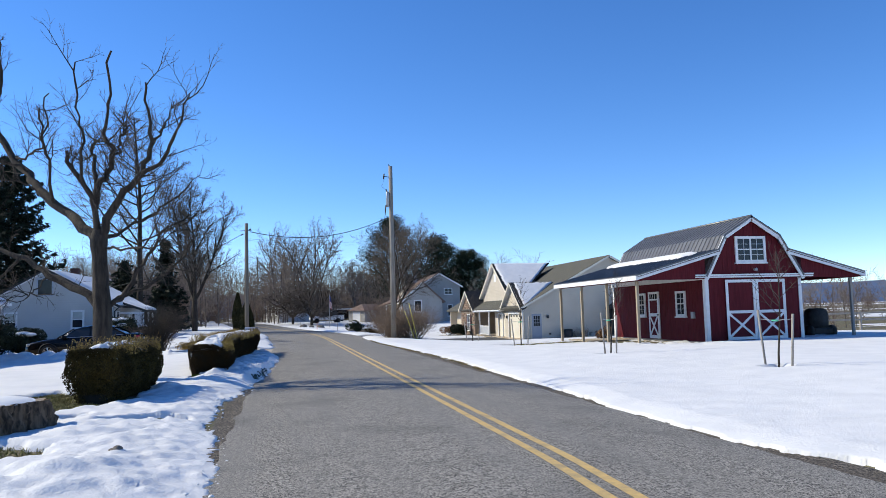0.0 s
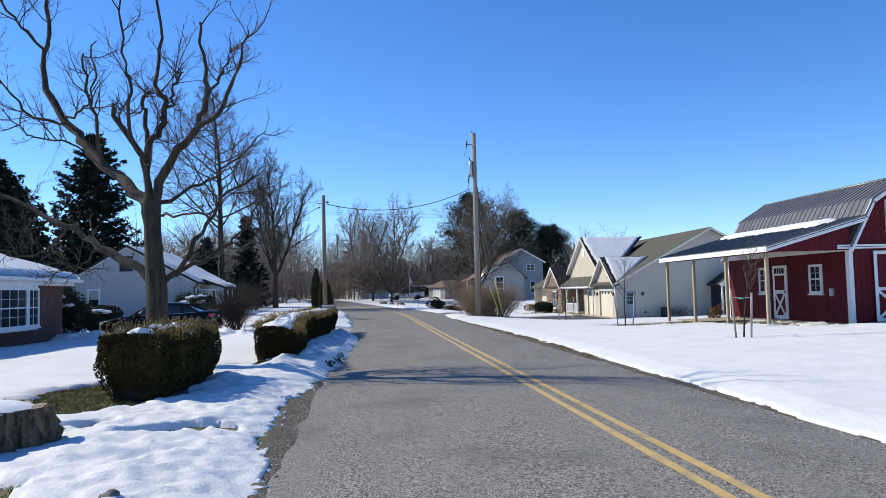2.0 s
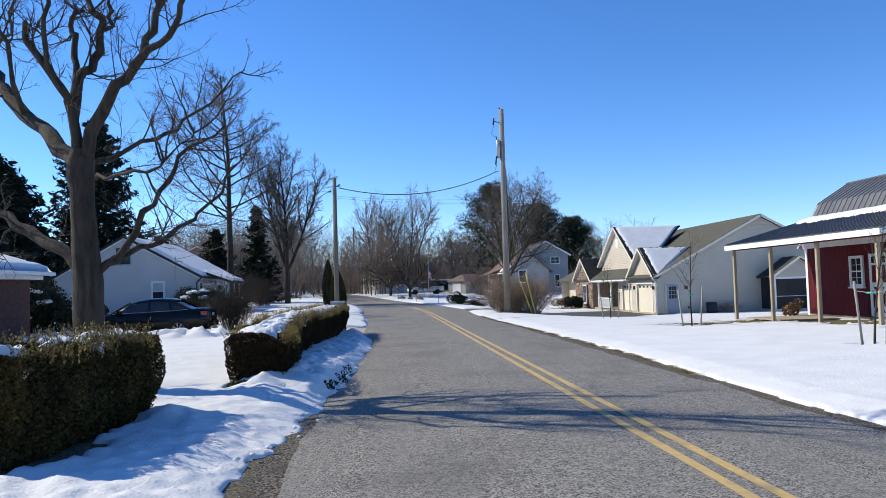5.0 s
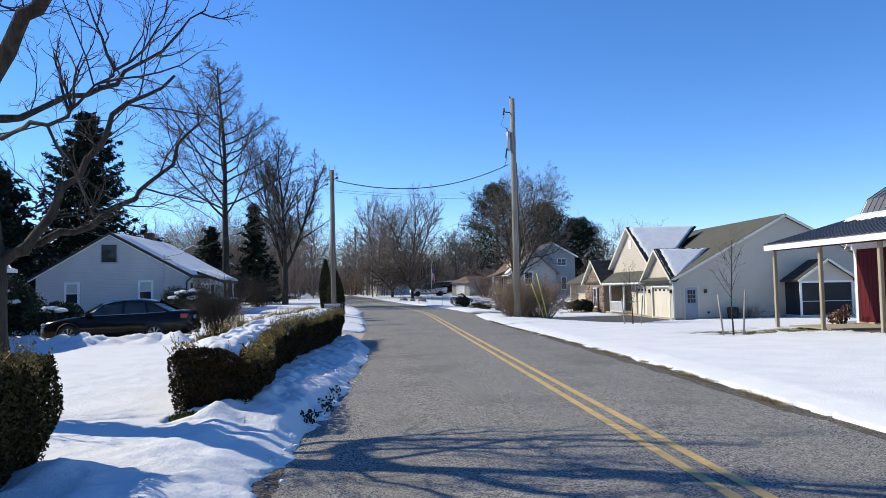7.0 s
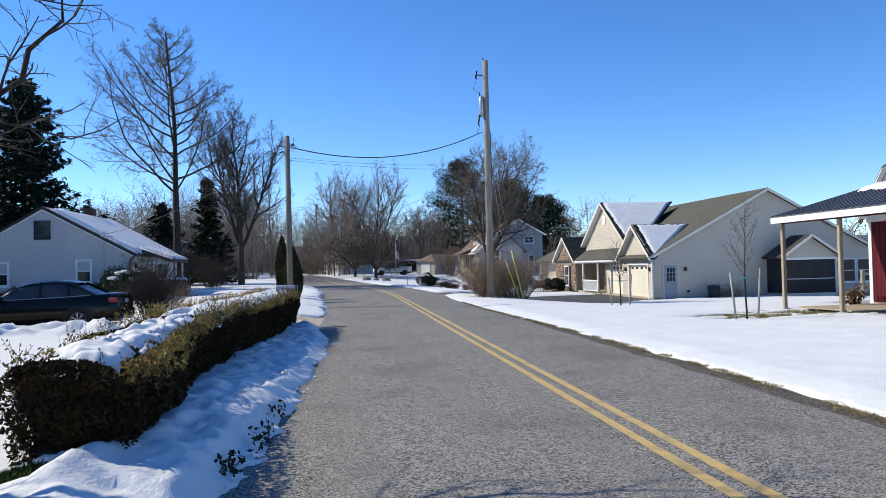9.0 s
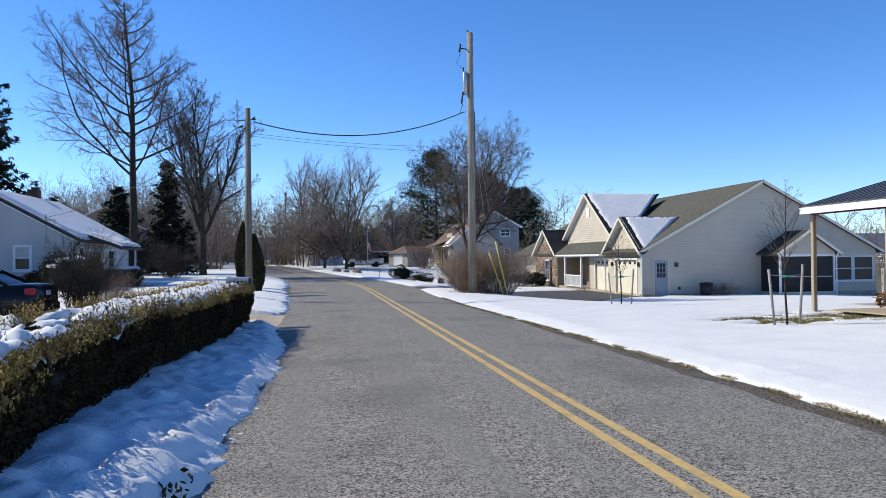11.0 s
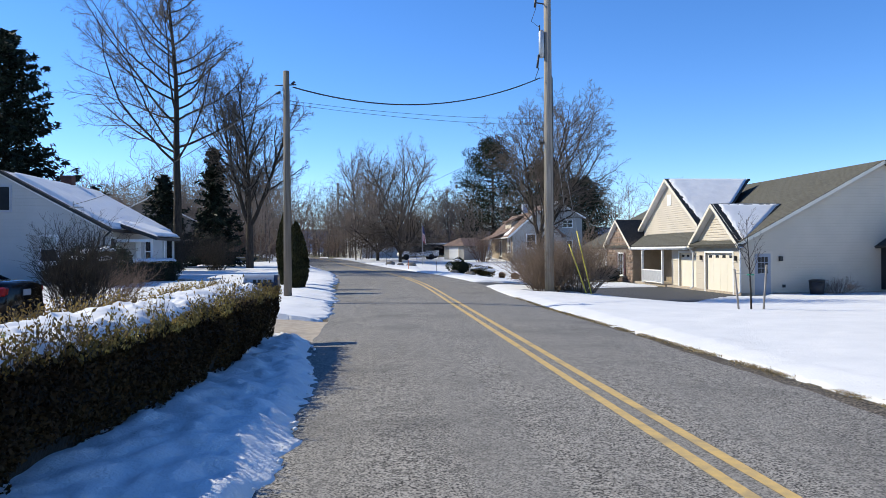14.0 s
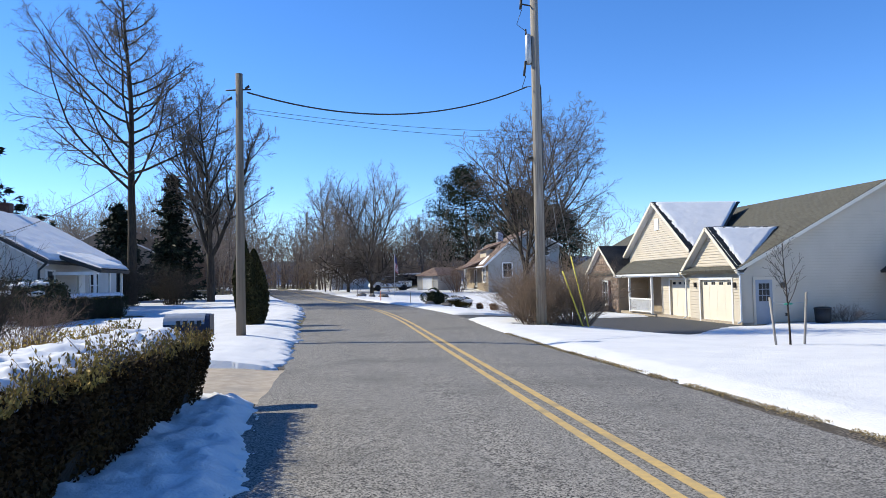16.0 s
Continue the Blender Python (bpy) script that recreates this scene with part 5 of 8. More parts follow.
# ---- the brick house ----
def brick_house():
    house = building("house", (-17, 29, 0.1), "dark brick bungalow with white bay window and snowy hip roof", "house")
    XW, YA, YB, ZB, ZE = -12.2, 20.0, 35.2, 0.05, 2.38
    tpart("street_wall", facing("+x", XW), YA, YB, ZB, ZE, -0.2, 0, BRICK, house, "dark red brick wall")
    to3 = facing("+x", XW)
    courses_bm = bmesh.new()
    for k in range(31):
        z = ZB + 0.02 + 0.075 * k
        tbox(courses_bm, to3, YA + 0.02, YB - 0.02, z, z + 0.062, 0.0, 0.008)
    tagged(settle(part("brick_skin", courses_bm, BRICK, house)), kind="stuff")
    tpart("north_wall", facing("+y", YB), XW - 9.6, XW - 0.2, ZB, ZE, -0.2, 0, BRICK, house)
    tpart("south_wall", facing("-y", YA), XW - 9.6, XW - 0.2, ZB, ZE, -0.2, 0, BRICK, house)
    tpart("back_wall", facing("-x", XW - 9.8), YA, YB, ZB, ZE, -0.2, 0, BRICK, house)
    # hip roof
    o, xm, zr = 0.55, XW - 4.9, 4.55
    e = [(XW + o, YA - o), (XW + o, YB + o), (XW - 9.8 - o, YB + o), (XW - 9.8 - o, YA - o)]
    r = [(xm, YA + 4.5), (xm, YB - 4.5)]
    bm = bmesh.new()
    ev = [bm.verts.new((x, y, ZE + 0.12)) for x, y in e]
    lo = [bm.verts.new((x, y, ZE)) for x, y in e]
    rv = [bm.verts.new((x, y, zr)) for x, y in r]
    for f in ((ev[0], ev[1], rv[1], rv[0]), (ev[1], ev[2], rv[1]), (ev[2], ev[3], rv[0], rv[1]), (ev[3], ev[0], rv[0]), tuple(lo)):
        bm.faces.new(f)
    for i in range(4):
        bm.faces.new((ev[i], lo[i], lo[(i + 1) % 4], ev[(i + 1) % 4]))
    bmesh.ops.recalc_face_normals(bm, faces=bm.faces)
    settle(part("hip_roof", bm, DARK_SHINGLE, house))
    tpart("gutter", facing("+x", XW + o), YA - o, YB + o, ZE - 0.02, ZE + 0.10, 0, 0.09, WHITE, house)
    tpart("soffit_board", facing("+x", XW), YA, YB, ZE - 0.16, ZE - 0.005, 0.0, 0.45, WHITE, house)
    # bay window
    tpart("bay_box", to3, 27.0, 31.9, 0.62, 2.22, 0.012, 0.42, WHITE, house, "white timber bay")
    bay = facing("+x", XW + 0.42)
    window(house, bay, 27.1, 30.9, 0.72, 2.12, 6, 4, sashes=1, frame_w=0.09)
    window(house, bay, 30.95, 31.85, 0.72, 2.12, 2, 4, sashes=1, frame_w=0.09)
    return house


brick_house()
snow_sheet("roof_snow", ((-11.62, 19.5, 2.52), (-11.62, 35.7, 2.52), (-17.0, 30.7, 4.57), (-17.0, 24.5, 4.57)), "smooth white snow on the brick bungalow roof", 16, 0.15, 0.16, 90, 40, (0.5, 0.4, 0, 0.4))


# ---- trees and shrubs ----
def bars_to_mesh(name, branches, sides, material, parent, label=""):
    """Tapered round bars in one mesh: each entry holds points and radii, of one bar or of many with equal steps."""
    V, Fq, base = [], [], 0
    ang = np.arange(sides) * 2 * np.pi / sides
    ca, sa = np.cos(ang)[:, None], np.sin(ang)[:, None]
    for pts, rad in branches:
        P, R = np.asarray(pts, float), np.asarray(rad, float)
        if P.ndim == 2:
            P, R = P[None], R[None]
        m, n = P.shape[:2]
        T = np.empty_like(P)
        T[:, 1:-1] = P[:, 2:] - P[:, :-2]
        T[:, 0], T[:, -1] = P[:, 1] - P[:, 0], P[:, -1] - P[:, -2]
        T /= np.linalg.norm(T, axis=-1, keepdims=True) + 1e-9
        steep = np.abs(T[:, :1, 2:]) > 0.8
        ref = np.where(steep, np.array((0.31, 0.87, 0.38)), np.array((0.05, 0.1, 1.0)))
        S = np.cross(T, np.broadcast_to(ref, T.shape))
        S /= np.linalg.norm(S, axis=-1, keepdims=True) + 1e-9
        U = np.cross(T, S)
        V.append((P[:, :, None] + R[..., None, None] * (ca * S[:, :, None] + sa * U[:, :, None])).reshape(-1, 3))
        i = base + np.arange(m * n * sides).reshape(m, n, sides)
        j = np.roll(i, -1, axis=2)
        Fq.append(np.stack([i[:, :-1], j[:, :-1], j[:, 1:], i[:, 1:]], -1).reshape(-1, 4))
        base += m * n * sides
    return np_mesh(name, np.concatenate(V), np.concatenate(Fq), material, parent, label, smooth=sides > 3)


def unit(v):
    v = np.asarray(v, float)
    return v / (np.linalg.norm(v, axis=-1, keepdims=True) + 1e-9)


def sprout(rng, start, way, length, radius, level, spec, out):
    """Grows a set of branches at once, and what springs from them."""
    n = spec["steps"][level]
    p = np.atleast_2d(np.asarray(start, float))
    way = unit(np.atleast_2d(np.asarray(way, float)))
    m = len(p)
    length = np.broadcast_to(np.asarray(length, float), (m,))
    radius = np.broadcast_to(np.asarray(radius, float), (m,))
    pts = [p]
    for k in range(n):
        way = unit(way + rng.normal(0, spec["wander"][level], (m, 3)) + np.array((0, 0, spec["lift"][level])))
        pts.append(pts[-1] + way * (length / n)[:, None])
    P = np.stack(pts, 1)
    t = np.linspace(0, 1, n + 1)
    R = radius[:, None] * (1 + (spec["taper"][level] - 1) * t)
    out[level].append((P, R))
    if level >= len(spec["kids"]):
        return
    c = spec["kids"][level]
    first = spec["first"][level]
    f = np.minimum(first + (1 - first) * (np.arange(c) + rng.random((m, c))) / c, 0.985)
    live = rng.random((m, c)) < 0.88
    i = np.minimum((f * n).astype(int), n - 1)
    g = (f * n - i)[..., None]
    row = np.arange(m)[:, None]
    A, B = P[row, i], P[row, i + 1]
    q, r = A * (1 - g) + B * g, (R[row, i] * (1 - g[..., 0]) + R[row, i + 1] * g[..., 0])
    along = unit(B - A)
    az = 2.4 * np.arange(c) + rng.uniform(0, 1.6, (m, c)) + rng.uniform(0, 6.28, (m, 1))
    ref = unit(np.cross(along, np.where(np.abs(along[..., 2:]) < 0.9, np.array((0.3, 0.2, 0.93)), np.array((1.0, 0, 0)))))
    side = ref * np.cos(az)[..., None] + np.cross(along, ref) * np.sin(az)[..., None]
    spread_ = radians(spec["angle"][level]) * rng.uniform(0.75, 1.25, (m, c))
    new_way = along * np.cos(spread_)[..., None] + side * np.sin(spread_)[..., None]
    scale = spec["shape"](f) if level == 0 else 1.15 - 0.7 * f
    new_len = length[:, None] * spec["ratio"][level] * scale * rng.uniform(0.75, 1.2, (m, c))
    new_rad = np.maximum(np.minimum(r * 0.8, radius[:, None] * spec["thin"][level] * (0.6 + 0.5 * scale)), spec["min"])
    sprout(rng, q[live], new_way[live], new_len[live], new_rad[live], level + 1, spec, out)


OPEN = dict(steps=(9, 6, 4, 2, 1), taper=(0.16, 0.22, 0.3, 0.4, 0.5), wander=(0.05, 0.11, 0.14, 0.16, 0.18), lift=(0.03, 0.10, 0.06, 0.03, 0.02),
            kids=(26, 11, 7, 4), first=(0.28, 0.2, 0.12, 0.1), angle=(58, 48, 42, 40), ratio=(0.44, 0.50, 0.46, 0.5), thin=(0.40, 0.42, 0.5, 0.6),
            shape=lambda f: 1.2 - 0.95 * abs(f - 0.45) ** 0.9 - 0.35 * np.maximum(0, f - 0.75), min=0.006)


def bare_tree(name, loc, height, radius, seed, label, spec=OPEN, rz=0.0, twig=TWIG, bark=BARK, lean=(0, 0, 1), category="tree", forks=None, group=""):
    rng = np.random.default_rng(seed)
    tree = thing(name, loc, rz, label, category, group)
    out = [[] for _ in range(6)]
    if forks:
        h = height * forks[1]
        out[0].append(([(0, 0, -0.3), (0, 0, 0), (0, 0, h)], [radius * 1.25, radius * 1.08, radius * 0.85]))
        for k in range(forks[0]):
            a = 2 * math.pi * k / forks[0] + rng.uniform(-0.3, 0.3)
            t = forks[2] * rng.uniform(0.7, 1.2)
            sprout(rng, (0, 0, h * rng.uniform(0.85, 1.0)), (math.cos(a) * t, math.sin(a) * t, 1), (height - h) * rng.uniform(0.85, 1.05), radius * 0.62, 0, spec, out)
    else:
        sprout(rng, (0, 0, -0.3), lean, height, radius, 0, spec, out)
        out[0][0][1][:, 0] *= 1.25
    bars_to_mesh("trunk", out[0], 10, bark, tree)
    if out[1]:
        for P, R in out[1]:
            for k in range(len(P)):
                bars_to_mesh("limb", [(P[k], R[k])], 6, bark, tree)
    fine = out[2] + out[3] + out[4]
    bars_to_mesh("crown", fine, 3, twig, tree, "fine bare twigs")
    return tree


def leaves(name, centres, size, material, parent, seed=0, up=None, slim=0.5, label=""):
    """Small flat pointed leaves at those places, each turned its own way."""
    rng = np.random.default_rng(seed)
    C = np.asarray(centres, float)
    n = len(C)
    A = rng.normal(size=(n, 3))
    if up is not None:
        A = A * 0.6 + np.asarray(up)
    A /= np.linalg.norm(A, axis=1)[:, None]
    B = np.cross(A, rng.normal(size=(n, 3)))
    B /= np.linalg.norm(B, axis=1)[:, None] + 1e-9
    s = (size * rng.uniform(0.6, 1.3, n))[:, None]
    V = np.stack([C - A * s, C + B * s * slim, C + A * s, C - B * s * slim], 1).reshape(-1, 3)
    ob = np_mesh(name, V, np.arange(4 * n).reshape(n, 4), material, parent, label)
    return ob


def spruce(name, loc, height, width, seed, label, material=NEEDLE, first=0.06, droop=-0.25, whorls=34, sprays=16, group="", ragged=0.25, leaf=0.17):
    rng = np.random.default_rng(seed)
    tree = thing(name, loc, 0, label, "tree", group)
    bars_to_mesh("trunk", [([(0, 0, -0.3), (0, 0, height * 0.5), (0, 0, height * 0.99)], [height * 0.018, height * 0.011, 0.02])], 8, BARK, tree)
    arms, C, D = [], [], []
    for w in range(whorls):
        f = first + (1 - first) * (w + 0.3 * rng.random()) / whorls
        z = height * f
        reach = width * (1 - f) ** 0.8 * (1 + 0.15 * math.sin(9 * f)) + 0.15
        for k in range(int(6 + 4 * (1 - f))):
            a = 2.4 * k + 0.9 * w + rng.uniform(-0.35, 0.35)
            L = reach * rng.uniform(1 - 1.6 * ragged, 1 + ragged)
            d = np.array((math.cos(a), math.sin(a), 0))
            t = np.linspace(0, 1, 5)
            P = np.array([0, 0, z]) + d * (L * t)[:, None] + np.array([0, 0, 1.0]) * (L * (droop * t + 0.28 * t ** 3 + (0.35 * f) * t))[:, None]
            arms.append((P, 0.035 * (1 - 0.8 * t) * (0.4 + L / width)))
            m = int(sprays * (0.35 + L / width))
            u = rng.uniform(0.12, 1.0, m) ** 0.8
            Q = np.array([np.interp(u, t, P[:, i]) for i in range(3)]).T
            off = np.cross(d, (0, 0, 1.0))
            s = rng.normal(0, 0.16 * L, m) * (1.1 - 0.7 * u)
            C.append(Q + off * s[:, None] + np.array([0, 0, 1.0]) * (-0.10 * np.abs(s) - rng.uniform(0, 0.12, m))[:, None])
            D.append(d * 0.8 + off * np.sign(s)[:, None] * 0.6 + np.array([0, 0, -0.25]))
    bars_to_mesh("bough_mass", arms, 3, BARK, tree)
    C, D = np.concatenate(C), np.concatenate(D)
    C = np.repeat(C, 4, axis=0) + rng.normal(0, 0.10, (len(C) * 4, 3))
    leaves("crown", C, leaf, material, tree, seed, np.repeat(D, 4, axis=0), 0.30, "dark needle sprays")
    return tree


def clump(name, loc, radius, height, seed, label, material, n=2600, leaf=0.06, lumps=9, category="shrub", stems=14, core=True, group="", squash=1.0):
    """A leafy shrub: stems and uneven masses of leaves."""
    rng = np.random.default_rng(seed)
    sh = thing(name, loc, 0, label, category, group)
    C, St = [], []
    for k in range(lumps):
        a, q = rng.uniform(0, 6.28), math.sqrt(rng.random()) * 0.65 * radius
        c = np.array((math.cos(a) * q, math.sin(a) * q * squash, height * rng.uniform(0.3, 0.68)))
        r = np.array((radius * rng.uniform(0.38, 0.6), radius * rng.uniform(0.38, 0.6) * squash, height * rng.uniform(0.24, 0.36)))
        v = rng.normal(size=(n // lumps, 3))
        v /= np.linalg.norm(v, axis=1)[:, None]
        C.append(c + v * r * rng.uniform(0.72, 1.08, (n // lumps, 1)))
        St.append(([(c[0] * 0.25, c[1] * 0.25, -0.1), (c[0] * 0.6, c[1] * 0.6, c[2] * 0.5), tuple(c)], [0.03, 0.02, 0.01]))
    C = np.concatenate(C)
    C[:, 2] = np.maximum(C[:, 2], 0.03)
    bars_to_mesh("stem_mass", St, 5, BARK, sh)
    leaves("foliage", C, leaf, material, sh, seed, None, 0.5)
    return sh


def thicket(name, loc, radius, height, seed, label, material=RED_TWIG, stems=70, arch=0.5, kids=7, thick=0.012, category="shrub", group=""):
    """A leafless shrub of many stems that spring from the ground."""
    rng = np.random.default_rng(seed)
    sh = thing(name, loc, 0, label, category, group)
    spec = dict(steps=(6, 3, 1), taper=(0.35, 0.4, 0.5), wander=(0.09, 0.16, 0.2), lift=(-0.02 * arch * 4, 0.02, 0), kids=(kids, 4), first=(0.3, 0.2),
                angle=(34, 40), ratio=(0.42, 0.5), thin=(0.6, 0.7), shape=lambda f: 1.1 - 0.5 * f, min=0.003)
    out = [[] for _ in range(4)]
    a, q = rng.uniform(0, 6.28, stems), rng.random(stems) ** 0.7
    t = arch * q * 1.3 + 0.05
    ring = np.stack([np.cos(a), np.sin(a)], -1)
    sprout(rng, np.concatenate([ring * (q * radius * 0.35)[:, None], np.full((stems, 1), -0.05)], 1), np.concatenate([ring * t[:, None], np.ones((stems, 1))], 1),
           height * rng.uniform(0.65, 1.12, stems), thick * rng.uniform(0.7, 1.3, stems), 0, spec, out)
    bars_to_mesh("stem_mass", out[0], 4, material, sh)
    bars_to_mesh("twig_mass", out[1] + out[2], 3, material, sh)
    return sh


def on_ground(x, y, dz=0.0):
    return (x, y, float(turf(x, y)) + dz)


def old_maple():
    """The heavy pollarded street tree beside the hedge."""
    loc = (-4.4, 19.5, 0.08)
    tree = thing("tree", loc, 0, "large old maple with cut-back limbs and bare twigs beside the hedge", "tree")
    rng = np.random.default_rng(5)
    big, mid = [], []

    def bend(pts, n=14, shake=0.05):
        """A winding line through a few places."""
        P = np.array(pts, float)
        t = np.linspace(0, len(P) - 1, n)
        i = np.clip(t.astype(int), 0, len(P) - 2)
        g = (t - i)[:, None]
        p0, p1, p2, p3 = P[np.maximum(i - 1, 0)], P[i], P[i + 1], P[np.minimum(i + 2, len(P) - 1)]
        Q = 0.5 * (2 * p1 + (p2 - p0) * g + (2 * p0 - 5 * p1 + 4 * p2 - p3) * g ** 2 + (3 * p1 - p0 - 3 * p2 + p3) * g ** 3)
        Q[1:-1] += rng.normal(0, shake, (n - 2, 3))
        return Q

    def limb(pts, r0, r1, n=14, keep=big, shake=0.035):
        Q = bend(pts, n, shake)
        keep.append((Q, 0.74 * np.linspace(r0, r1, n) * (1 + 0.09 * rng.normal(size=n))))
        return Q

    trunk = bend([(0.16, 0, -0.3), (0.15, 0, 0.4), (0.11, 0, 1.4), (0.07, 0, 2.2), (0.03, 0, 3.0), (-0.01, 0, 3.75)], 18, 0.010)
    trunk_r = np.interp(np.linspace(0, 1, 18), (0, 0.12, 0.22, 0.5, 0.62, 0.82, 0.93, 1), (0.36, 0.27, 0.225, 0.215, 0.19, 0.17, 0.215, 0.13))
    # the left sweep and what rises from it, the middle stems, the right forks, the low arms
    L = [limb([(-0.03, 0.0, 3.5), (-0.62, 0.53, 4.01), (-1.34, 1.22, 4.54), (-1.89, 1.75, 5.03), (-2.24, 2.1, 5.53), (-2.78, 2.45, 6.08), (-3.26, 2.8, 6.93), (-3.38, 2.98, 7.82), (-3.36, 3.15, 8.66), (-3.5, 3.32, 9.67)], 0.19, 0.05, 26),
         limb([(-3.38, 2.98, 7.76), (-3.64, 2.62, 8.12), (-3.86, 2.27, 8.47), (-4.08, 1.93, 8.83), (-4.27, 1.75, 9.43)], 0.055, 0.02),
         limb([(-2.72, 2.45, 6.01), (-2.17, 1.93, 5.94), (-1.8, 1.57, 6.13), (-1.67, 1.4, 6.79), (-1.53, 1.22, 7.45)], 0.045, 0.022),
         limb([(-1.39, 1.22, 4.59), (-1.27, 0.53, 5.24), (-1.29, 0.18, 5.7), (-1.36, 0.0, 6.25), (-1.39, 0.0, 6.73)], 0.06, 0.03),
         limb([(-2.24, 2.1, 5.58), (-2.56, 1.75, 5.68), (-2.97, 1.4, 5.79), (-3.38, 1.22, 6.16), (-3.82, 1.05, 7.04)], 0.055, 0.02),
         limb([(-1.89, 1.75, 5.03), (-2.11, 1.05, 5.09), (-2.6, 0.53, 5.09), (-2.87, 0.35, 5.32)], 0.035, 0.014),
         limb([(-0.05, 0, 3.6), (-0.07, -0.1, 4.33), (-0.16, -0.2, 4.55), (-0.33, -0.3, 4.82), (-0.52, -0.3, 5.13), (-0.63, -0.3, 5.34), (-0.68, -0.3, 5.6)], 0.105, 0.052),
         limb([(-0.33, -0.3, 4.82), (-0.31, -0.5, 5.24), (-0.3, -0.5, 5.87), (-0.44, -0.4, 6.37), (-0.5, -0.4, 7.07), (-0.5, -0.4, 7.78)], 0.055, 0.022),
         limb([(-0.01, 0, 3.55), (-0.08, 0.1, 4.3), (-0.09, 0.1, 4.78), (0.06, 0.2, 5.08), (0.25, 0.2, 5.38), (0.29, 0.2, 5.68), (0.14, 0.2, 5.89), (0.08, 0.2, 6.19), (0.11, 0.2, 6.8), (0.14, 0.2, 7.42), (0.18, 0.2, 8.3)], 0.125, 0.036, 24),
         limb([(-0.1, 0.1, 4.74), (-0.21, 0.3, 5.31), (-0.26, 0.4, 5.76), (-0.25, 0.4, 5.98), (-0.1, 0.4, 6.05)], 0.065, 0.042),
         limb([(0.29, 0.2, 5.66), (0.47, -0.1, 5.87), (0.6, -0.2, 6.18), (0.75, -0.3, 6.28)], 0.05, 0.022),
         limb([(0.06, 0, 3.55), (0.28, -0.1, 4.15), (0.59, -0.2, 4.59), (0.9, -0.3, 4.87), (1.06, -0.3, 5.2), (1.18, -0.3, 5.7), (1.21, -0.3, 6.17), (1.1, -0.2, 6.86), (1.07, -0.2, 7.4)], 0.145, 0.03, 20),
         limb([(1.0, -0.3, 5.08), (1.41, -0.6, 5.26), (1.71, -0.8, 5.54), (1.93, -1.0, 5.97), (2.1, -1.1, 6.51), (2.23, -1.2, 6.87)], 0.08, 0.018),
         limb([(1.19, -0.3, 5.76), (1.43, -0.1, 6.21), (1.6, 0, 6.57), (1.66, 0, 6.97)], 0.045, 0.018),
         limb([(0.08, 0, 3.55), (0.45, 0.5, 3.72), (0.85, 1.0, 4.1), (1.2, 1.3, 4.45), (1.73, 1.4, 4.86), (2.2, 1.5, 5.4)], 0.065, 0.014),
         limb([(0.12, 0, 3.3), (0.7, -0.8, 3.2), (1.41, -1.55, 3.13), (1.75, -1.65, 3.3), (2.1, -1.7, 3.7)], 0.04, 0.012),
         limb([(0.15, 0, 1.8), (0.45, 0.05, 2.05), (0.68, 0.15, 2.4), (0.92, 0.3, 2.85), (1.2, 0.4, 3.4), (1.55, 0.45, 3.85), (2.05, 0.5, 4.2)], 0.095, 0.022, 18),
         limb([(0.3, 0.1, 1.98), (0.7, 0.35, 2.22), (1.12, 0.6, 2.42), (1.5, 0.85, 2.75), (1.8, 0.95, 3.12), (2.04, 1.1, 3.6), (2.2, 1.2, 4.0)], 0.07, 0.014, 18),
         limb([(0.02, 0, 1.85), (-0.39, 0.3, 2.25), (-0.84, 0.6, 2.45), (-1.35, 0.9, 2.7), (-1.93, 1.2, 3.04), (-2.55, 1.5, 3.35), (-3.25, 1.8, 3.75), (-4.3, 2.2, 4.24), (-5.0, 2.5, 4.9)], 0.155, 0.03, 20),
         limb([(-2.2, 1.3, 3.2), (-2.46, 1.0, 2.71), (-2.73, 0.8, 2.5), (-3.07, 0.6, 2.58), (-3.5, 0.4, 2.9)], 0.045, 0.014),
         limb([(-1.35, 0.9, 2.7), (-1.59, 0.6, 2.33), (-1.69, 0.4, 2.19), (-2.12, 0.2, 2.17)], 0.03, 0.012)]
    bars_to_mesh("trunk", [(trunk, trunk_r)], 20, BARK, tree, "stout grey-brown trunk")
    for one in big:
        bars_to_mesh("limb", [one], 9, BARK, tree, "cut-back winding limb")
    spec = dict(steps=(5, 4, 3), taper=(0.3, 0.4, 0.5), wander=(0.16, 0.18, 0.2), lift=(0.12, 0.05, 0.02), kids=(5, 4), first=(0.15, 0.15),
                angle=(40, 42), ratio=(0.5, 0.5), thin=(0.55, 0.6), shape=lambda f: 1.2 - 0.6 * f, min=0.0035)
    out = [[] for _ in range(4)]
    for Q in L:
        n, m = len(Q), 10
        i = np.minimum((rng.uniform(0.18, 1.0, m) * (n - 1)).astype(int), n - 2)
        d = unit(Q[i + 1] - Q[i])
        side = unit(np.cross(d, rng.normal(size=(m, 3))))
        sprout(rng, Q[i] + (Q[i + 1] - Q[i]) * rng.random((m, 1)), d * 0.5 + side + np.array((0, 0, 0.25)), rng.uniform(0.4, 1.35, m), rng.uniform(0.008, 0.018, m), 0, spec, out)
    tagged(bars_to_mesh("branch_growth", out[0], 5, BARK, tree), kind="stuff")
    bars_to_mesh("crown", out[1] + out[2], 3, TWIG, tree, "fine bare twigs")
    return tree


old_maple()


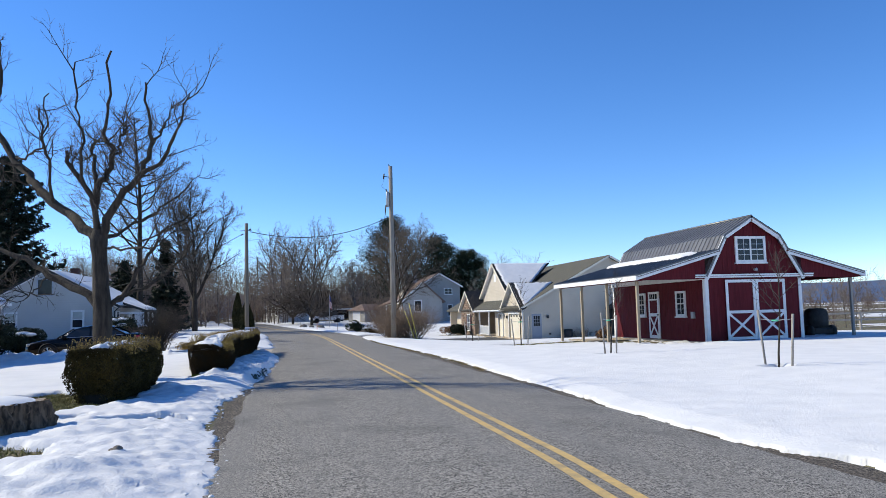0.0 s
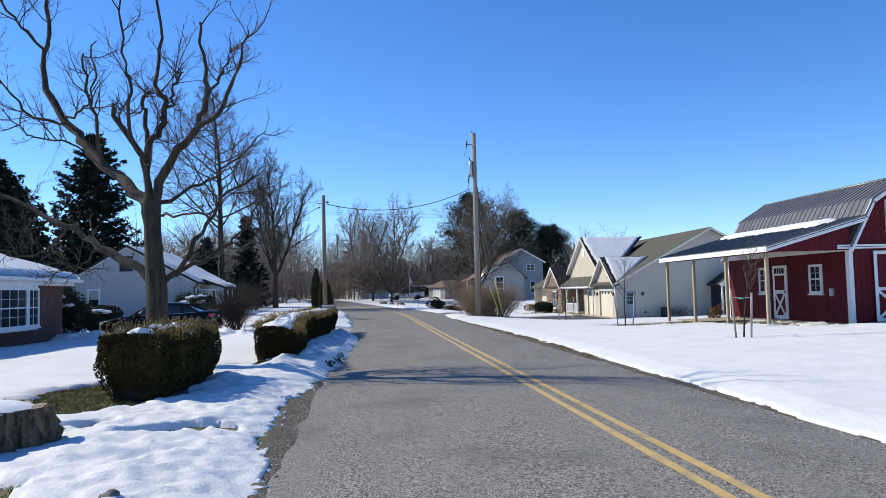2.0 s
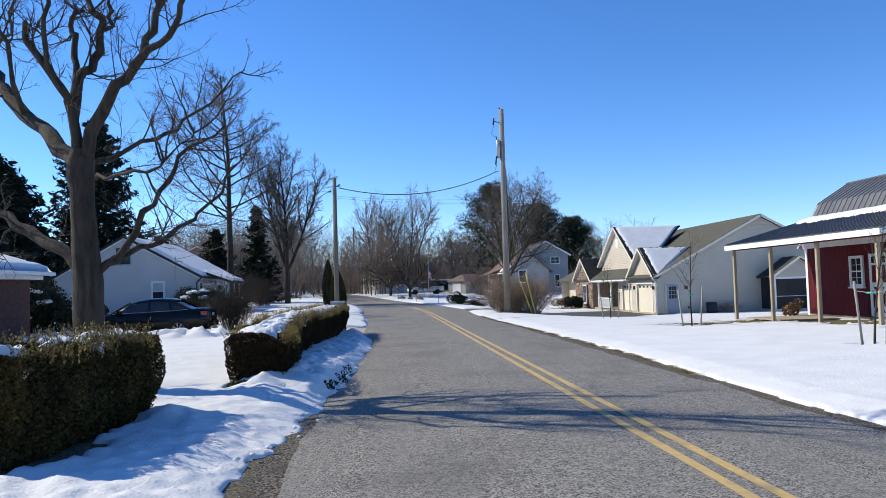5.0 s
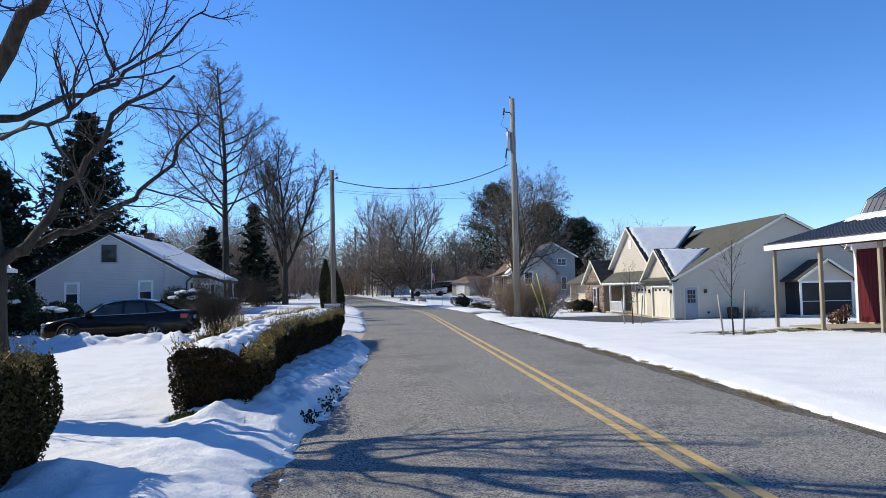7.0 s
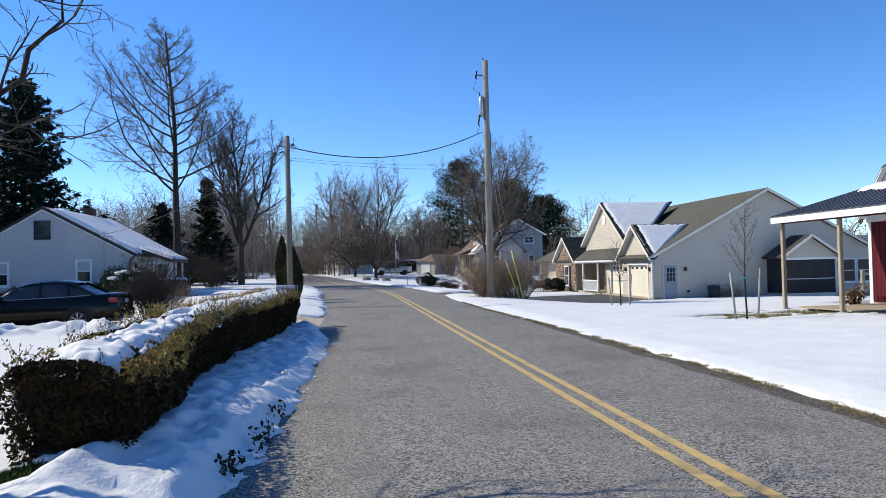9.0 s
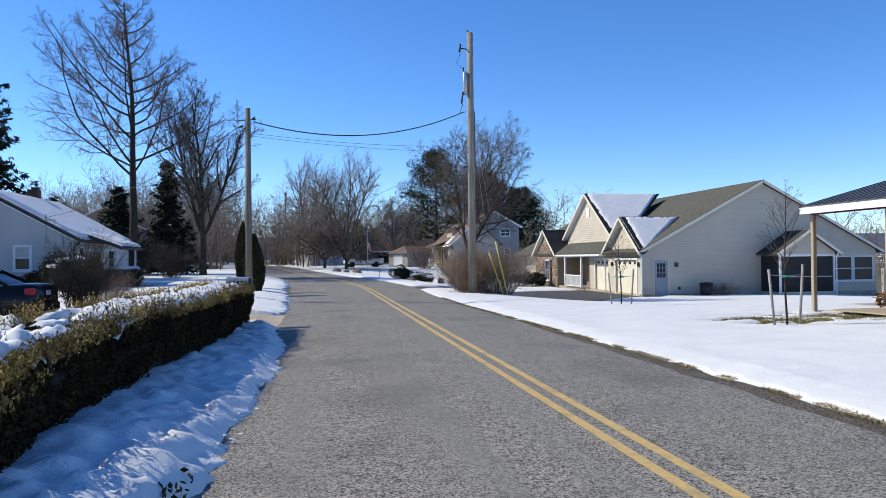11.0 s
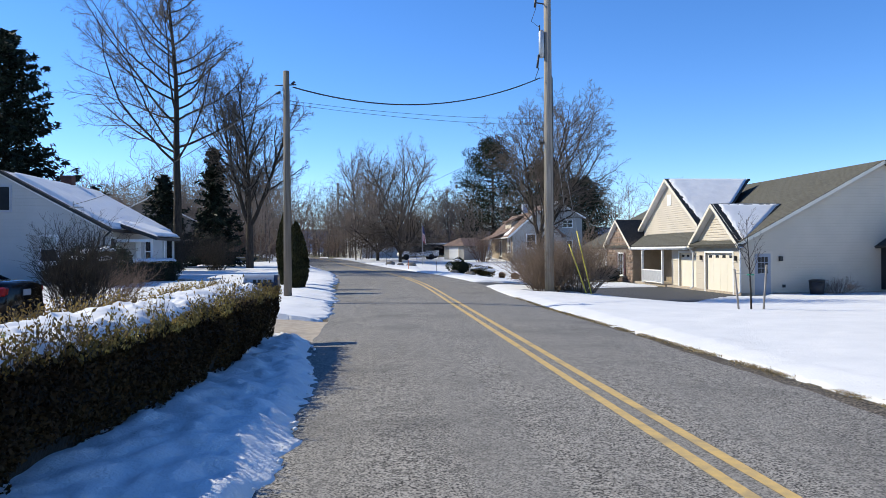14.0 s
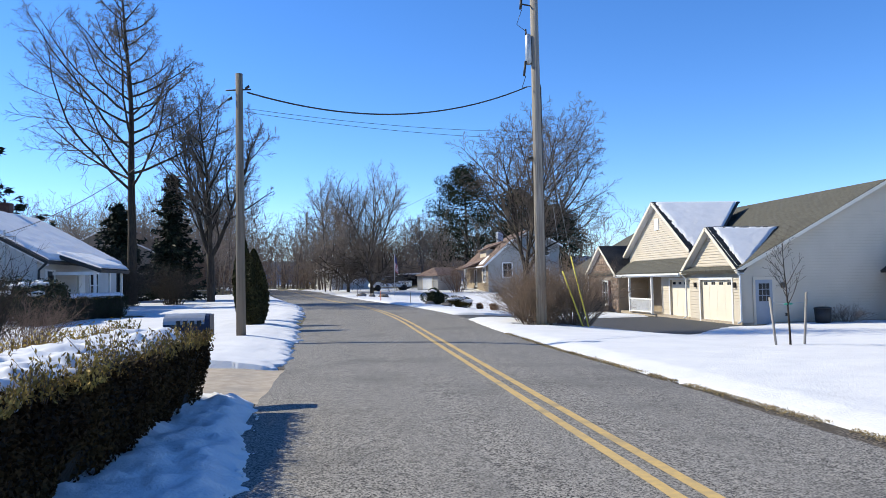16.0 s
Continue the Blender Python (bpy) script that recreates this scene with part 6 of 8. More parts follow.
def hedge(name, axis, width, height, seed, label, n, leaf=HEDGE, tips=700, back=0, front=0, slope=0.0):
    """A clipped hedge along a line of places."""
    rng = np.random.default_rng(seed)
    A = np.array(axis, float)
    seg = np.linalg.norm(np.diff(A, axis=0), axis=1)
    s = np.concatenate([[0], np.cumsum(seg)])
    total = s[-1]
    hd = thing(name, (A[0, 0], A[0, 1], float(turf(A[0, 0], A[0, 1]))), 0, label, "hedge")

    def place(u, across, z):
        x, y = np.interp(u, s, A[:, 0]), np.interp(u, s, A[:, 1])
        x2, y2 = np.interp(u + 0.1, s, A[:, 0]), np.interp(u + 0.1, s, A[:, 1])
        x1, y1 = np.interp(u - 0.1, s, A[:, 0]), np.interp(u - 0.1, s, A[:, 1])
        dx, dy = x2 - x1, y2 - y1
        q = np.hypot(dx, dy) + 1e-9
        return np.stack([x + dy / q * across - A[0, 0], y - dx / q * across - A[0, 1], z], -1)

    # which face each leaf belongs to: the two sides, the ends or the top
    w = np.array([total * height, total * height, total * width * 1.3, width * height * 1.4, width * height * 1.4])
    face = rng.choice(5, n, p=w / w.sum())
    u, v, t = rng.uniform(0, total, n), rng.uniform(0.02, 1, n), rng.uniform(-1, 1, n)
    across, z = t * width / 2, v * height
    across = np.where(face == 0, -width / 2, np.where(face == 1, width / 2, across))
    z = np.where(face == 2, height, z)
    u = np.where(face == 3, 0.0, np.where(face == 4, total, u))
    # rounded shoulders, a foot that draws in, lumps
    bulge = 0.115 * field(u * 1.0 + 7 * face, z, 0.75, seed) + 0.075 * field(u, z + 3 * face, 0.24, seed + 3, 2)
    foot = 0.66 + 0.34 * step(0, 0.55, z)
    across = across * foot * (1 - 0.10 * step(0.75, 1.0, z / height)) + np.sign(across) * bulge
    z = z + np.where(face == 2, 0.6 * bulge, 0) - np.where(face == 2, 0.12 * np.abs(t) ** 4, 0)
    u = u + np.where(face == 3, -bulge, np.where(face == 4, bulge, 0)) + np.where(face == 3, 0.12, np.where(face == 4, -0.12, 0)) * (1 - step(0, 0.5, z))
    z = z - slope * step(0.0, 1.0, across / (width / 2)) * z / height * step(5.2, 2.2, u)
    deep = rng.random(n) ** 2 * 0.14
    across = across - np.sign(across) * np.where(face < 2, deep, 0)
    z = z - np.where(face == 2, deep * 0.7, 0)
    P = place(u, across, np.maximum(z, 0.02))
    leaves("foliage", P, 0.0205, leaf, hd, seed, None, 0.52, "small olive brown leaves")
    # sprigs that stand out of it
    m = tips
    ut, tt = rng.uniform(0.05, total - 0.05, m), np.sign(rng.uniform(-1, 1.3, m)) * np.clip(rng.random(m) ** 0.45 * 1.2, 0, 1.04)
    zt = height * np.where(np.abs(tt) > 0.97, rng.uniform(0.86, 1.0, m), rng.uniform(0.92, 1.0, m))
    zt = zt - slope * step(0.0, 1.0, tt) * step(5.2, 2.2, ut)
    tt = np.where(np.minimum(ut, total - ut) < 0.35, np.clip(tt, -0.8, 0.8), tt)
    B = place(ut, tt * width / 2, zt)
    rise = rng.uniform(0.03, 0.13, m) * (0.5 + 1.3 * (field(ut, tt, 0.9, seed + 9) > 0.05))
    lean = rng.normal(0, 0.35, (m, 2))
    if back:
        edge = np.arange(m) < back
        ut = np.where(edge, rng.uniform(0.36 * total, total, m), ut)
        B = np.where(edge[:, None], place(ut, -width / 2 * rng.uniform(0.78, 1.04, m), height * rng.uniform(0.90, 1.0, m)), B)
        rise = np.where(edge, rng.uniform(0.08, 0.24, m) * (0.5 + 0.5 * (field(ut, ut * 0, 0.8, seed + 4) > -0.1)), rise)
    if front:
        edge = (np.arange(m) >= back) & (np.arange(m) < back + front)
        tall = np.clip(0.5 + 1.6 * field(ut, ut * 0 + 2, 0.45, seed + 6, 2), 0.15, 1.3) * step(2.5, 4.5, ut)
        B = np.where(edge[:, None], place(ut, width / 2 * rng.uniform(0.66, 1.02, m), height * rng.uniform(0.86, 1.0, m)), B)
        rise = np.where(edge, rng.uniform(0.06, 0.26, m) * tall, rise)
    k = 6
    f = np.linspace(0.1, 1, k)
    T = np.repeat(B, k, 0)
    r = np.repeat(rise, k) * np.tile(f, m)
    T[:, 2] += r
    T[:, :2] += np.repeat(lean, k, 0) * r[:, None] + rng.normal(0, 0.012, (m * k, 2))
    leaves("shoot_growth", T, 0.019, HEDGE_TIP, hd, seed + 1, (0, 0, 0.8), 0.45, "yellow green shoot tips in a sunlit tone")
    tip = B + np.stack([lean[:, 0] * rise, lean[:, 1] * rise, rise], -1)
    stems = [(np.stack([B, tip], 1), np.broadcast_to((0.0022, 0.0012), (m, 2)))]
    tagged(bars_to_mesh("sprig_growth", stems, 3, TWIG, hd), kind="stuff")
    # the dark inside: solid core painted as shaded stems and leaf mass
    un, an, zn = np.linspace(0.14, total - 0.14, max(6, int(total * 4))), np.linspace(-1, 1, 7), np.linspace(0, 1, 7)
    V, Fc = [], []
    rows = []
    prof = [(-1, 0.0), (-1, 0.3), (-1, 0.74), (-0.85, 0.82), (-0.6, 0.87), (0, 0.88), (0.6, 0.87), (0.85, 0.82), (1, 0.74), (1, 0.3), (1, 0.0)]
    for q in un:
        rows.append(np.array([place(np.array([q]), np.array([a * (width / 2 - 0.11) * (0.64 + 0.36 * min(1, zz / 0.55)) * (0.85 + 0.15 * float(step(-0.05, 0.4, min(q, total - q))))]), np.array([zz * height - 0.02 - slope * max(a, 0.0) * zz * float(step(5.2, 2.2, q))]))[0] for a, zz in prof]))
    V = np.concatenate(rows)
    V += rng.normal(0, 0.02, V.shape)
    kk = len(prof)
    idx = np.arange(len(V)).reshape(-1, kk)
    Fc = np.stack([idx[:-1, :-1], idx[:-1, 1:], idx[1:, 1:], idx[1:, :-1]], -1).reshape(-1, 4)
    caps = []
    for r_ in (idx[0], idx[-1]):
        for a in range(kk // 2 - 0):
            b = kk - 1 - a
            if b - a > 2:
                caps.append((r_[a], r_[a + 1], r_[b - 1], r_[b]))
    np_mesh("inner_growth", V, np.concatenate([Fc, np.array(caps)]), HEDGE_SHADE, hd, "dark solid core coloured as the shade inside the hedge", smooth=True)
    return hd


hedge("hedge", [(-3.36, 14.45), (-3.06, 17.45)], 0.95, 0.98, 21, "short clipped hedge block with olive leaves and clots of snow", 76000, tips=700)
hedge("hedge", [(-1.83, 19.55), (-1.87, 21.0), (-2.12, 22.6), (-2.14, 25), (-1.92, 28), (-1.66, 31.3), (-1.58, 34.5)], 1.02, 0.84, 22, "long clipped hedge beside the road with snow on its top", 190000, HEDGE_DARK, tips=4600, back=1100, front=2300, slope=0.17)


def hedge_snow(axis, half, height, seed, cover, label, y_lo=None):
    """A broken crust of snow on a hedge."""
    A = np.array(axis, float)
    L = np.linalg.norm(A[-1] - A[0])
    U, T = np.meshgrid(np.arange(0.02, L - 0.1, 0.04), np.arange(-1.0, 1.01, 0.06))
    d = (A[-1] - A[0]) / L
    Xs = A[0, 0] + d[0] * U + d[1] * T * half
    Ys = A[0, 1] + d[1] * U - d[0] * T * half
    h = cover + 0.6 * field(Xs, Ys, 0.9, seed) + 1.15 * field(Xs, Ys, 0.20, seed + 4, 2) - 0.35 * np.abs(T) ** 3
    Zs = height + 0.02 * field(Xs, Ys, 0.4, seed + 8) + 0.085 * np.minimum(step(0, 0.5, h), 1) * (1 + 0.6 * field(Xs, Ys, 0.22, seed + 2)) + 0.04 * field(Xs, Ys, 0.11, seed + 6, 2) - 0.13 * np.abs(T) ** 4
    Zs = Zs - 0.16 * step(0.30, 0.0, U)
    Zs = np.where(h < 0, height - 0.10, Zs)
    n, k = U.shape
    i = np.arange(n * k).reshape(n, k)
    Fs = np.stack([i[:-1, :-1], i[:-1, 1:], i[1:, 1:], i[1:, :-1]], -1).reshape(-1, 4)
    keep = (h.ravel()[Fs] > 0).any(1)
    ob = np_mesh("hedge_snow", np.stack([Xs, Ys, Zs], -1).reshape(-1, 3), Fs[keep], ROOF_SNOW, smooth=True)
    return tagged(ob, label, "snow")


hedge_snow([(-3.34, 14.5), (-3.10, 17.2)], 0.45, 1.09, 31, 0.2, "clots of snow lying on the clipped hedge block")
hedge_snow([(-1.93, 19.7), (-2.14, 24.9)], 0.37, 0.90, 34, 0.55, "broken crust of snow along the top of the long hedge")
hedge_snow([(-2.10, 24.9), (-1.62, 33.8)], 0.48, 0.96, 35, 1.05, "broken crust of snow along the top of the long hedge")

# trees behind the bungalow and along the bend
TALL = dict(OPEN, steps=(12, 8, 4, 2, 1), kids=(40, 13, 8, 5), first=(0.36, 0.2, 0.12, 0.1), ratio=(0.50, 0.36, 0.44, 0.5), angle=(64, 44, 42, 40), wander=(0.02, 0.10, 0.16, 0.16, 0.18), lift=(0.02, 0.075, 0.06, 0.03, 0.02), min=0.011, thin=(0.26, 0.38, 0.5, 0.6),
            shape=lambda f: np.interp(f, (0.36, 0.45, 0.55, 0.7, 0.85, 0.97), (0.95, 0.92, 0.78, 0.56, 0.36, 0.17)))
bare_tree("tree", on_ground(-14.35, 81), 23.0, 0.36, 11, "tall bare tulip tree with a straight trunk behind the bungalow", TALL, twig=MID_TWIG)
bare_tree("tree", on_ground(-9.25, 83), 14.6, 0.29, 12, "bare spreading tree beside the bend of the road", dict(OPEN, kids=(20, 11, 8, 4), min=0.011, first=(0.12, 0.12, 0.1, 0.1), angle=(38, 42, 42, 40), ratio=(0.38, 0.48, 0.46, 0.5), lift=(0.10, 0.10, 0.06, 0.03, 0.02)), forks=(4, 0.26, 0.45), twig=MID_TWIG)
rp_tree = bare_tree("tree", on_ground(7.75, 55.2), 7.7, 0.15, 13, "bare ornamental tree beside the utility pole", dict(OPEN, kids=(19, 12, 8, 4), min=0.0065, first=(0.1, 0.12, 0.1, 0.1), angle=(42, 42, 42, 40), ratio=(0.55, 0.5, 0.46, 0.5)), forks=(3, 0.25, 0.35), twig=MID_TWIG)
rp_tree.matrix_world = pose(7.75, 55.2, float(turf(7.75, 55.2)), 0, 8, 0)
spruce("tree", on_ground(-26, 79), 17.8, 7.0, 31, "tall dark Norway spruce behind the bungalow", sprays=34, leaf=0.27)
spruce("tree", on_ground(-27.5, 62), 12.5, 5.6, 32, "dark spruce beside the brick house", sprays=32, leaf=0.26)
spruce("tree", on_ground(-23.5, 49), 10.5, 5.4, 37, "dark spruce beside the brick house", sprays=32, leaf=0.25)
spruce("tree", on_ground(-31, 73), 12.5, 6.5, 39, "dark spruce behind the brick house", sprays=24, leaf=0.30)
spruce("tree", on_ground(-37, 70), 11.0, 6.5, 40, "dark spruce behind the brick house", sprays=24, leaf=0.30)
spruce("tree", on_ground(-12.6, 86), 10.2, 2.2, 33, "ragged dark cedar among bare trees", ragged=0.5, sprays=12, whorls=26, leaf=0.25)
spruce("tree", on_ground(-17.2, 88), 8.0, 2.6, 34, "ragged dark cedar among bare trees", ragged=0.5, sprays=12, whorls=24, leaf=0.25)


def pine(name, loc, height, width, seed, label, n=28000, leaf=0.24):
    """A broad old pine: limbs that end in irregular masses of needles, with gaps."""
    rng = np.random.default_rng(seed)
    t = thing(name, loc, 0, label, "tree")
    bars_to_mesh("trunk", [([(0, 0, -0.3), (0.1, 0, height * 0.5), (0, 0, height * 0.95)], [0.35, 0.24, 0.06])], 8, BARK, t)
    arms, C = [], []
    m = 62
    for k in range(m):
        f = 0.16 + 0.84 * (k + rng.random()) / m
        a = 2.4 * k + rng.uniform(-0.5, 0.5)
        reach = width * (math.sin(math.pi * min(1, 0.30 + 0.66 * f)) ** 0.8) * rng.uniform(0.55, 1.12)
        z = height * f
        tip = np.array((math.cos(a) * reach, math.sin(a) * reach, z + reach * rng.uniform(0.0, 0.22)))
        arms.append((np.array([(0, 0, z * 0.96), tip * (0.5, 0.5, 1) - (0, 0, 0.15 * reach), tip]), [0.10, 0.06, 0.02]))
        q = n // m
        r = np.array((reach * 0.30 + 0.7, reach * 0.30 + 0.7, 0.75 + 0.06 * width)) * rng.uniform(0.8, 1.25)
        for c, w in ((tip, 0.6), (tip * (0.62, 0.62, 1) - (0, 0, 0.1), 0.4)):
            v = rng.normal(size=(int(q * w), 3))
            v /= np.linalg.norm(v, axis=1)[:, None]
            C.append(c + v * r * rng.random((len(v), 1)) ** 0.35)
    bars_to_mesh("bough_mass", arms, 4, BARK, t)
    leaves("crown", np.concatenate(C), leaf, PINE, t, seed, (0, 0, 0.35), 0.22, "dark needle masses")
    return t


pine("tree", on_ground(21.0, 148), 19.5, 6.8, 35, "broad dark white pine behind the grey house")
pine("tree", on_ground(30.5, 150), 16.0, 6.5, 36, "broad dark white pine behind the grey house")
pine("tree", on_ground(37.5, 152), 13.5, 6.0, 38, "broad dark white pine behind the grey house")


def arborvitae(loc, h, w, seed):
    rng = np.random.default_rng(seed)
    t = thing("arborvitae", loc, 0, "narrow upright olive arborvitae beside the road", "tree")
    bars_to_mesh("trunk", [([(0, 0, -0.2), (0, 0, h * 0.9)], [0.06, 0.01])], 6, BARK, t)
    n = 16000
    z = h * rng.random(n) ** 0.9
    a = rng.uniform(0, 6.283, n)
    prof = w * np.sin(np.pi * np.clip(0.16 + 0.84 * z / h, 0, 1)) ** 0.75
    r = prof * (1 + 0.16 * np.sin(5 * a + 2 * z) + 0.12 * field(a * 2, z, 0.5, seed)) * rng.uniform(0.72, 1.05, n)
    leaves("foliage", np.stack([r * np.cos(a), r * np.sin(a), z + 0.05], -1), 0.06, ARBOR, t, seed, (0, 0, 1.2), 0.4)
    return t


arborvitae(on_ground(-2.4, 50.4), 2.5, 0.40, 41)
arborvitae(on_ground(-3.15, 53.6), 3.15, 0.32, 42)

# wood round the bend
def far_wood(name, label, spots, seed, heights, material=HAZY_TWIG, trunks=HAZY_BARK, kids=(14, 8)):
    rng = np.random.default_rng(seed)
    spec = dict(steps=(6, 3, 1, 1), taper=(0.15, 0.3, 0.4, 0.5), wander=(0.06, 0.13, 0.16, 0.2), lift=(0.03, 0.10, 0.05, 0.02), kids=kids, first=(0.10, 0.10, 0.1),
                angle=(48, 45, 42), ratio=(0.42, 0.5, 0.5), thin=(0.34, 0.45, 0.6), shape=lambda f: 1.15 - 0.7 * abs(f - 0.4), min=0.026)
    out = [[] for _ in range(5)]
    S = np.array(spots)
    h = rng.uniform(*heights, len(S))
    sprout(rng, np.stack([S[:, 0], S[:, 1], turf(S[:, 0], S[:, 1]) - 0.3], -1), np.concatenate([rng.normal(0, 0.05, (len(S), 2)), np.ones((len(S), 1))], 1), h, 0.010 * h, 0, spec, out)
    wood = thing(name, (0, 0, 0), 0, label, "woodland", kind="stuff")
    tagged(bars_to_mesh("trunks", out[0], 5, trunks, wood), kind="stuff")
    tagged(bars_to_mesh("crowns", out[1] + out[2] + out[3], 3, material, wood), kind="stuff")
    return wood


rng = np.random.default_rng(77)
spots = [(float(centre(y)) - rng.uniform(5, 40), y) for y in rng.uniform(108, 185, 110)]
spots += [(rng.uniform(6, 45), rng.uniform(128, 185)) for _ in range(40)]
spots += [(float(centre(y)) - rng.uniform(4.5, 24), y) for y in rng.uniform(96, 130, 36)]
spots += [(rng.uniform(float(centre(y)) + 4.5, 18), y) for y in rng.uniform(143, 190, 100)] + [(float(centre(y)) + rng.uniform(4.0, 8.5), y) for y in rng.uniform(118, 143, 22)]
spots += [(float(centre(y)) - rng.uniform(5, 24), y) for y in rng.uniform(104, 155, 70)]
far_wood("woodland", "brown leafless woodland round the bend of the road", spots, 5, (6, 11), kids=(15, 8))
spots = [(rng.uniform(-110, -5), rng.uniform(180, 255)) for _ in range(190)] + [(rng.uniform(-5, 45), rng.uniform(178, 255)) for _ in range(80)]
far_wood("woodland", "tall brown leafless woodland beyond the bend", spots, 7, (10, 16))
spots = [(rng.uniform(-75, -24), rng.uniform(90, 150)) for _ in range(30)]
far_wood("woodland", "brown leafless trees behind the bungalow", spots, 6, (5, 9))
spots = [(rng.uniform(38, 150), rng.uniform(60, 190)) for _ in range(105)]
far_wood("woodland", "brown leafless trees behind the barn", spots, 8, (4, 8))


# ---- poles and wires ----
def pole(name, loc, height, r, label, lean=(0, 0), wood=POLE_WOOD):
    p = thing(name, loc, 0, label, "utility pole")
    tubepart("shaft", [(0, 0, -0.5), (lean[0] * 0.5, lean[1] * 0.5, height * 0.5), (lean[0], lean[1], height)], [r, r * 0.86, r * 0.72], wood, p, 14)
    return p


LP, RP = (-2.15, 45.2), (7.0, 49.2)
p = pole("utility_pole", on_ground(*LP), 7.0, 0.13, "short weathered wooden utility pole beside the road")
tubepart("bracket", [(-0.35, 0, 6.55), (0.30, 0.05, 6.6)], 0.02, BLACK, p, 6)
tubepart("insulator", [(0.16, 0, 6.6), (0.26, 0, 6.68)], 0.035, BLACK, p, 8)
tubepart("insulator", [(-0.18, 0, 6.35), (-0.30, 0, 6.3)], 0.035, BLACK, p, 8)
p = pole("utility_pole", on_ground(*RP), 11.5, 0.178, "tall wooden utility pole with a transformer", wood=POLE_PALE)
tubepart("transformer", [(-0.24, -0.05, 8.75), (-0.24, -0.05, 8.8), (-0.24, -0.05, 9.7), (-0.24, -0.05, 9.78)], [0.07, 0.105, 0.105, 0.06], STEEL, p, 14, "grey transformer can")
tubepart("bushing", [(-0.30, -0.05, 9.68), (-0.32, -0.05, 9.95)], 0.03, BLACK, p, 8)
tubepart("cutout_arm", [(0, 0, 10.75), (-0.48, -0.05, 10.8)], 0.025, BLACK, p, 6)
tubepart("cutout", [(-0.48, -0.05, 10.62), (-0.44, -0.05, 10.98)], 0.045, BLACK, p, 8)
tubepart("insulator", [(-0.02, 0, 11.45), (-0.14, 0, 11.62)], 0.03, BLACK, p, 8)
tubepart("arrester", [(-0.42, -0.1, 8.35), (-0.36, -0.1, 8.85)], 0.04, BLACK, p, 8)
tubepart("lead", [(-0.44, -0.05, 10.6), (-0.62, -0.05, 10.1), (-0.34, -0.05, 9.9)], 0.010, BLACK, p, 5)
tubepart("lead", [(-0.36, -0.1, 8.35), (-0.50, -0.1, 7.95), (-0.2, -0.1, 8.0)], 0.014, BLACK, p, 5)
tubepart("riser", [(0.16, 0.02, 1.0), (0.16, 0.02, 8.0), (0.05, 0.02, 8.4)], 0.03, BLACK, p, 6)
tubepart("clamp_box", [(-0.16, 0, 5.62), (-0.34, -0.02, 5.6)], 0.05, BLACK, p, 8)
pole("utility_pole", on_ground(-5.2, 152), 12.8, 0.16, "distant wooden utility pole at the bend")
pole("utility_pole", on_ground(-12.5, 90), 7.0, 0.12, "distant wooden utility pole behind the trees")


def wire(a, b, sag, r, label, n=22):
    w = new("overhead_wire")
    bpy.data.objects.remove(w)
    pts = []
    for k in range(n + 1):
        f = k / n
        q = Vector(a).lerp(Vector(b), f)
        pts.append((q.x, q.y, q.z - sag * 4 * f * (1 - f)))
    bm = bmesh.new()
    tube(bm, pts, r, 5)
    return tagged(part("overhead_wire", bm, BLACK, None, "", True), label, "wire")


wire((LP[0] + 0.2, LP[1], 6.62), (RP[0] - 0.3, RP[1], 7.95), 0.75, 0.022, "thick black service cable sagging between the poles")
wire((LP[0] + 0.1, LP[1], 6.2), (RP[0] - 0.1, RP[1], 6.45), 0.16, 0.006, "thin black overhead wire")
wire((LP[0] + 0.1, LP[1], 6.1), (RP[0] - 0.1, RP[1], 6.2), 0.14, 0.006, "thin black overhead wire")
wire((RP[0] - 0.1, RP[1], 6.2), (-5.2, 152, 9.4), 1.2, 0.009, "thin black overhead wire")
wire((LP[0] - 0.2, LP[1], 6.5), (-13.4, 58.3, 3.85), 0.5, 0.014, "thin black service wire to the bungalow")

# ---- guy guards ----
for k, (bx, by, tx, ty, tz) in enumerate(((8.55, 48.9, 8.05, 49.2, 2.45), (8.40, 48.95, 7.75, 49.2, 1.95))):
    g = thing("guy_guard", on_ground(bx, by), 0, "yellow plastic guard on a guy wire of the pole", "guy guard")
    tubepart("guard", [(0, 0, -0.1), (tx - bx, ty - by, tz)], 0.022, SAFETY, g, 8)
    tubepart("guy_wire", [(tx - bx, ty - by, tz), (RP[0] - bx, RP[1] - by, 8.2)], 0.005, STEEL, g, 5)

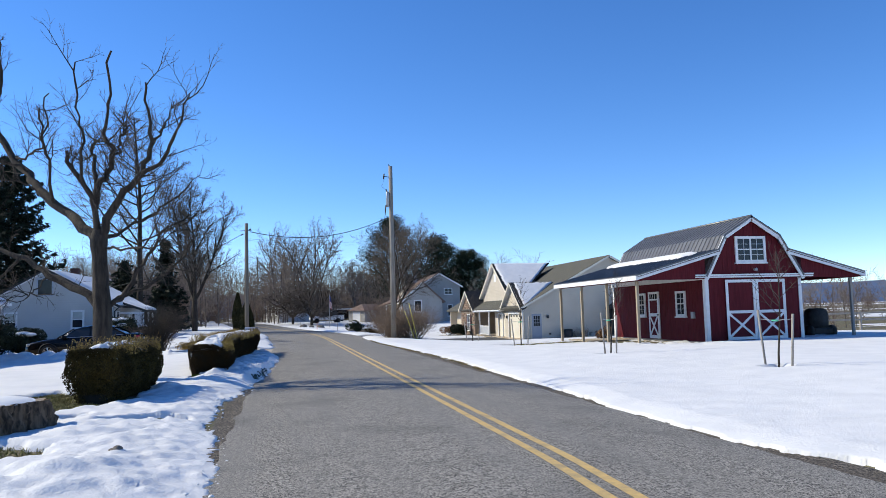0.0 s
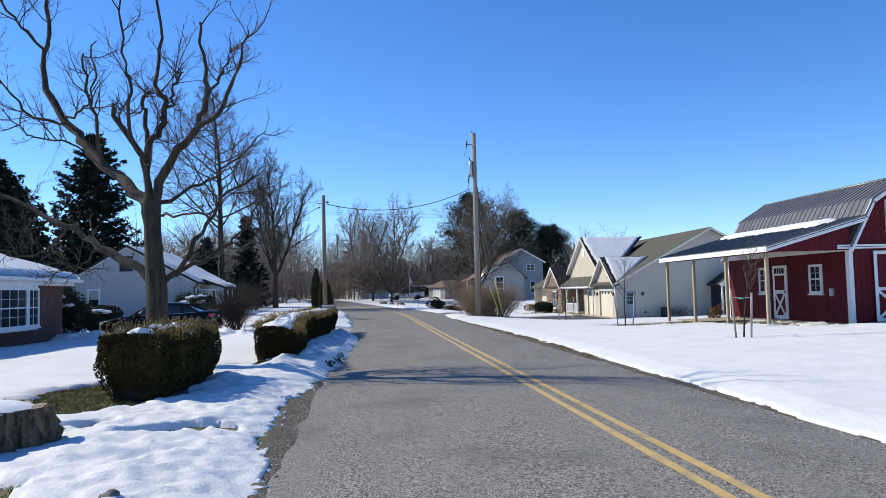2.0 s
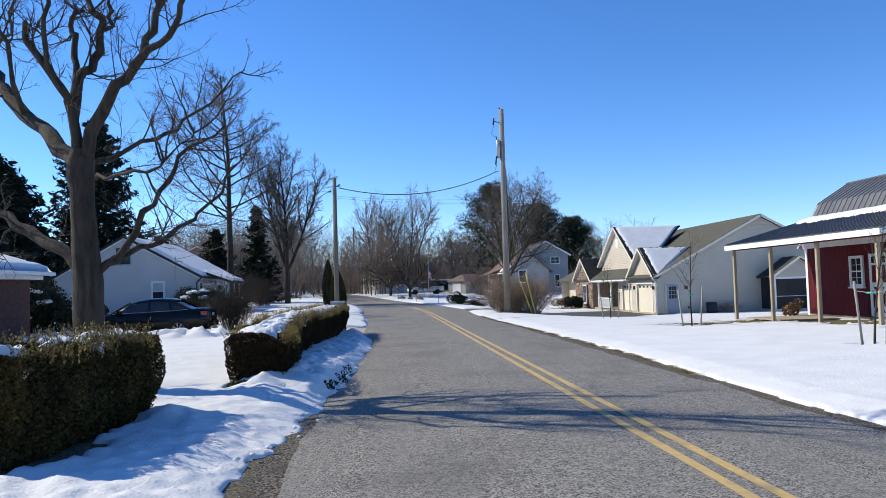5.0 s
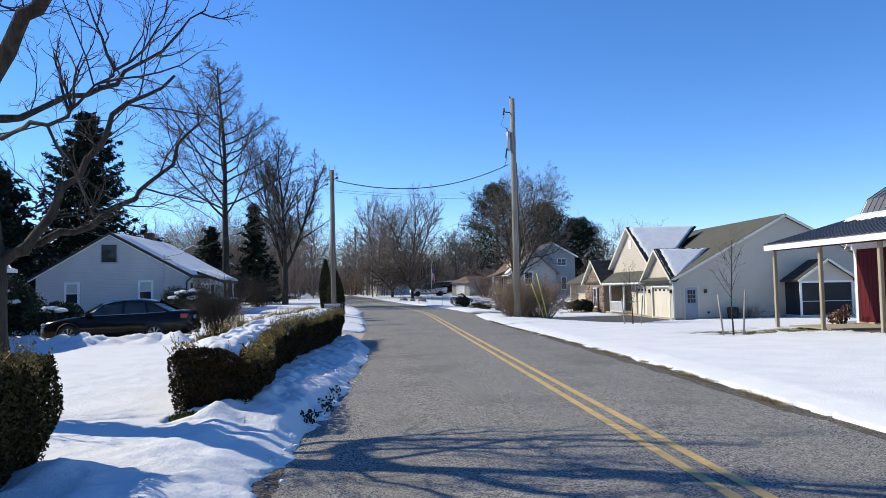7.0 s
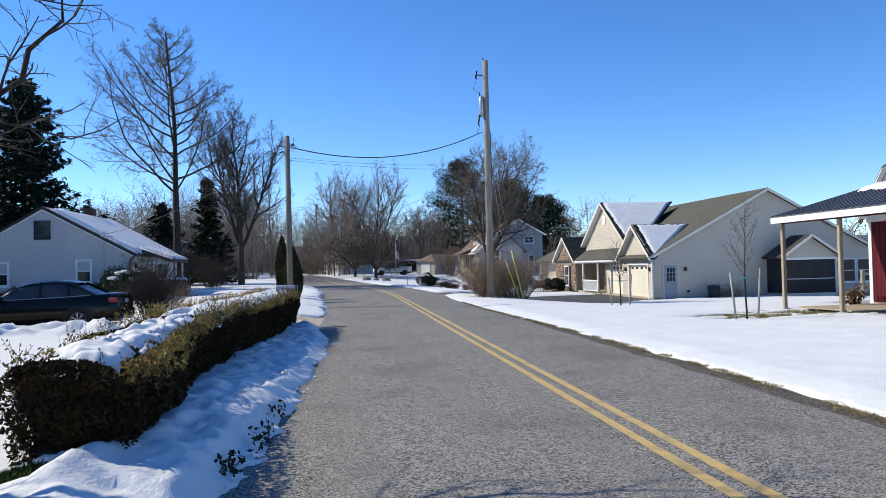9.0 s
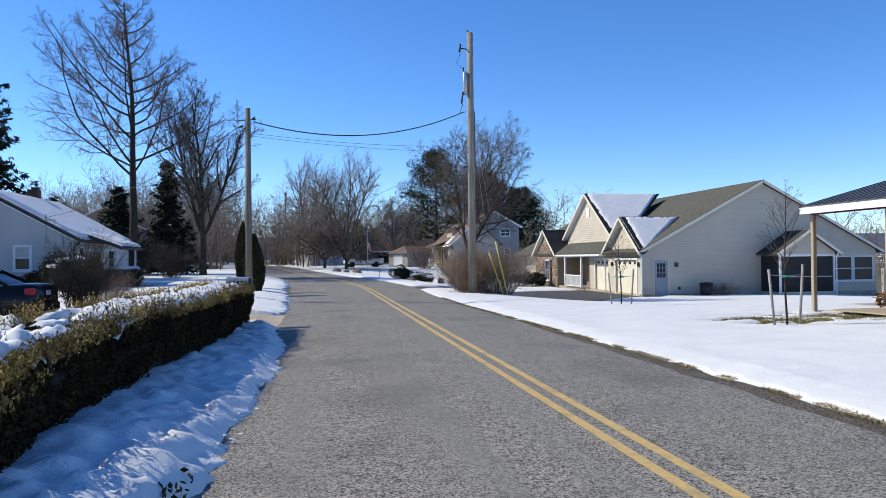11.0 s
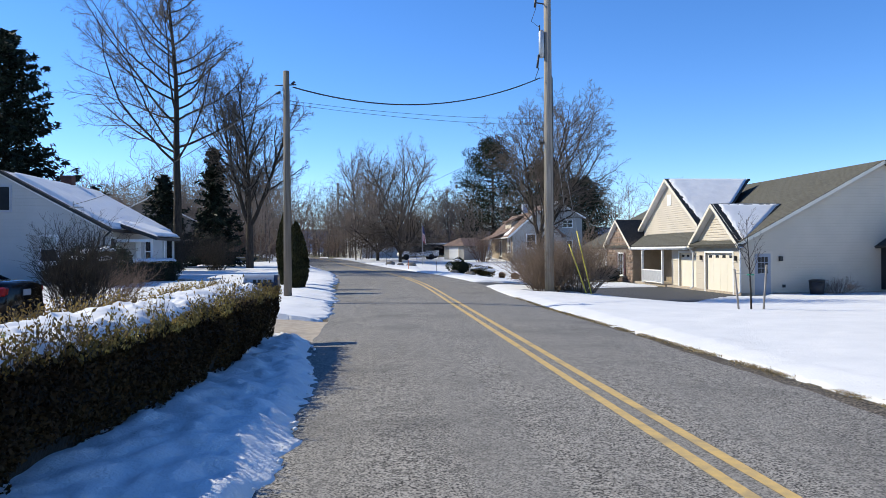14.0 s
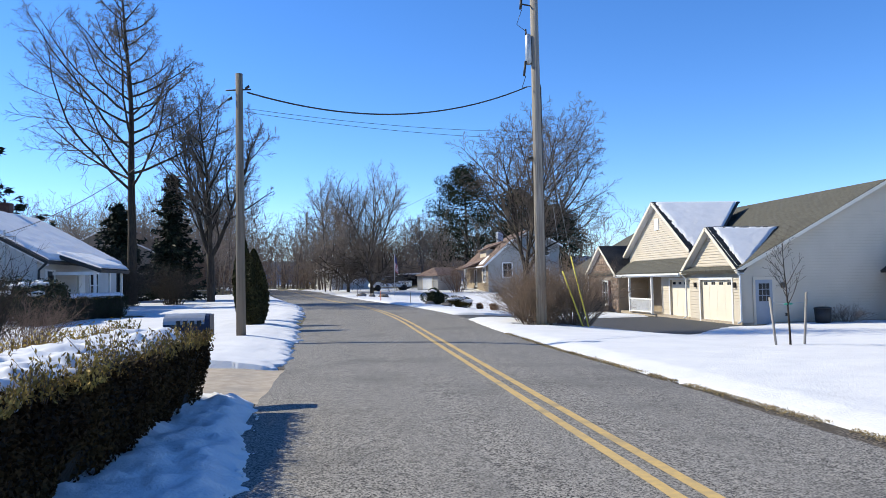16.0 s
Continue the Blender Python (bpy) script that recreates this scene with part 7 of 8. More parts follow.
# ---- young trees between stakes ----
def sapling(loc, height, seed, rz, stakes=0.32, tie=True, lean=0.10):
    s = thing("sapling", loc, rz, "young leafless tree tied between two wooden stakes in the snow", "young tree", "saplings on the lawn")
    rng = np.random.default_rng(seed)
    spec = dict(steps=(7, 5, 3, 2), taper=(0.2, 0.3, 0.4, 0.5), wander=(0.03, 0.08, 0.12, 0.1), lift=(0.05, 0.10, 0.05, 0), kids=(17, 5, 3), first=(0.42, 0.2, 0.2),
                angle=(42, 36, 34), ratio=(0.36, 0.45, 0.5), thin=(0.4, 0.5, 0.6), shape=lambda f: 1.25 - 0.9 * f, min=0.003)
    out = [[] for _ in range(5)]
    sprout(rng, (0, 0, -0.1), (0, 0, 1), height, 0.028, 0, spec, out)
    bars_to_mesh("trunk", out[0], 8, BARK, s)
    tagged(bars_to_mesh("branch_growth", out[1] + out[2] + out[3], 3, TWIG, s), kind="stuff")
    for sg in (-1, 1):
        tubepart("stake", [(sg * stakes * 0.9, 0, -0.15), (sg * (stakes + lean), 0.02, 1.28 + 0.05 * sg)], [0.026, 0.028], GREY_WOOD, s, 8, "weathered round wooden stake")
    if tie:
        tubepart("tie", [(-stakes - lean, 0, 1.12), (0, 0.03, 1.08), (stakes + lean, 0, 1.12)], 0.007, STEEL, s, 5, "thin tie wire")
        tubepart("tie_sleeve", [(-0.09, 0.03, 1.08), (0.09, 0.03, 1.08)], 0.022, GREEN_TIE, s, 6, "green rubber sleeve")
    return s


sapling((11.2, 15.6, 0.13), 2.9, 61, 100, 0.42)
sapling((10.2, 22.6, 0.13), 2.7, 62, 100, 0.33)
sapling((10.0, 31.3, 0.02), 2.9, 63, 5, 0.32)
sapling((10.05, 40.1, -0.2), 2.6, 64, 2, 0.34)

# ---- stump ----
def stump():
    s = thing("tree_stump", (-4.2, 10.95, 0.12), 0, "broad old tree stump with ridged bark and snow on top", "stump")
    n, rings = 120, 12
    rng = np.random.default_rng(3)
    V = []
    for k in range(rings):
        f = k / (rings - 1)
        z = -0.25 + 0.70 * f
        for a in np.linspace(0, 2 * np.pi, n, endpoint=False):
            r = 0.95 * (1 + 0.10 * math.sin(3 * a + 0.5) + 0.06 * math.sin(7 * a)) * (1.14 - 0.16 * f) + 0.045 * math.sin(23 * a + 1.5 * math.sin(4 * f)) + 0.03 * rng.normal()
            V.append((r * math.cos(a), r * math.sin(a), z))
    i = np.arange(n * rings).reshape(rings, n)
    j = np.roll(i, -1, 1)
    Fs = np.stack([i[:-1], j[:-1], j[1:], i[1:]], -1).reshape(-1, 4)
    np_mesh("bark", V, Fs, STUMP_BARK, s, "ridged brown bark")
    bm = bmesh.new()
    top = [bm.verts.new((V[(rings - 1) * n + k][0] * 0.995, V[(rings - 1) * n + k][1] * 0.995, 0.445 + 0.01 * math.sin(k))) for k in range(n)]
    bm.faces.new(top)
    part("cut_face", bm, END_GRAIN, s)
    return s


stump()
A, R = np.meshgrid(np.linspace(0, 2 * np.pi, 49), np.linspace(0, 1, 14))
hx, hy = -4.2 + R * 0.88 * (1 + 0.1 * np.sin(3 * A + 0.5)) * np.cos(A), 10.95 + R * 0.88 * (1 + 0.1 * np.sin(3 * A + 0.5)) * np.sin(A)
hz = 0.575 + 0.06 * (1 - R ** 6) * (1 + 0.4 * field(hx, hy, 0.5, 5)) - 0.02 * R ** 8
i = np.arange(A.size).reshape(A.shape)
tagged(np_mesh("stump_snow", np.stack([hx, hy, hz], -1).reshape(-1, 3), np.stack([i[:-1, :-1], i[:-1, 1:], i[1:, 1:], i[1:, :-1]], -1).reshape(-1, 4), ROOF_SNOW, smooth=True), "round cap of white snow on the stump", "snow")

# ---- mailbox ----
m = thing("mailbox", (-1.48, 35.0, -0.12), 0, "dark blue mailbox with grey top at the hedge end", "mailbox")
prof = [(-0.17, 0.98), (0.17, 0.98)] + [(0.17 * math.cos(a), 1.13 + 0.15 * math.sin(a)) for a in np.linspace(0, math.pi, 11)]
to3 = lambda u, v, w: Vector((w, u, v))
settle(prismpart("box", prof, lambda u, v, w: Vector((-0.28 + w, u, v)), 0.56, NAVY, m))
bm = bmesh.new()
arc = [(0.178 * math.cos(a), 1.13 + 0.158 * math.sin(a)) for a in np.linspace(0.15, math.pi - 0.15, 11)]
arc += [(0.17 * math.cos(a), 1.13 + 0.15 * math.sin(a)) for a in np.linspace(math.pi - 0.15, 0.15, 11)]
prism(bm, arc, lambda u, v, w: Vector((-0.275 + w, u, v)), 0.50)
part("lid_top", bm, STEEL, m, "grey weathered top")
bm = bmesh.new()
box(bm, 0.28, 0.295, -0.16, 0.16, 0.99, 1.27, 0.005)
part("door", bm, NAVY, m)
for k in range(4):
    boxpart("number_bar", (-0.12 + 0.085 * k, -0.065 + 0.085 * k, -0.181, -0.172, 1.13, 1.20), BLACK, m, 0.0)
boxpart("post", (-0.03, 0.03, -0.03, 0.03, -0.2, 0.98), BLACK, m, 0.008)
tubepart("brace", [(0.02, 0.0, 0.35), (0.2, 0.0, 0.97)], 0.012, BLACK, m, 6)

# ---- the black saloon ----
def saloon(loc, rz):
    """A four-door saloon, nose to local -x."""
    car = thing("car", loc, rz, "black four-door saloon car parked on the snowy driveway", "car")
    L = 4.92
    st = [  # along, floor, belt, half width at sill, half width at belt
        (-2.46, 0.34, 0.58, 0.55, 0.52), (-2.40, 0.24, 0.68, 0.72, 0.70), (-2.2, 0.20, 0.76, 0.84, 0.80), (-1.7, 0.19, 0.86, 0.91, 0.86), (-1.1, 0.19, 0.93, 0.92, 0.90),
        (-0.5, 0.19, 0.965, 0.92, 0.905), (0.3, 0.19, 0.985, 0.92, 0.905), (1.1, 0.19, 1.01, 0.92, 0.90), (1.7, 0.20, 1.045, 0.91, 0.87), (2.1, 0.24, 1.055, 0.88, 0.83), (2.36, 0.30, 1.03, 0.82, 0.76), (2.45, 0.40, 0.95, 0.76, 0.70)]
    bm = bmesh.new()
    rings = []
    for x, z0, z1, ws, wb in st:
        p = [(-ws * 0.86, z0), (-ws, z0 + 0.10), (-ws * 1.005, z0 + (z1 - z0) * 0.55), (-wb, z1 - 0.06), (-wb * 0.93, z1), (-wb * 0.5, z1 + 0.025), (0, z1 + 0.035)]
        p = p + [(-a, b) for a, b in p[-2::-1]]
        rings.append([bm.verts.new((x, a, b)) for a, b in p])
    for a, b in zip(rings, rings[1:]):
        for k in range(len(a)):
            bm.faces.new((a[k], a[(k + 1) % len(a)], b[(k + 1) % len(b)], b[k]))
    bm.faces.new(rings[0])
    bm.faces.new(rings[-1][::-1])
    bmesh.ops.recalc_face_normals(bm, faces=bm.faces)
    part("body", bm, BLACK_PAINT, car, "glossy black painted body", True)
    # glasshouse and roof
    gl = [(-1.05, 0.92, 0.93, 0.80), (-0.35, 0.96, 1.35, 0.66), (0.1, 0.97, 1.44, 0.62), (0.6, 0.98, 1.465, 0.61), (1.05, 1.0, 1.42, 0.62), (1.75, 1.03, 1.06, 0.74)]
    bm = bmesh.new()
    rings = []
    for x, zb, zt, wt_ in gl:
        wb = 0.84 if x < 1.5 else 0.78
        p = [(-wb, zb - 0.02), (-(wb + wt_) / 2, (zb + zt) / 2 + 0.02), (-wt_, zt - 0.02), (-wt_ * 0.6, zt), (wt_ * 0.6, zt), (wt_, zt - 0.02), ((wb + wt_) / 2, (zb + zt) / 2 + 0.02), (wb, zb - 0.02)]
        rings.append([bm.verts.new((x, a, b)) for a, b in p])
    for a, b in zip(rings, rings[1:]):
        for k in range(len(a) - 1):
            bm.faces.new((a[k], a[k + 1], b[k + 1], b[k]))
    bm.faces.new(rings[0])
    bm.faces.new(rings[-1][::-1])
    bmesh.ops.recalc_face_normals(bm, faces=bm.faces)
    part("glasshouse", bm, CAR_GLASS, car, "dark tinted windows", True)
    bm = bmesh.new()
    rows = []
    for x, zt, wt_ in ((-0.42, 1.325, 0.66), (-0.1, 1.42, 0.645), (0.3, 1.468, 0.63), (0.7, 1.478, 0.625), (1.05, 1.44, 0.63), (1.2, 1.385, 0.64)):
        rows.append([bm.verts.new((x, w * wt_, zt + dz)) for w, dz in ((-1.03, -0.035), (-0.9, 0.002), (-0.45, 0.018), (0, 0.022), (0.45, 0.018), (0.9, 0.002), (1.03, -0.035))])
    for a, b in zip(rows, rows[1:]):
        for k in range(6):
            bm.faces.new((a[k], a[k + 1], b[k + 1], b[k]))
    part("roof", bm, BLACK_PAINT, car, "", True)
    for sg in (-1, 1):
        for pts in ([(-1.08, 0.85, 0.93), (-0.4, 0.68, 1.345)], [(0.30, 0.86, 0.98), (0.28, 0.655, 1.44)], [(1.12, 0.845, 1.0), (0.98, 0.66, 1.41)], [(1.78, 0.79, 1.045), (1.1, 0.645, 1.40)]):
            bm = bmesh.new()
            tube(bm, [(x, sg * y, z) for x, y, z in pts], 0.034, 6)
            part("pillar", bm, BLACK_PAINT, car)
        bm = bmesh.new()
        tube(bm, [(x, sg * y, z) for x, y, z in ((-1.0, 0.862, 0.945), (0.3, 0.872, 0.985), (1.15, 0.862, 1.012), (1.7, 0.81, 1.045))], 0.014, 5)
        part("window_trim", bm, ALLOY, car)
        for x in (0.02, 1.0):
            boxpart("door_handle", (x, x + 0.18, sg * 0.905 - 0.015, sg * 0.905 + 0.02 * sg, 0.82, 0.85), BLACK_PAINT, car, 0.006)
        boxpart("mirror", (-0.86, -0.66, min(sg * 0.88, sg * 1.05), max(sg * 0.88, sg * 1.05), 0.93, 1.06), BLACK_PAINT, car, 0.03)
        boxpart("tail_light", (2.17, 2.435, min(sg * 0.50, sg * 0.842), max(sg * 0.50, sg * 0.842), 0.80, 0.97), TAIL, car, 0.03, "red tail lamp")
        boxpart("head_light", (-2.36, -1.98, min(sg * 0.50, sg * 0.80), max(sg * 0.50, sg * 0.80), 0.60, 0.73), ALLOY, car, 0.03)
        for x in (-1.42, 1.38):
            w = 0.84 * sg
            bm = bmesh.new()
            tor = [bm.verts.new((0, 0, 0)) for _ in range(0)]
            prof_t = [(0.225, -0.10), (0.31, -0.105), (0.335, -0.07), (0.335, 0.07), (0.31, 0.105), (0.225, 0.10)]
            n = 28
            rg = [[bm.verts.new((x + r * math.cos(2 * math.pi * k / n), w + y, 0.335 + r * math.sin(2 * math.pi * k / n))) for r, y in prof_t] for k in range(n)]
            for k in range(n):
                a, b = rg[k], rg[(k + 1) % n]
                for q in range(len(prof_t)):
                    bm.faces.new((a[q], a[(q + 1) % len(prof_t)], b[(q + 1) % len(prof_t)], b[q]))
            bmesh.ops.recalc_face_normals(bm, faces=bm.faces)
            tyre = part("wheel", bm, RUBBER, car, "black tyre", True)
            bm = bmesh.new()
            yo = w + 0.085 * sg
            tube(bm, [(x, w - 0.05 * sg, 0.335), (x, w + 0.02 * sg, 0.335)], 0.222, 24)
            for k in range(7):
                a = 2 * math.pi * k / 7
                for e in (-0.12, 0.12):
                    tube(bm, [(x + 0.05 * math.cos(a), yo, 0.335 + 0.05 * math.sin(a)), (x + 0.218 * math.cos(a + e), yo - 0.01 * sg, 0.335 + 0.218 * math.sin(a + e))], 0.014, 5)
            ringp = [(x + 0.222 * math.cos(2 * math.pi * k / 24), yo - 0.01 * sg, 0.335 + 0.222 * math.sin(2 * math.pi * k / 24)) for k in range(25)]
            tube(bm, ringp, 0.012, 5, False)
            part("rim", bm, ALLOY, tyre, "silver spoked rim")
            bm = bmesh.new()
            arch = [(x + 0.39 * math.cos(t), 0.925 * sg, 0.335 + 0.39 * math.sin(t)) for t in np.linspace(-0.15, math.pi + 0.15, 16)]
            tube(bm, arch, 0.022, 5)
            part("wheel_arch", bm, BLACK, car)
    boxpart("rear_bumper", (2.28, 2.52, -0.74, 0.74, 0.34, 0.60), BLACK_PAINT, car, 0.05)
    boxpart("number_plate", (2.455, 2.475, -0.16, 0.16, 0.78, 0.90), GREY_PAINT, car, 0.004, "white plate")
    for sg in (-1, 1):
        tubepart("exhaust", [(2.3, sg * 0.55, 0.30), (2.5, sg * 0.55, 0.30)], 0.04, ALLOY, car, 8)
    return car


saloon((-8.9, 37.5, -0.05), 0)


# ---- the grey house round the bend ----
def grey_house():
    h = building("house", (20, 115, -0.4), "grey house with brown shingle roof behind bare trees", "house")
    ZB = -0.7
    # low block beside the road
    X0, X1, Y0, Y1, ZE, XR, ZR = 16.8, 22.6, 108.0, 124.0, 3.5, 19.7, 6.1
    s = facing("-y", Y0)
    gable = [(X0, ZB), (X1, ZB), (X1, ZE), (XR, ZR), (X0, ZE)]
    bm = bmesh.new()
    prism(bm, gable, lambda u, v, w: s(u, v, -0.15 + w), 0.15)
    settle(part("gable_wall", bm, GREY_SIDING, h))
    # Warm sunlit tone put into this wall; the gable carries the shaded grey.
    tpart("street_wall", facing("-x", X0), Y0 + 0.15, Y1, ZB, ZE, -0.15, 0, TAN_WALL, h)
    tpart("back_wall", facing("+x", X1), Y0 + 0.15, Y1, ZB, ZE, -0.15, 0, GREY_SIDING, h)
    c = ((X0 - 0.5, Y0 - 0.35, ZE - 0.35), (X0 - 0.5, Y1, ZE - 0.35), (XR, Y1, ZR + 0.12), (XR, Y0 - 0.35, ZR + 0.12))
    roofpart("roof_plane", *c, 0.15, BROWN_SHINGLE, h)
    shingles(h, *c, BROWN_SHINGLE, 0.30, 1.2, 4)
    roofpart("roof_plane", (X1 + 0.5, Y0 - 0.35, ZE - 0.35), (X1 + 0.5, Y1, ZE - 0.35), (XR, Y1, ZR + 0.12), (XR, Y0 - 0.35, ZR + 0.12), 0.15, BROWN_SHINGLE, h)
    bm = bmesh.new()
    bar(bm, facing("-y", Y0 - 0.34), (X0 - 0.5, ZE - 0.42), (XR, ZR), 0.22, 0, 0.03)
    settle(part("rake_board", bm, WHITE, h))
    tpart("gutter", facing("-x", X0 - 0.5), Y0 - 0.3, Y1, ZE - 0.5, ZE - 0.36, 0, 0.1, WHITE, h)
    window(h, s, 18.4, 19.6, 1.75, 3.5, 2, 1, frame_w=0.12)
    w = facing("-x", X0)
    window(h, w, 109.3, 110.1, 1.3, 3.0, 1, 2, frame_w=0.1)
    window(h, w, 110.2, 111.0, 1.3, 3.0, 1, 2, frame_w=0.1)
    window(h, w, 115.0, 116.4, 0.8, 2.9, 1, 2, frame_w=0.1)
    tpart("porch_post", facing("-x", X0 - 1.6), 113.4, 113.6, ZB, 3.0, 0, 0.2, WHITE, h)
    roofpart("porch_roof", (X0 - 2.0, 112.6, 3.0), (X0 - 2.0, 121, 3.0), (X0 + 0.5, 121, 4.0), (X0 + 0.5, 112.6, 4.0), 0.12, BROWN_SHINGLE, h)
    # dormer
    tpart("dormer_wall", facing("-x", 17.6), 113.0, 117.0, 4.0, 5.2, -1.2, 0, CREAM, h)
    roofpart("dormer_roof", (17.2, 112.7, 5.2), (17.2, 117.3, 5.2), (20.0, 117.3, 6.2), (20.0, 112.7, 6.2), 0.12, BROWN_SHINGLE, h)
    tpart("chimney", facing("-y", 118), 20.0, 20.7, 5.6, 7.6, -0.4, 0.4, GREY_PAINT, h)
    # tall block behind
    A0, A1, B0, B1, AE, AX, AR = 19.9, 26.3, 112.2, 124.0, 5.7, 23.1, 7.5
    s2 = facing("-y", B0)
    tall = [(A0, ZB), (A1, ZB), (A1, AE), (AX, AR), (A0, AE)]
    bm = bmesh.new()
    prism(bm, tall, lambda u, v, w_: s2(u, v, -0.15 + w_), 0.15)
    courses(bm, tall, s2, 0.25, 0.03)
    settle(part("tall_gable_wall", bm, GREY_SIDING, h))
    tpart("tall_side_wall", facing("+x", A1), B0 + 0.15, B1, ZB, AE, -0.15, 0, GREY_SIDING, h)
    tpart("tall_side_wall", facing("-x", A0), B0 + 0.15, B1, ZB, AE, -0.15, 0, GREY_SIDING, h)
    sl = (AR - AE) / (A1 - AX)
    for x in (A0 - 0.4, A1 + 0.4):
        roofpart("roof_plane", (x, B0 - 0.3, AE - 0.3 * sl), (x, B1, AE - 0.3 * sl), (AX, B1, AR + 0.12), (AX, B0 - 0.3, AR + 0.12), 0.15, BROWN_SHINGLE, h)
        bm = bmesh.new()
        bar(bm, facing("-y", B0 - 0.29), (x, AE - 0.3 * sl - 0.1), (AX, AR), 0.2, 0, 0.03)
        settle(part("rake_board", bm, WHITE, h))
    window(h, s2, 23.8, 25.1, 4.3, 5.3, 1, 1, sashes=2, frame_w=0.1)
    window(h, s2, 24.3, 25.1, 1.0, 2.8, 1, 2, frame_w=0.1)
    return h


grey_house()
snow_sheet("roof_snow", ((16.5, 109.6, 3.38), (16.5, 112.4, 3.38), (18.6, 113.0, 4.98), (18.3, 111.6, 4.75)), "patch of white snow on the brown roof", 18, 0.1, 0.4, 30, 30, (0.4, 1, 0.6, 1))


def small_garage(loc, rz):
    g = thing("garage", loc, rz, "small grey garage with a white door and brown roof", "garage")
    boxpart("wall", (-2.6, 2.6, -2.4, 2.4, -0.3, 2.15), GREY_SIDING, g, 0.0)
    boxpart("garage_door", (-2.64, -2.6, -1.1, 1.1, 0.0, 1.85), WHITE, g, 0.0, "white panelled garage door")
    for k in range(3):
        boxpart("door_panel", (-2.66, -2.64, -1.0, 1.0, 0.1 + 0.58 * k, 0.58 + 0.58 * k), WHITE, g, 0.0)
    boxpart("door_casing", (-2.65, -2.6, 1.1, 1.25, 0, 2.0), CREAM, g, 0.0)
    boxpart("door_casing", (-2.65, -2.6, -1.25, -1.1, 0, 2.0), CREAM, g, 0.0)
    bm = bmesh.new()
    e = [(-3.0, -2.8), (3.0, -2.8), (3.0, 2.8), (-3.0, 2.8)]
    ev = [bm.verts.new((x, y, 2.12)) for x, y in e]
    r = [bm.verts.new((-1.0, 0, 3.45)), bm.verts.new((3.0, 0, 3.45))]
    for q in ((ev[0], ev[1], r[1], r[0]), (ev[1], ev[2], r[1]), (ev[2], ev[3], r[0], r[1]), (ev[3], ev[0], r[0]), tuple(ev[::-1])):
        bm.faces.new(q)
    bmesh.ops.recalc_face_normals(bm, faces=bm.faces)
    part("roof", bm, BROWN_SHINGLE, g)
    return g


small_garage(on_ground(12.3, 117, 0.15), 38).scale = (0.74, 0.74, 0.78)


def plain_house(loc, rz, w, d, eave, ridge, wall, roof, label, openings):
    h = thing("house", loc, rz, label, "house")
    out = [(-w / 2, -0.6), (w / 2, -0.6), (w / 2, eave), (0, ridge), (-w / 2, eave)]
    prismpart("wall", out, lambda u, v, q: Vector((u, -d / 2 + q, v)), d, wall, h)
    sl = (ridge - eave) / (w / 2)
    for sg in (-1, 1):
        bm = bmesh.new()
        slab(bm, (sg * (w / 2 + 0.4), -d / 2 - 0.3, eave - 0.4 * sl + 0.1), (sg * (w / 2 + 0.4), d / 2 + 0.3, eave - 0.4 * sl + 0.1), (0, d / 2 + 0.3, ridge + 0.1), (0, -d / 2 - 0.3, ridge + 0.1), 0.12)
        part("roof_plane", bm, roof, h)
    for axis, at, u, v, ww, hh in openings:
        window(h, facing(axis, at), u - ww / 2, u + ww / 2, v, v + hh, 1, 2, frame_w=0.1)
    return h


plain_house(on_ground(0.6, 133, 0.4), 18, 5.5, 7.5, 2.5, 4.3, PALE, GREY_SIDING, "small white house behind trees at the bend",
            (("-x", -3.0, -3.0, 0.8, 1.0, 1.3), ("-x", -3.0, 0.0, 0.8, 1.0, 1.3), ("-x", -3.0, 3.0, 0.2, 1.0, 2.0), ("-y", -3.75, 0.0, 0.8, 1.2, 1.3)))
plain_house(on_ground(-23.5, 108), 8, 8.5, 9.0, 4.4, 6.6, mat("dull_siding", (0.20, 0.17, 0.14), (0.26, 0.22, 0.18), 1.0, 0.8), ROOF_SNOW, "brown house with a snowy roof behind the cedars",
            (("-y", -4.5, 1.0, 3.3, 1.1, 1.2), ("-y", -4.5, -2.5, 3.3, 1.1, 1.2)))


# ---- vehicles by the far drive ----
def pickup(loc, rz):
    t = thing("pickup_truck", loc, rz, "white pickup truck parked on the far drive", "truck")
    boxpart("body", (-2.6, 2.6, -0.9, 0.9, 0.45, 0.95), WHITE, t, 0.12)
    boxpart("bonnet", (-2.5, -1.2, -0.85, 0.85, 0.95, 1.12), WHITE, t, 0.08)
    bm = bmesh.new()
    prism(bm, [(-1.25, 1.0), (0.9, 1.0), (0.7, 1.72), (-0.6, 1.72)], lambda u, v, w: Vector((u, -0.8 + w, v)), 1.6)
    part("cab", bm, CAR_GLASS, t)
    boxpart("cab_roof", (-0.62, 0.72, -0.8, 0.8, 1.68, 1.78), WHITE, t, 0.04)
    boxpart("bed_side", (0.9, 2.6, -0.9, -0.82, 0.95, 1.2), WHITE, t, 0.02)
    boxpart("bed_side", (0.9, 2.6, 0.82, 0.9, 0.95, 1.2), WHITE, t, 0.02)
    boxpart("tailgate", (2.54, 2.6, -0.82, 0.82, 0.95, 1.2), WHITE, t, 0.02)
    for x in (-1.7, 1.6):
        for y in (-0.82, 0.82):
            tubepart("wheel", [(x, y - 0.11, 0.38), (x, y + 0.11, 0.38)], 0.38, RUBBER, t, 20, "black tyre")
    return t


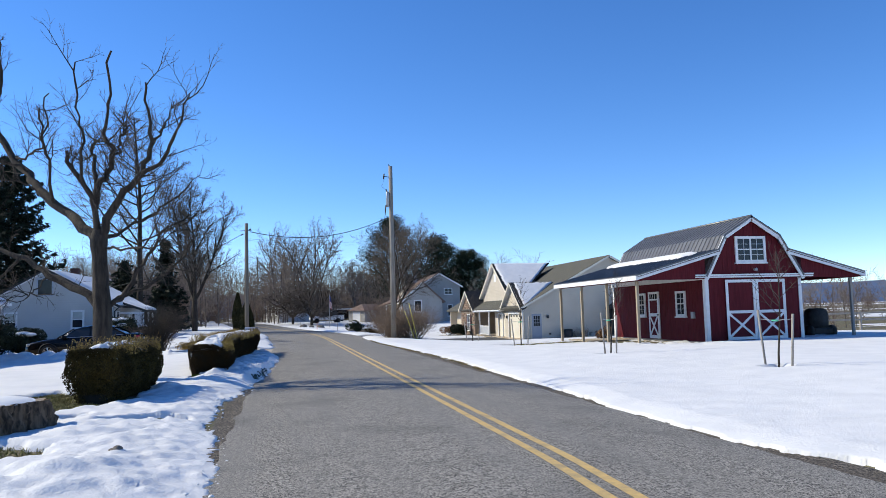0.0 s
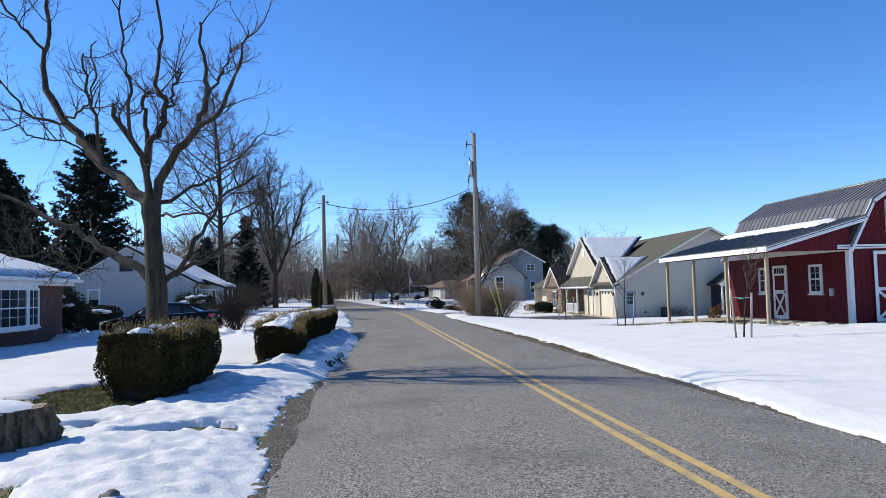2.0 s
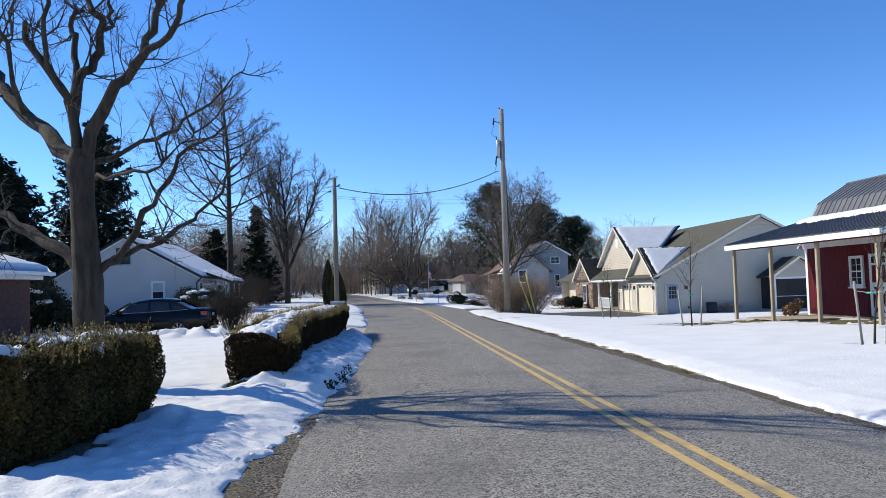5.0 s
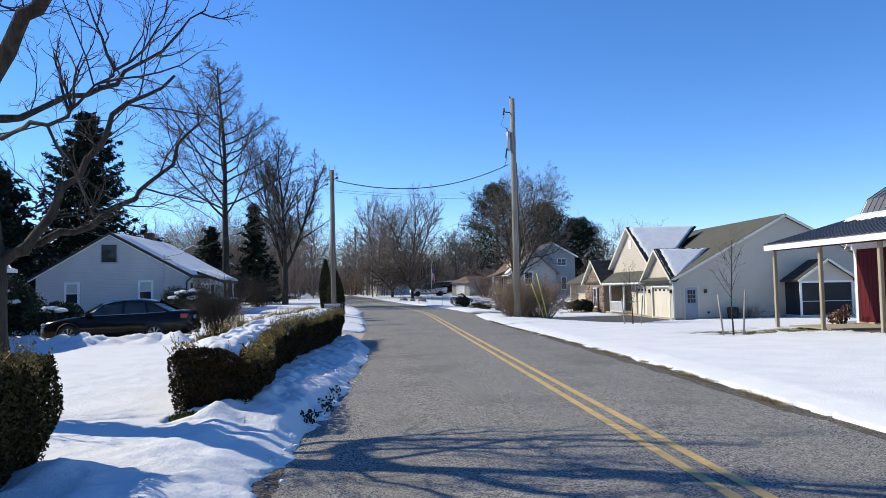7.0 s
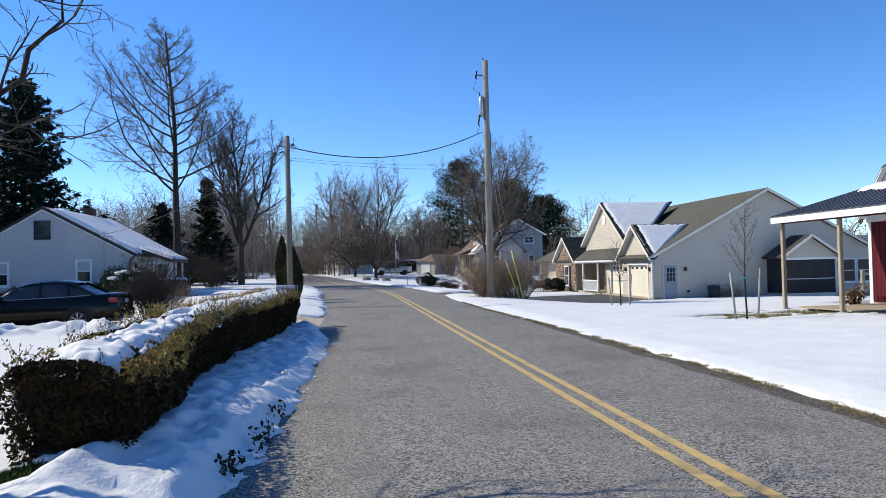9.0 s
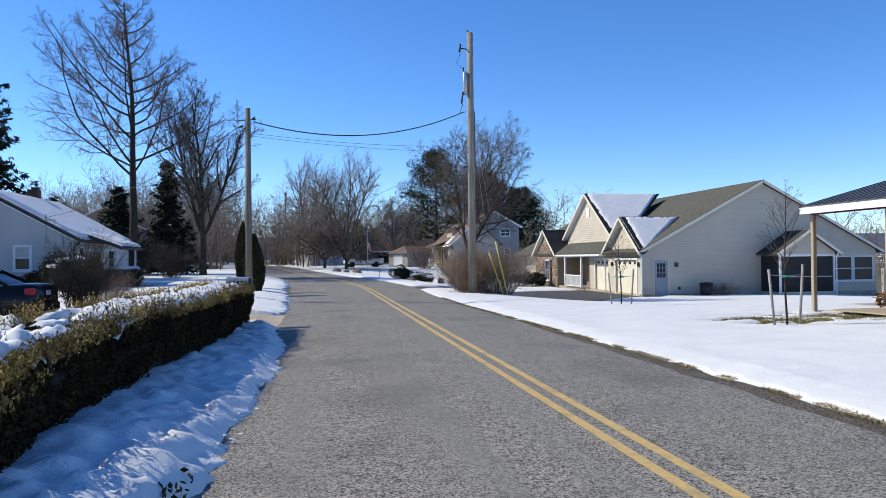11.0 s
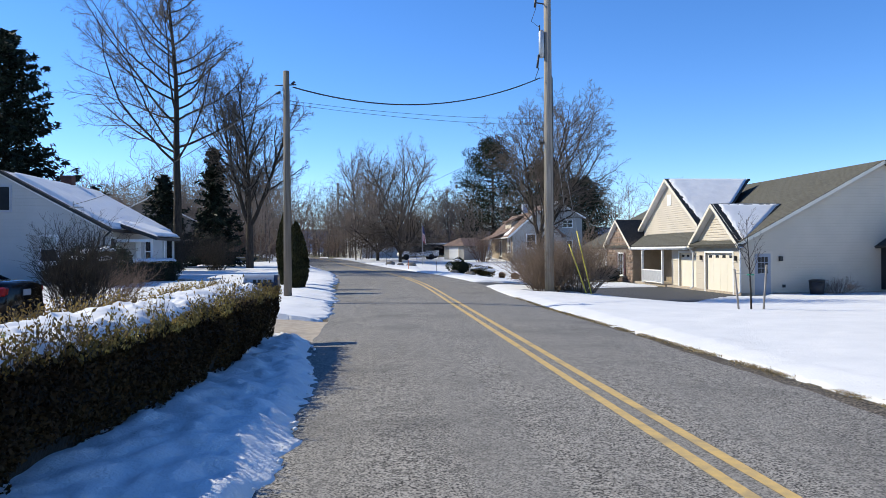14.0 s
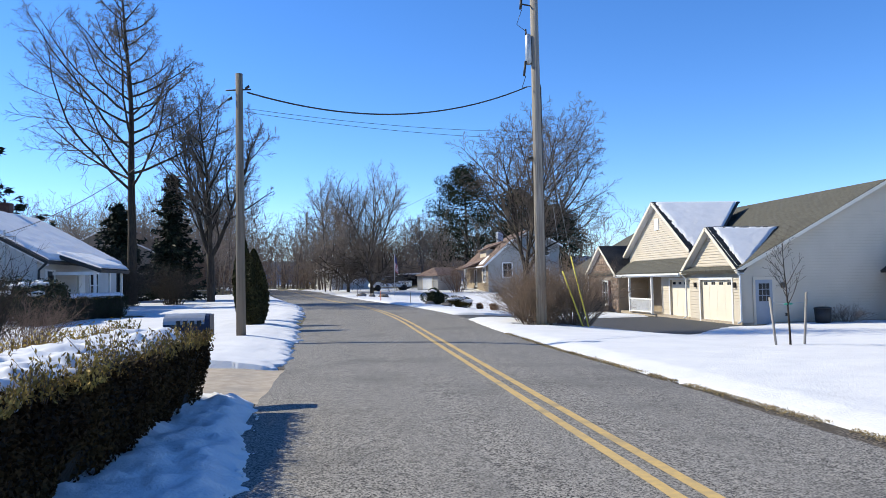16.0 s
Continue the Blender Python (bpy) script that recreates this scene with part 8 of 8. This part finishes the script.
pickup(on_ground(6.4, 118.5, 0.05), 8)
v = thing("van", on_ground(10.2, 126, 0.05), 20, "dark van with snow on its roof", "van")
boxpart("body", (-2.3, 2.3, -0.95, 0.95, 0.4, 1.9), BLACK_PAINT, v, 0.25)
boxpart("windscreen", (-2.32, -2.2, -0.8, 0.8, 1.15, 1.7), CAR_GLASS, v, 0.03)
boxpart("roof_snow_layer", (-2.1, 2.1, -0.85, 0.85, 1.88, 2.1), ROOF_SNOW, v, 0.08, "white snow on the roof")
for x in (-1.4, 1.4):
    for y in (-0.85, 0.85):
        tubepart("wheel", [(x, y - 0.1, 0.34), (x, y + 0.1, 0.34)], 0.34, RUBBER, v, 18, "black tyre")

# ---- flag ----
fl = thing("flagpole", on_ground(6.05, 105), 0, "flagpole with a drooping striped flag", "flag")
tubepart("pole", [(0, 0, -0.2), (0, 0, 4.6)], [0.035, 0.025], STEEL, fl, 8)
X, Z, F = grid(np.linspace(0, 1, 15), np.linspace(0, 1, 27))
for name, lo, hi, m in (("flag_field", 0.55, 1.0, FLAG_BLUE), ("flag_stripes", 0.0, 0.55, FLAG_RED)):
    zz = lo + (hi - lo) * Z
    xs = 0.03 + 0.34 * X * (0.6 + 0.5 * (1 - zz))
    ys = 0.09 * np.sin(X * 14 + zz * 3) * X
    np_mesh(name, np.stack([xs, ys, 2.75 + 1.75 * zz - 0.55 * X * (1 - X * 0.4)], -1).reshape(-1, 3), F, m, fl)
for k in range(5):
    zz = 0.06 + 0.10 * k
    np_mesh("flag_stripe", [(0.05 + 0.34 * q * (0.6 + 0.5 * (1 - zz)), 0.09 * math.sin(q * 14 + zz * 3) * q - 0.012, 2.75 + 1.75 * (zz + dz) - 0.55 * q * (1 - q * 0.4)) for q in np.linspace(0, 1, 12) for dz in (0, 0.05)],
            [(2 * i, 2 * i + 2, 2 * i + 3, 2 * i + 1) for i in range(11)], WHITE, fl)

# ---- shrubs and small trees ----
thicket("shrub", on_ground(7.1, 50.3), 1.6, 2.1, 81, "leafless brown shrub growing round the utility pole", TAN_TWIG, stems=190, arch=0.55, thick=0.011)
thicket("shrub", on_ground(8.5, 50.6), 1.7, 2.2, 82, "leafless brown shrub beside the utility pole", TAN_TWIG, stems=190, arch=0.6, thick=0.011)
thicket("shrub", on_ground(7.7, 52.2), 1.6, 2.2, 83, "leafless brown shrub beside the utility pole", TAN_TWIG, stems=130, arch=0.6, thick=0.011)
thicket("shrub", on_ground(-6.0, 38.9, 0.0), 0.95, 2.1, 84, "leafless shrub with dark seed heads behind the hedge", BARK, stems=85, arch=0.2, thick=0.014, kids=8)
thicket("shrub", on_ground(-6.9, 43.5), 1.4, 1.5, 85, "dense brown leafless shrub in front of the bungalow", RED_TWIG, stems=90, arch=0.7, thick=0.008)
thicket("shrub", on_ground(22.9, 56.2, 0.05), 0.9, 1.0, 86, "dark red leafless shrub at the house wall", RED_TWIG, stems=50, arch=0.9, thick=0.008)
thicket("shrub", on_ground(17.4, 109.0), 0.7, 1.7, 87, "leafless brown shrub at the grey house", RED_TWIG, stems=40, arch=0.4)
thicket("shrub", on_ground(13.5, 109.5), 1.7, 3.6, 88, "leafless brown shrub at the grey house", RED_TWIG, stems=70, arch=0.4, thick=0.016)
clump("shrub", on_ground(-14.9, 41.6), 1.75, 2.75, 91, "dark evergreen shrub with snow at the brick house corner", SHRUB_LEAF, 30000, 0.06, 16)
clump("shrub", on_ground(-12.7, 41.0), 1.1, 1.45, 92, "low dark evergreen shrub with snow on top", SHRUB_LEAF, 14000, 0.055, 9)
clump("shrub", on_ground(-13.2, 56.6), 1.0, 1.1, 97, "low brown shrub at the bungalow wall", HEDGE, 5000, 0.05, 7)
clump("shrub", on_ground(-11.4, 55.6), 1.5, 1.95, 93, "dark evergreen shrub with snow in front of the bungalow", SHRUB_LEAF, 14000, 0.055, 12)
hedge("hedge", [(-10.9, 54.2), (-10.35, 58.0), (-9.85, 61.6)], 1.0, 1.08, 94, "low dark clipped hedge in front of the bungalow porch", 60000, SHRUB_LEAF, tips=300)
hedge_snow([(-10.75, 55.6), (-9.87, 61.5)], 0.42, 1.06 + float(turf(-10.35, 58)), 36, 0.75, "thick pads of snow on the low dark hedge")
thicket("shrub", on_ground(-13.3, 75.5), 2.0, 3.2, 95, "dense brown leafless thicket below the tulip tree", BARK, stems=130, arch=0.35, thick=0.014)
thicket("shrub", on_ground(-11.0, 78.5), 1.6, 2.6, 105, "dense brown leafless thicket beside the tulip tree", BARK, stems=110, arch=0.35, thick=0.014)
clump("shrub", on_ground(17.0, 73.6), 0.85, 1.45, 96, "dark conifer shrub with brown tips at the stone gable", NEEDLE, 6000, 0.07, 8)
clump("shrub", on_ground(16.6, 76.6), 0.9, 1.1, 98, "brown shrub at the stone gable", DEAD_LEAF, 2500, 0.06, 6)
clump("shrub", on_ground(7.6, 82.0), 1.15, 1.45, 99, "dark evergreen shrub in a rock bed", SHRUB_LEAF, 7000, 0.06, 8)
clump("shrub", on_ground(9.1, 81.6), 1.15, 1.15, 100, "low evergreen shrub under a cap of snow", HEDGE, 5000, 0.06, 8)
clump("shrub", on_ground(15.3, 34.6, 0.02), 0.45, 0.75, 101, "dry brown hydrangea beside the barn", DEAD_LEAF, 600, 0.05, 7)
clump("shrub", on_ground(-3.4, 37.9), 0.5, 0.75, 102, "yellow green privet sprigs behind the hedge", HEDGE_TIP, 1500, 0.04, 6)
clump("shrub", on_ground(-4.7, 40.2), 0.7, 0.6, 103, "yellow green privet sprigs behind the hedge", HEDGE_TIP, 1800, 0.04, 6)
for x, y, r in ((11.6, 79.5, 0.35), (10.9, 81.5, 0.28)):
    clump("grass_tuft", on_ground(x, y, 0.05), r, 0.55, 104, "dry ornamental grass tuft in the snow", DEAD_LEAF, 700, 0.09, 5, "grass")


def snow_lump(loc, rx, ry, h, seed, label):
    """An uneven clot of snow caught in twigs: a few merged clods."""
    rng = random.Random(seed)
    bm = bmesh.new()
    for k in range(7):
        one = bmesh.ops.create_icosphere(bm, subdivisions=2, radius=1)["verts"]
        cx, cy, s = rng.uniform(-0.7, 0.7) * rx, rng.uniform(-0.7, 0.7) * ry, rng.uniform(0.22, 0.5)
        for v_ in one:
            q = v_.co.copy()
            f = 1 + 0.45 * noise.noise(q * 1.6 + Vector((seed * 3.1, k * 7.0, 0)))
            v_.co = Vector((loc[0] + cx + q.x * s * rx * 1.2 * f, loc[1] + cy + q.y * s * ry * 1.2 * f, loc[2] - 0.10 - 0.25 * (abs(cx) + abs(cy)) + q.z * (0.06 + 0.20 * s * min(rx, ry)) * f))
    return tagged(part("snow_lump", bm, ROOF_SNOW, None, "", True), label, "snow")


for k, (x, y, z, rx, ry) in enumerate(((-14.6, 40.4, 2.1, 0.45, 0.3), (-14.0, 40.5, 1.6, 0.35, 0.3), (-14.9, 40.1, 1.0, 0.45, 0.25), (-12.7, 40.6, 1.3, 0.55, 0.4), (-11.5, 55.1, 1.75, 0.45, 0.4), (-10.8, 54.9, 1.4, 0.4, 0.35), (-11.0, 55.6, 1.8, 0.35, 0.3), (-11.9, 54.7, 1.45, 0.35, 0.3),
                                     (9.1, 81.2, 0.98, 0.95, 0.7), (7.3, 81.5, 1.3, 0.35, 0.3))):
    snow_lump((x, y, z + float(turf(x, y))), rx, ry, 0.10, k + 2, "clot of white snow resting on an evergreen shrub")


def boulder(loc, r, seed):
    bm = bmesh.new()
    bmesh.ops.create_icosphere(bm, subdivisions=3, radius=1)
    for v_ in bm.verts:
        q = v_.co.copy()
        f = 1 + 0.35 * noise.noise(q * 1.1 + Vector((seed, 0, 0))) + 0.12 * noise.noise(q * 3 + Vector((0, seed, 0)))
        v_.co = Vector((q.x * r * f * 1.2, q.y * r * f, q.z * r * f * 0.75))
    ob = part("boulder", bm, BOULDER, None, "", True)
    ob.location = loc
    return tagged(ob, "rough grey-brown garden boulder in the snow", "boulder", "boulders")


for k, (x, y, r) in enumerate(((7.0, 80.9, 0.35), (8.2, 80.8, 0.4), (9.5, 80.9, 0.3), (2.4, 100.5, 0.4), (4.6, 100.8, 0.45), (3.4, 99.8, 0.3), (-1.81, 8.9, 0.06))):
    boulder(on_ground(x, y, 0.1), r, k * 3.7)
for k, (x, y) in enumerate(((3.5, 84.5), (1.9, 96.0), (5.4, 79.5))):
    mk = thing("driveway_marker", on_ground(x, y), 0, "thin snow marker stake at the road edge", "marker")
    tubepart("stake", [(0, 0, -0.1), (0, 0, 0.85)], 0.025, ORANGE if k == 0 else GREY_WOOD, mk, 6)

LOW = dict(OPEN, kids=(18, 12, 10), first=(0.10, 0.12, 0.1), angle=(62, 50, 44), ratio=(0.55, 0.5, 0.46), steps=(7, 5, 3, 1), taper=(0.2, 0.25, 0.35, 0.4), wander=(0.08, 0.13, 0.16, 0.16), lift=(0.0, 0.06, 0.04, 0.02), thin=(0.36, 0.42, 0.5), min=0.009)
bare_tree("tree", on_ground(3.8, 110), 7.0, 0.22, 51, "low spreading crab apple in the far yard", LOW, forks=(6, 0.16, 1.1), twig=MID_TWIG)
bare_tree("tree", on_ground(1.2, 114), 6.2, 0.2, 52, "low spreading crab apple in the far yard", LOW, forks=(6, 0.18, 1.1), twig=MID_TWIG)
HIGH = dict(LOW, kids=(17, 11, 9), angle=(44, 44, 42), first=(0.15, 0.12, 0.1), ratio=(0.40, 0.46, 0.46), min=0.012, lift=(0.08, 0.08, 0.05, 0.02))
bare_tree("tree", on_ground(5.0, 138), 16.5, 0.3, 53, "tall bare maple above the far yard", HIGH, forks=(5, 0.22, 0.55), twig=HAZY_TWIG, bark=HAZY_BARK)
bare_tree("tree", on_ground(-0.5, 141), 15.5, 0.28, 54, "tall bare maple above the far yard", HIGH, forks=(5, 0.22, 0.55), twig=HAZY_TWIG, bark=HAZY_BARK)
bare_tree("tree", on_ground(12.5, 138), 11, 0.2, 55, "bare tree behind the grey house", HIGH, forks=(3, 0.25, 0.3), twig=HAZY_TWIG, bark=HAZY_BARK)

# ---- beside the houses ----
b = thing("rubbish_bin", on_ground(21.85, 56.2, 0.02), 0, "black plastic rubbish bin beside the house wall", "bin")
tubepart("body", [(0, 0, 0), (0, 0, 0.70)], [0.30, 0.36], BIN_PLASTIC, b, 18)
tubepart("lid", [(0, 0, 0.70), (0, 0, 0.76), (0, 0, 0.80)], [0.38, 0.36, 0.2], BIN_PLASTIC, b, 18)
boxpart("handle", (-0.14, 0.14, -0.39, -0.35, 0.60, 0.64), BLACK, b, 0.01)


def covered_mower(loc, rz):
    m = thing("garden_tractor", loc, rz, "garden tractor under a dark cover in the lean-to", "tractor")
    prof = [(-0.42, 0.25), (-0.46, 0.9), (-0.38, 1.18), (-0.2, 1.24), (0.2, 1.24), (0.38, 1.18), (0.46, 0.9), (0.42, 0.25)]
    bm = bmesh.new()
    prism(bm, prof, lambda u, v, w: Vector((u, -0.2 + w, v)), 0.55)
    bmesh.ops.bevel(bm, geom=bm.edges[:], offset=0.05, segments=2, affect="EDGES")
    part("cover", bm, DARK_FABRIC, m, "slack dark cover", True)
    boxpart("deck", (-0.5, 0.5, -0.35, 0.9, 0.15, 0.40), DARK_FABRIC, m, 0.05)
    for x in (-0.58, 0.58):
        tubepart("wheel", [(x - 0.1, -0.1, 0.26), (x + 0.1, -0.1, 0.26)], 0.26, RUBBER, m, 18, "black tyre")
    return m


covered_mower((22.4, 28.4, 0.12), 5)
f = thing("fence", (22, 40, 0.0), 0, "low wooden rail fence behind the barn", "fence")
for k in range(7):
    boxpart("post", (-2.5 + 3.0 * k, -2.38 + 3.0 * k, -0.06, 0.06, -0.3, 1.05), GREY_WOOD, f)
for z in (0.45, 0.85):
    boxpart("rail", (-2.5, 15.6, -0.03, 0.03, z, z + 0.1), GREY_WOOD, f)
dk = thing("deck", (14.6, 33.4, 0.05), 0, "low deck of new boards under the barn lean-to", "deck")
for k in range(16):
    boxpart("plank", (-1.25, 1.25, -1.35 + 0.145 * k, -1.212 + 0.145 * k, 0.06, 0.10), DECK, dk, 0.006)
boxpart("joist", (-1.2, 1.2, -1.3, -1.24, -0.1, 0.06), DECK, dk, 0.0)

# ---- grass that shows where the snow has gone ----
rng = np.random.default_rng(9)
C = []
for cx, cy, rx, ry, n in ((-4.5, 15.2, 0.75, 2.1, 7000), (-3.9, 14.0, 0.75, 0.8, 2600), (10.6, 32.9, 1.4, 1.3, 3200), (12.6, 33.2, 1.6, 1.8, 3600), (-3.2, 9.3, 0.6, 0.7, 900)):
    a, q = rng.uniform(0, 6.28, n), np.sqrt(rng.random(n))
    x, y = cx + rx * q * np.cos(a), cy + ry * q * np.sin(a)
    C.append(np.stack([x, y, turf(x, y) + 0.02], -1))
g = thing("grass", (0, 0, 0), 0, "matted green and straw winter grass in a thawed patch", "grass", kind="stuff")
tagged(leaves("blades", np.concatenate(C), 0.035, GRASS, g, 5, (0, 0, 0.7), 0.16), kind="stuff")
C = []
for cx, cy, rx, ry, n in ((-0.75, 19.8, 0.12, 0.2, 90), (-0.62, 20.8, 0.12, 0.5, 70), (-0.58, 22.0, 0.10, 0.4, 50)):
    a, q = rng.uniform(0, 6.28, n), np.sqrt(rng.random(n))
    x, y = cx + rx * q * np.cos(a), cy + ry * q * np.sin(a)
    C.append(np.stack([x, y, turf(x, y) + 0.06 + 0.12 * rng.random(n)], -1))
a, q = rng.uniform(0, 6.28, 2600), np.sqrt(rng.random(2600))
x, y = -2.04 + 0.19 * q * np.cos(a), 19.36 + 0.26 * q * np.sin(a)
g = thing("grass", (0, 0, 0), 0, "tuft of fresh green grass at the foot of the hedge end", "grass", kind="stuff")
tagged(leaves("blades", np.stack([x, y, turf(x, y) + 0.03 + 0.09 * rng.random(2600)], -1), 0.045, GREEN_GRASS, g, 15, (0, 0, 0.9), 0.16), kind="stuff")
w = thing("weeds", (0, 0, 0), 0, "small dark leafy weeds at the road edge", "weeds", kind="stuff")
tagged(leaves("leaf_mass", np.concatenate(C), 0.03, SHRUB_LEAF, w, 6, (0, 0, 0.6), 0.5), kind="stuff")

n = 17000
y = rng.uniform(20, 46, n)
x = np.interp(y, (20, 24, 29, 31, 36, 41, 46), (5.34, 5.50, 5.46, 5.42, 5.28, 5.10, 5.15)) + rng.normal(-0.04, 0.05, n)
keep = field(x, y, 0.8, 77) > -0.25
fr = thing("grass_fringe", (0, 0, 0), 0, "straw coloured grass and mud along the road edge", "grass", kind="stuff")
tagged(leaves("blades", np.stack([x, y, turf(x, y) + 0.025 + 0.02 * rng.random(n)], -1)[keep], 0.019, STRAW, fr, 8, (0, 0, 0.5), 0.2), kind="stuff")

# ---- clods of snow thrown along the left road edge ----
rng = np.random.default_rng(31)
bm = bmesh.new()
bmesh.ops.create_icosphere(bm, subdivisions=1, radius=1)
ball = np.array([v_.co[:] for v_ in bm.verts])
tris = np.array([[v_.index for v_ in q.verts] for q in bm.faces])
bm.free()
n = 210
y = rng.uniform(6.5, 34, n)
edge = np.interp(y, (6, 8.5, 10.5, 12, 14.5, 16.5, 20, 24, 28, 31, 34), (-0.7, -0.68, -0.85, -1.12, -1.08, -0.88, -0.62, -0.42, -0.22, -0.30, -0.5))
x = edge + rng.normal(-0.06, 0.09, n)
size = 0.007 + 0.024 * rng.random(n) ** 3
V = np.stack([x, y, turf(x, y) + 0.02 + np.where(x < edge, 0.045, 0.0)], -1)[:, None] + ball[None] * (size[:, None] * rng.uniform(0.7, 1.3, (n, 3)) * (1.2, 1.2, 0.7))[:, None] * rng.uniform(0.8, 1.2, (n, len(ball), 1))
cl = thing("snow_clods", (0, 0, 0), 0, "small clods of snow scattered along the road edge", "snow", kind="stuff")
tagged(np_mesh("clod_mass", V.reshape(-1, 3), (tris[None] + len(ball) * np.arange(n)[:, None, None]).reshape(-1, 3), ROOF_SNOW, cl), kind="stuff")

# ---- far ridge ----
X, Y, F = grid(np.linspace(-3600, 4600, 120), np.linspace(0, 1, 9))
H = 100 + 16 * field(X, X * 0, 900, 41) + 6 * field(X, X * 0, 180, 42)
tagged(np_mesh("far_ridge", np.stack([X, 2300 + 900 * Y, H * np.sin(np.pi / 2 * Y) ** 0.8 - 3], -1).reshape(-1, 3), F, HAZE_HILL, smooth=True), "long wooded ridge on the horizon, coloured in haze blue", "hill", kind="structure")
# low scrub along the fields
rng = np.random.default_rng(12)
spots = [(rng.uniform(-40, 60), rng.uniform(150, 240)) for _ in range(70)] + [(rng.uniform(40, 170), rng.uniform(58, 200)) for _ in range(150)]
spots += [(float(centre(y)) - rng.uniform(4, 24), y) for y in rng.uniform(100, 160, 130)] + [(rng.uniform(float(centre(y)) + 4.5, 16), y) for y in rng.uniform(140, 180, 70)]
spots += [(rng.uniform(-60, 22), rng.uniform(178, 205)) for _ in range(120)] + [(float(centre(y)) - rng.uniform(5, 30), y) for y in rng.uniform(104, 140, 60)]
far_wood("scrub", "low brown scrub at the edge of the fields", spots, 15, (2.5, 5), RED_TWIG, kids=(13, 8))
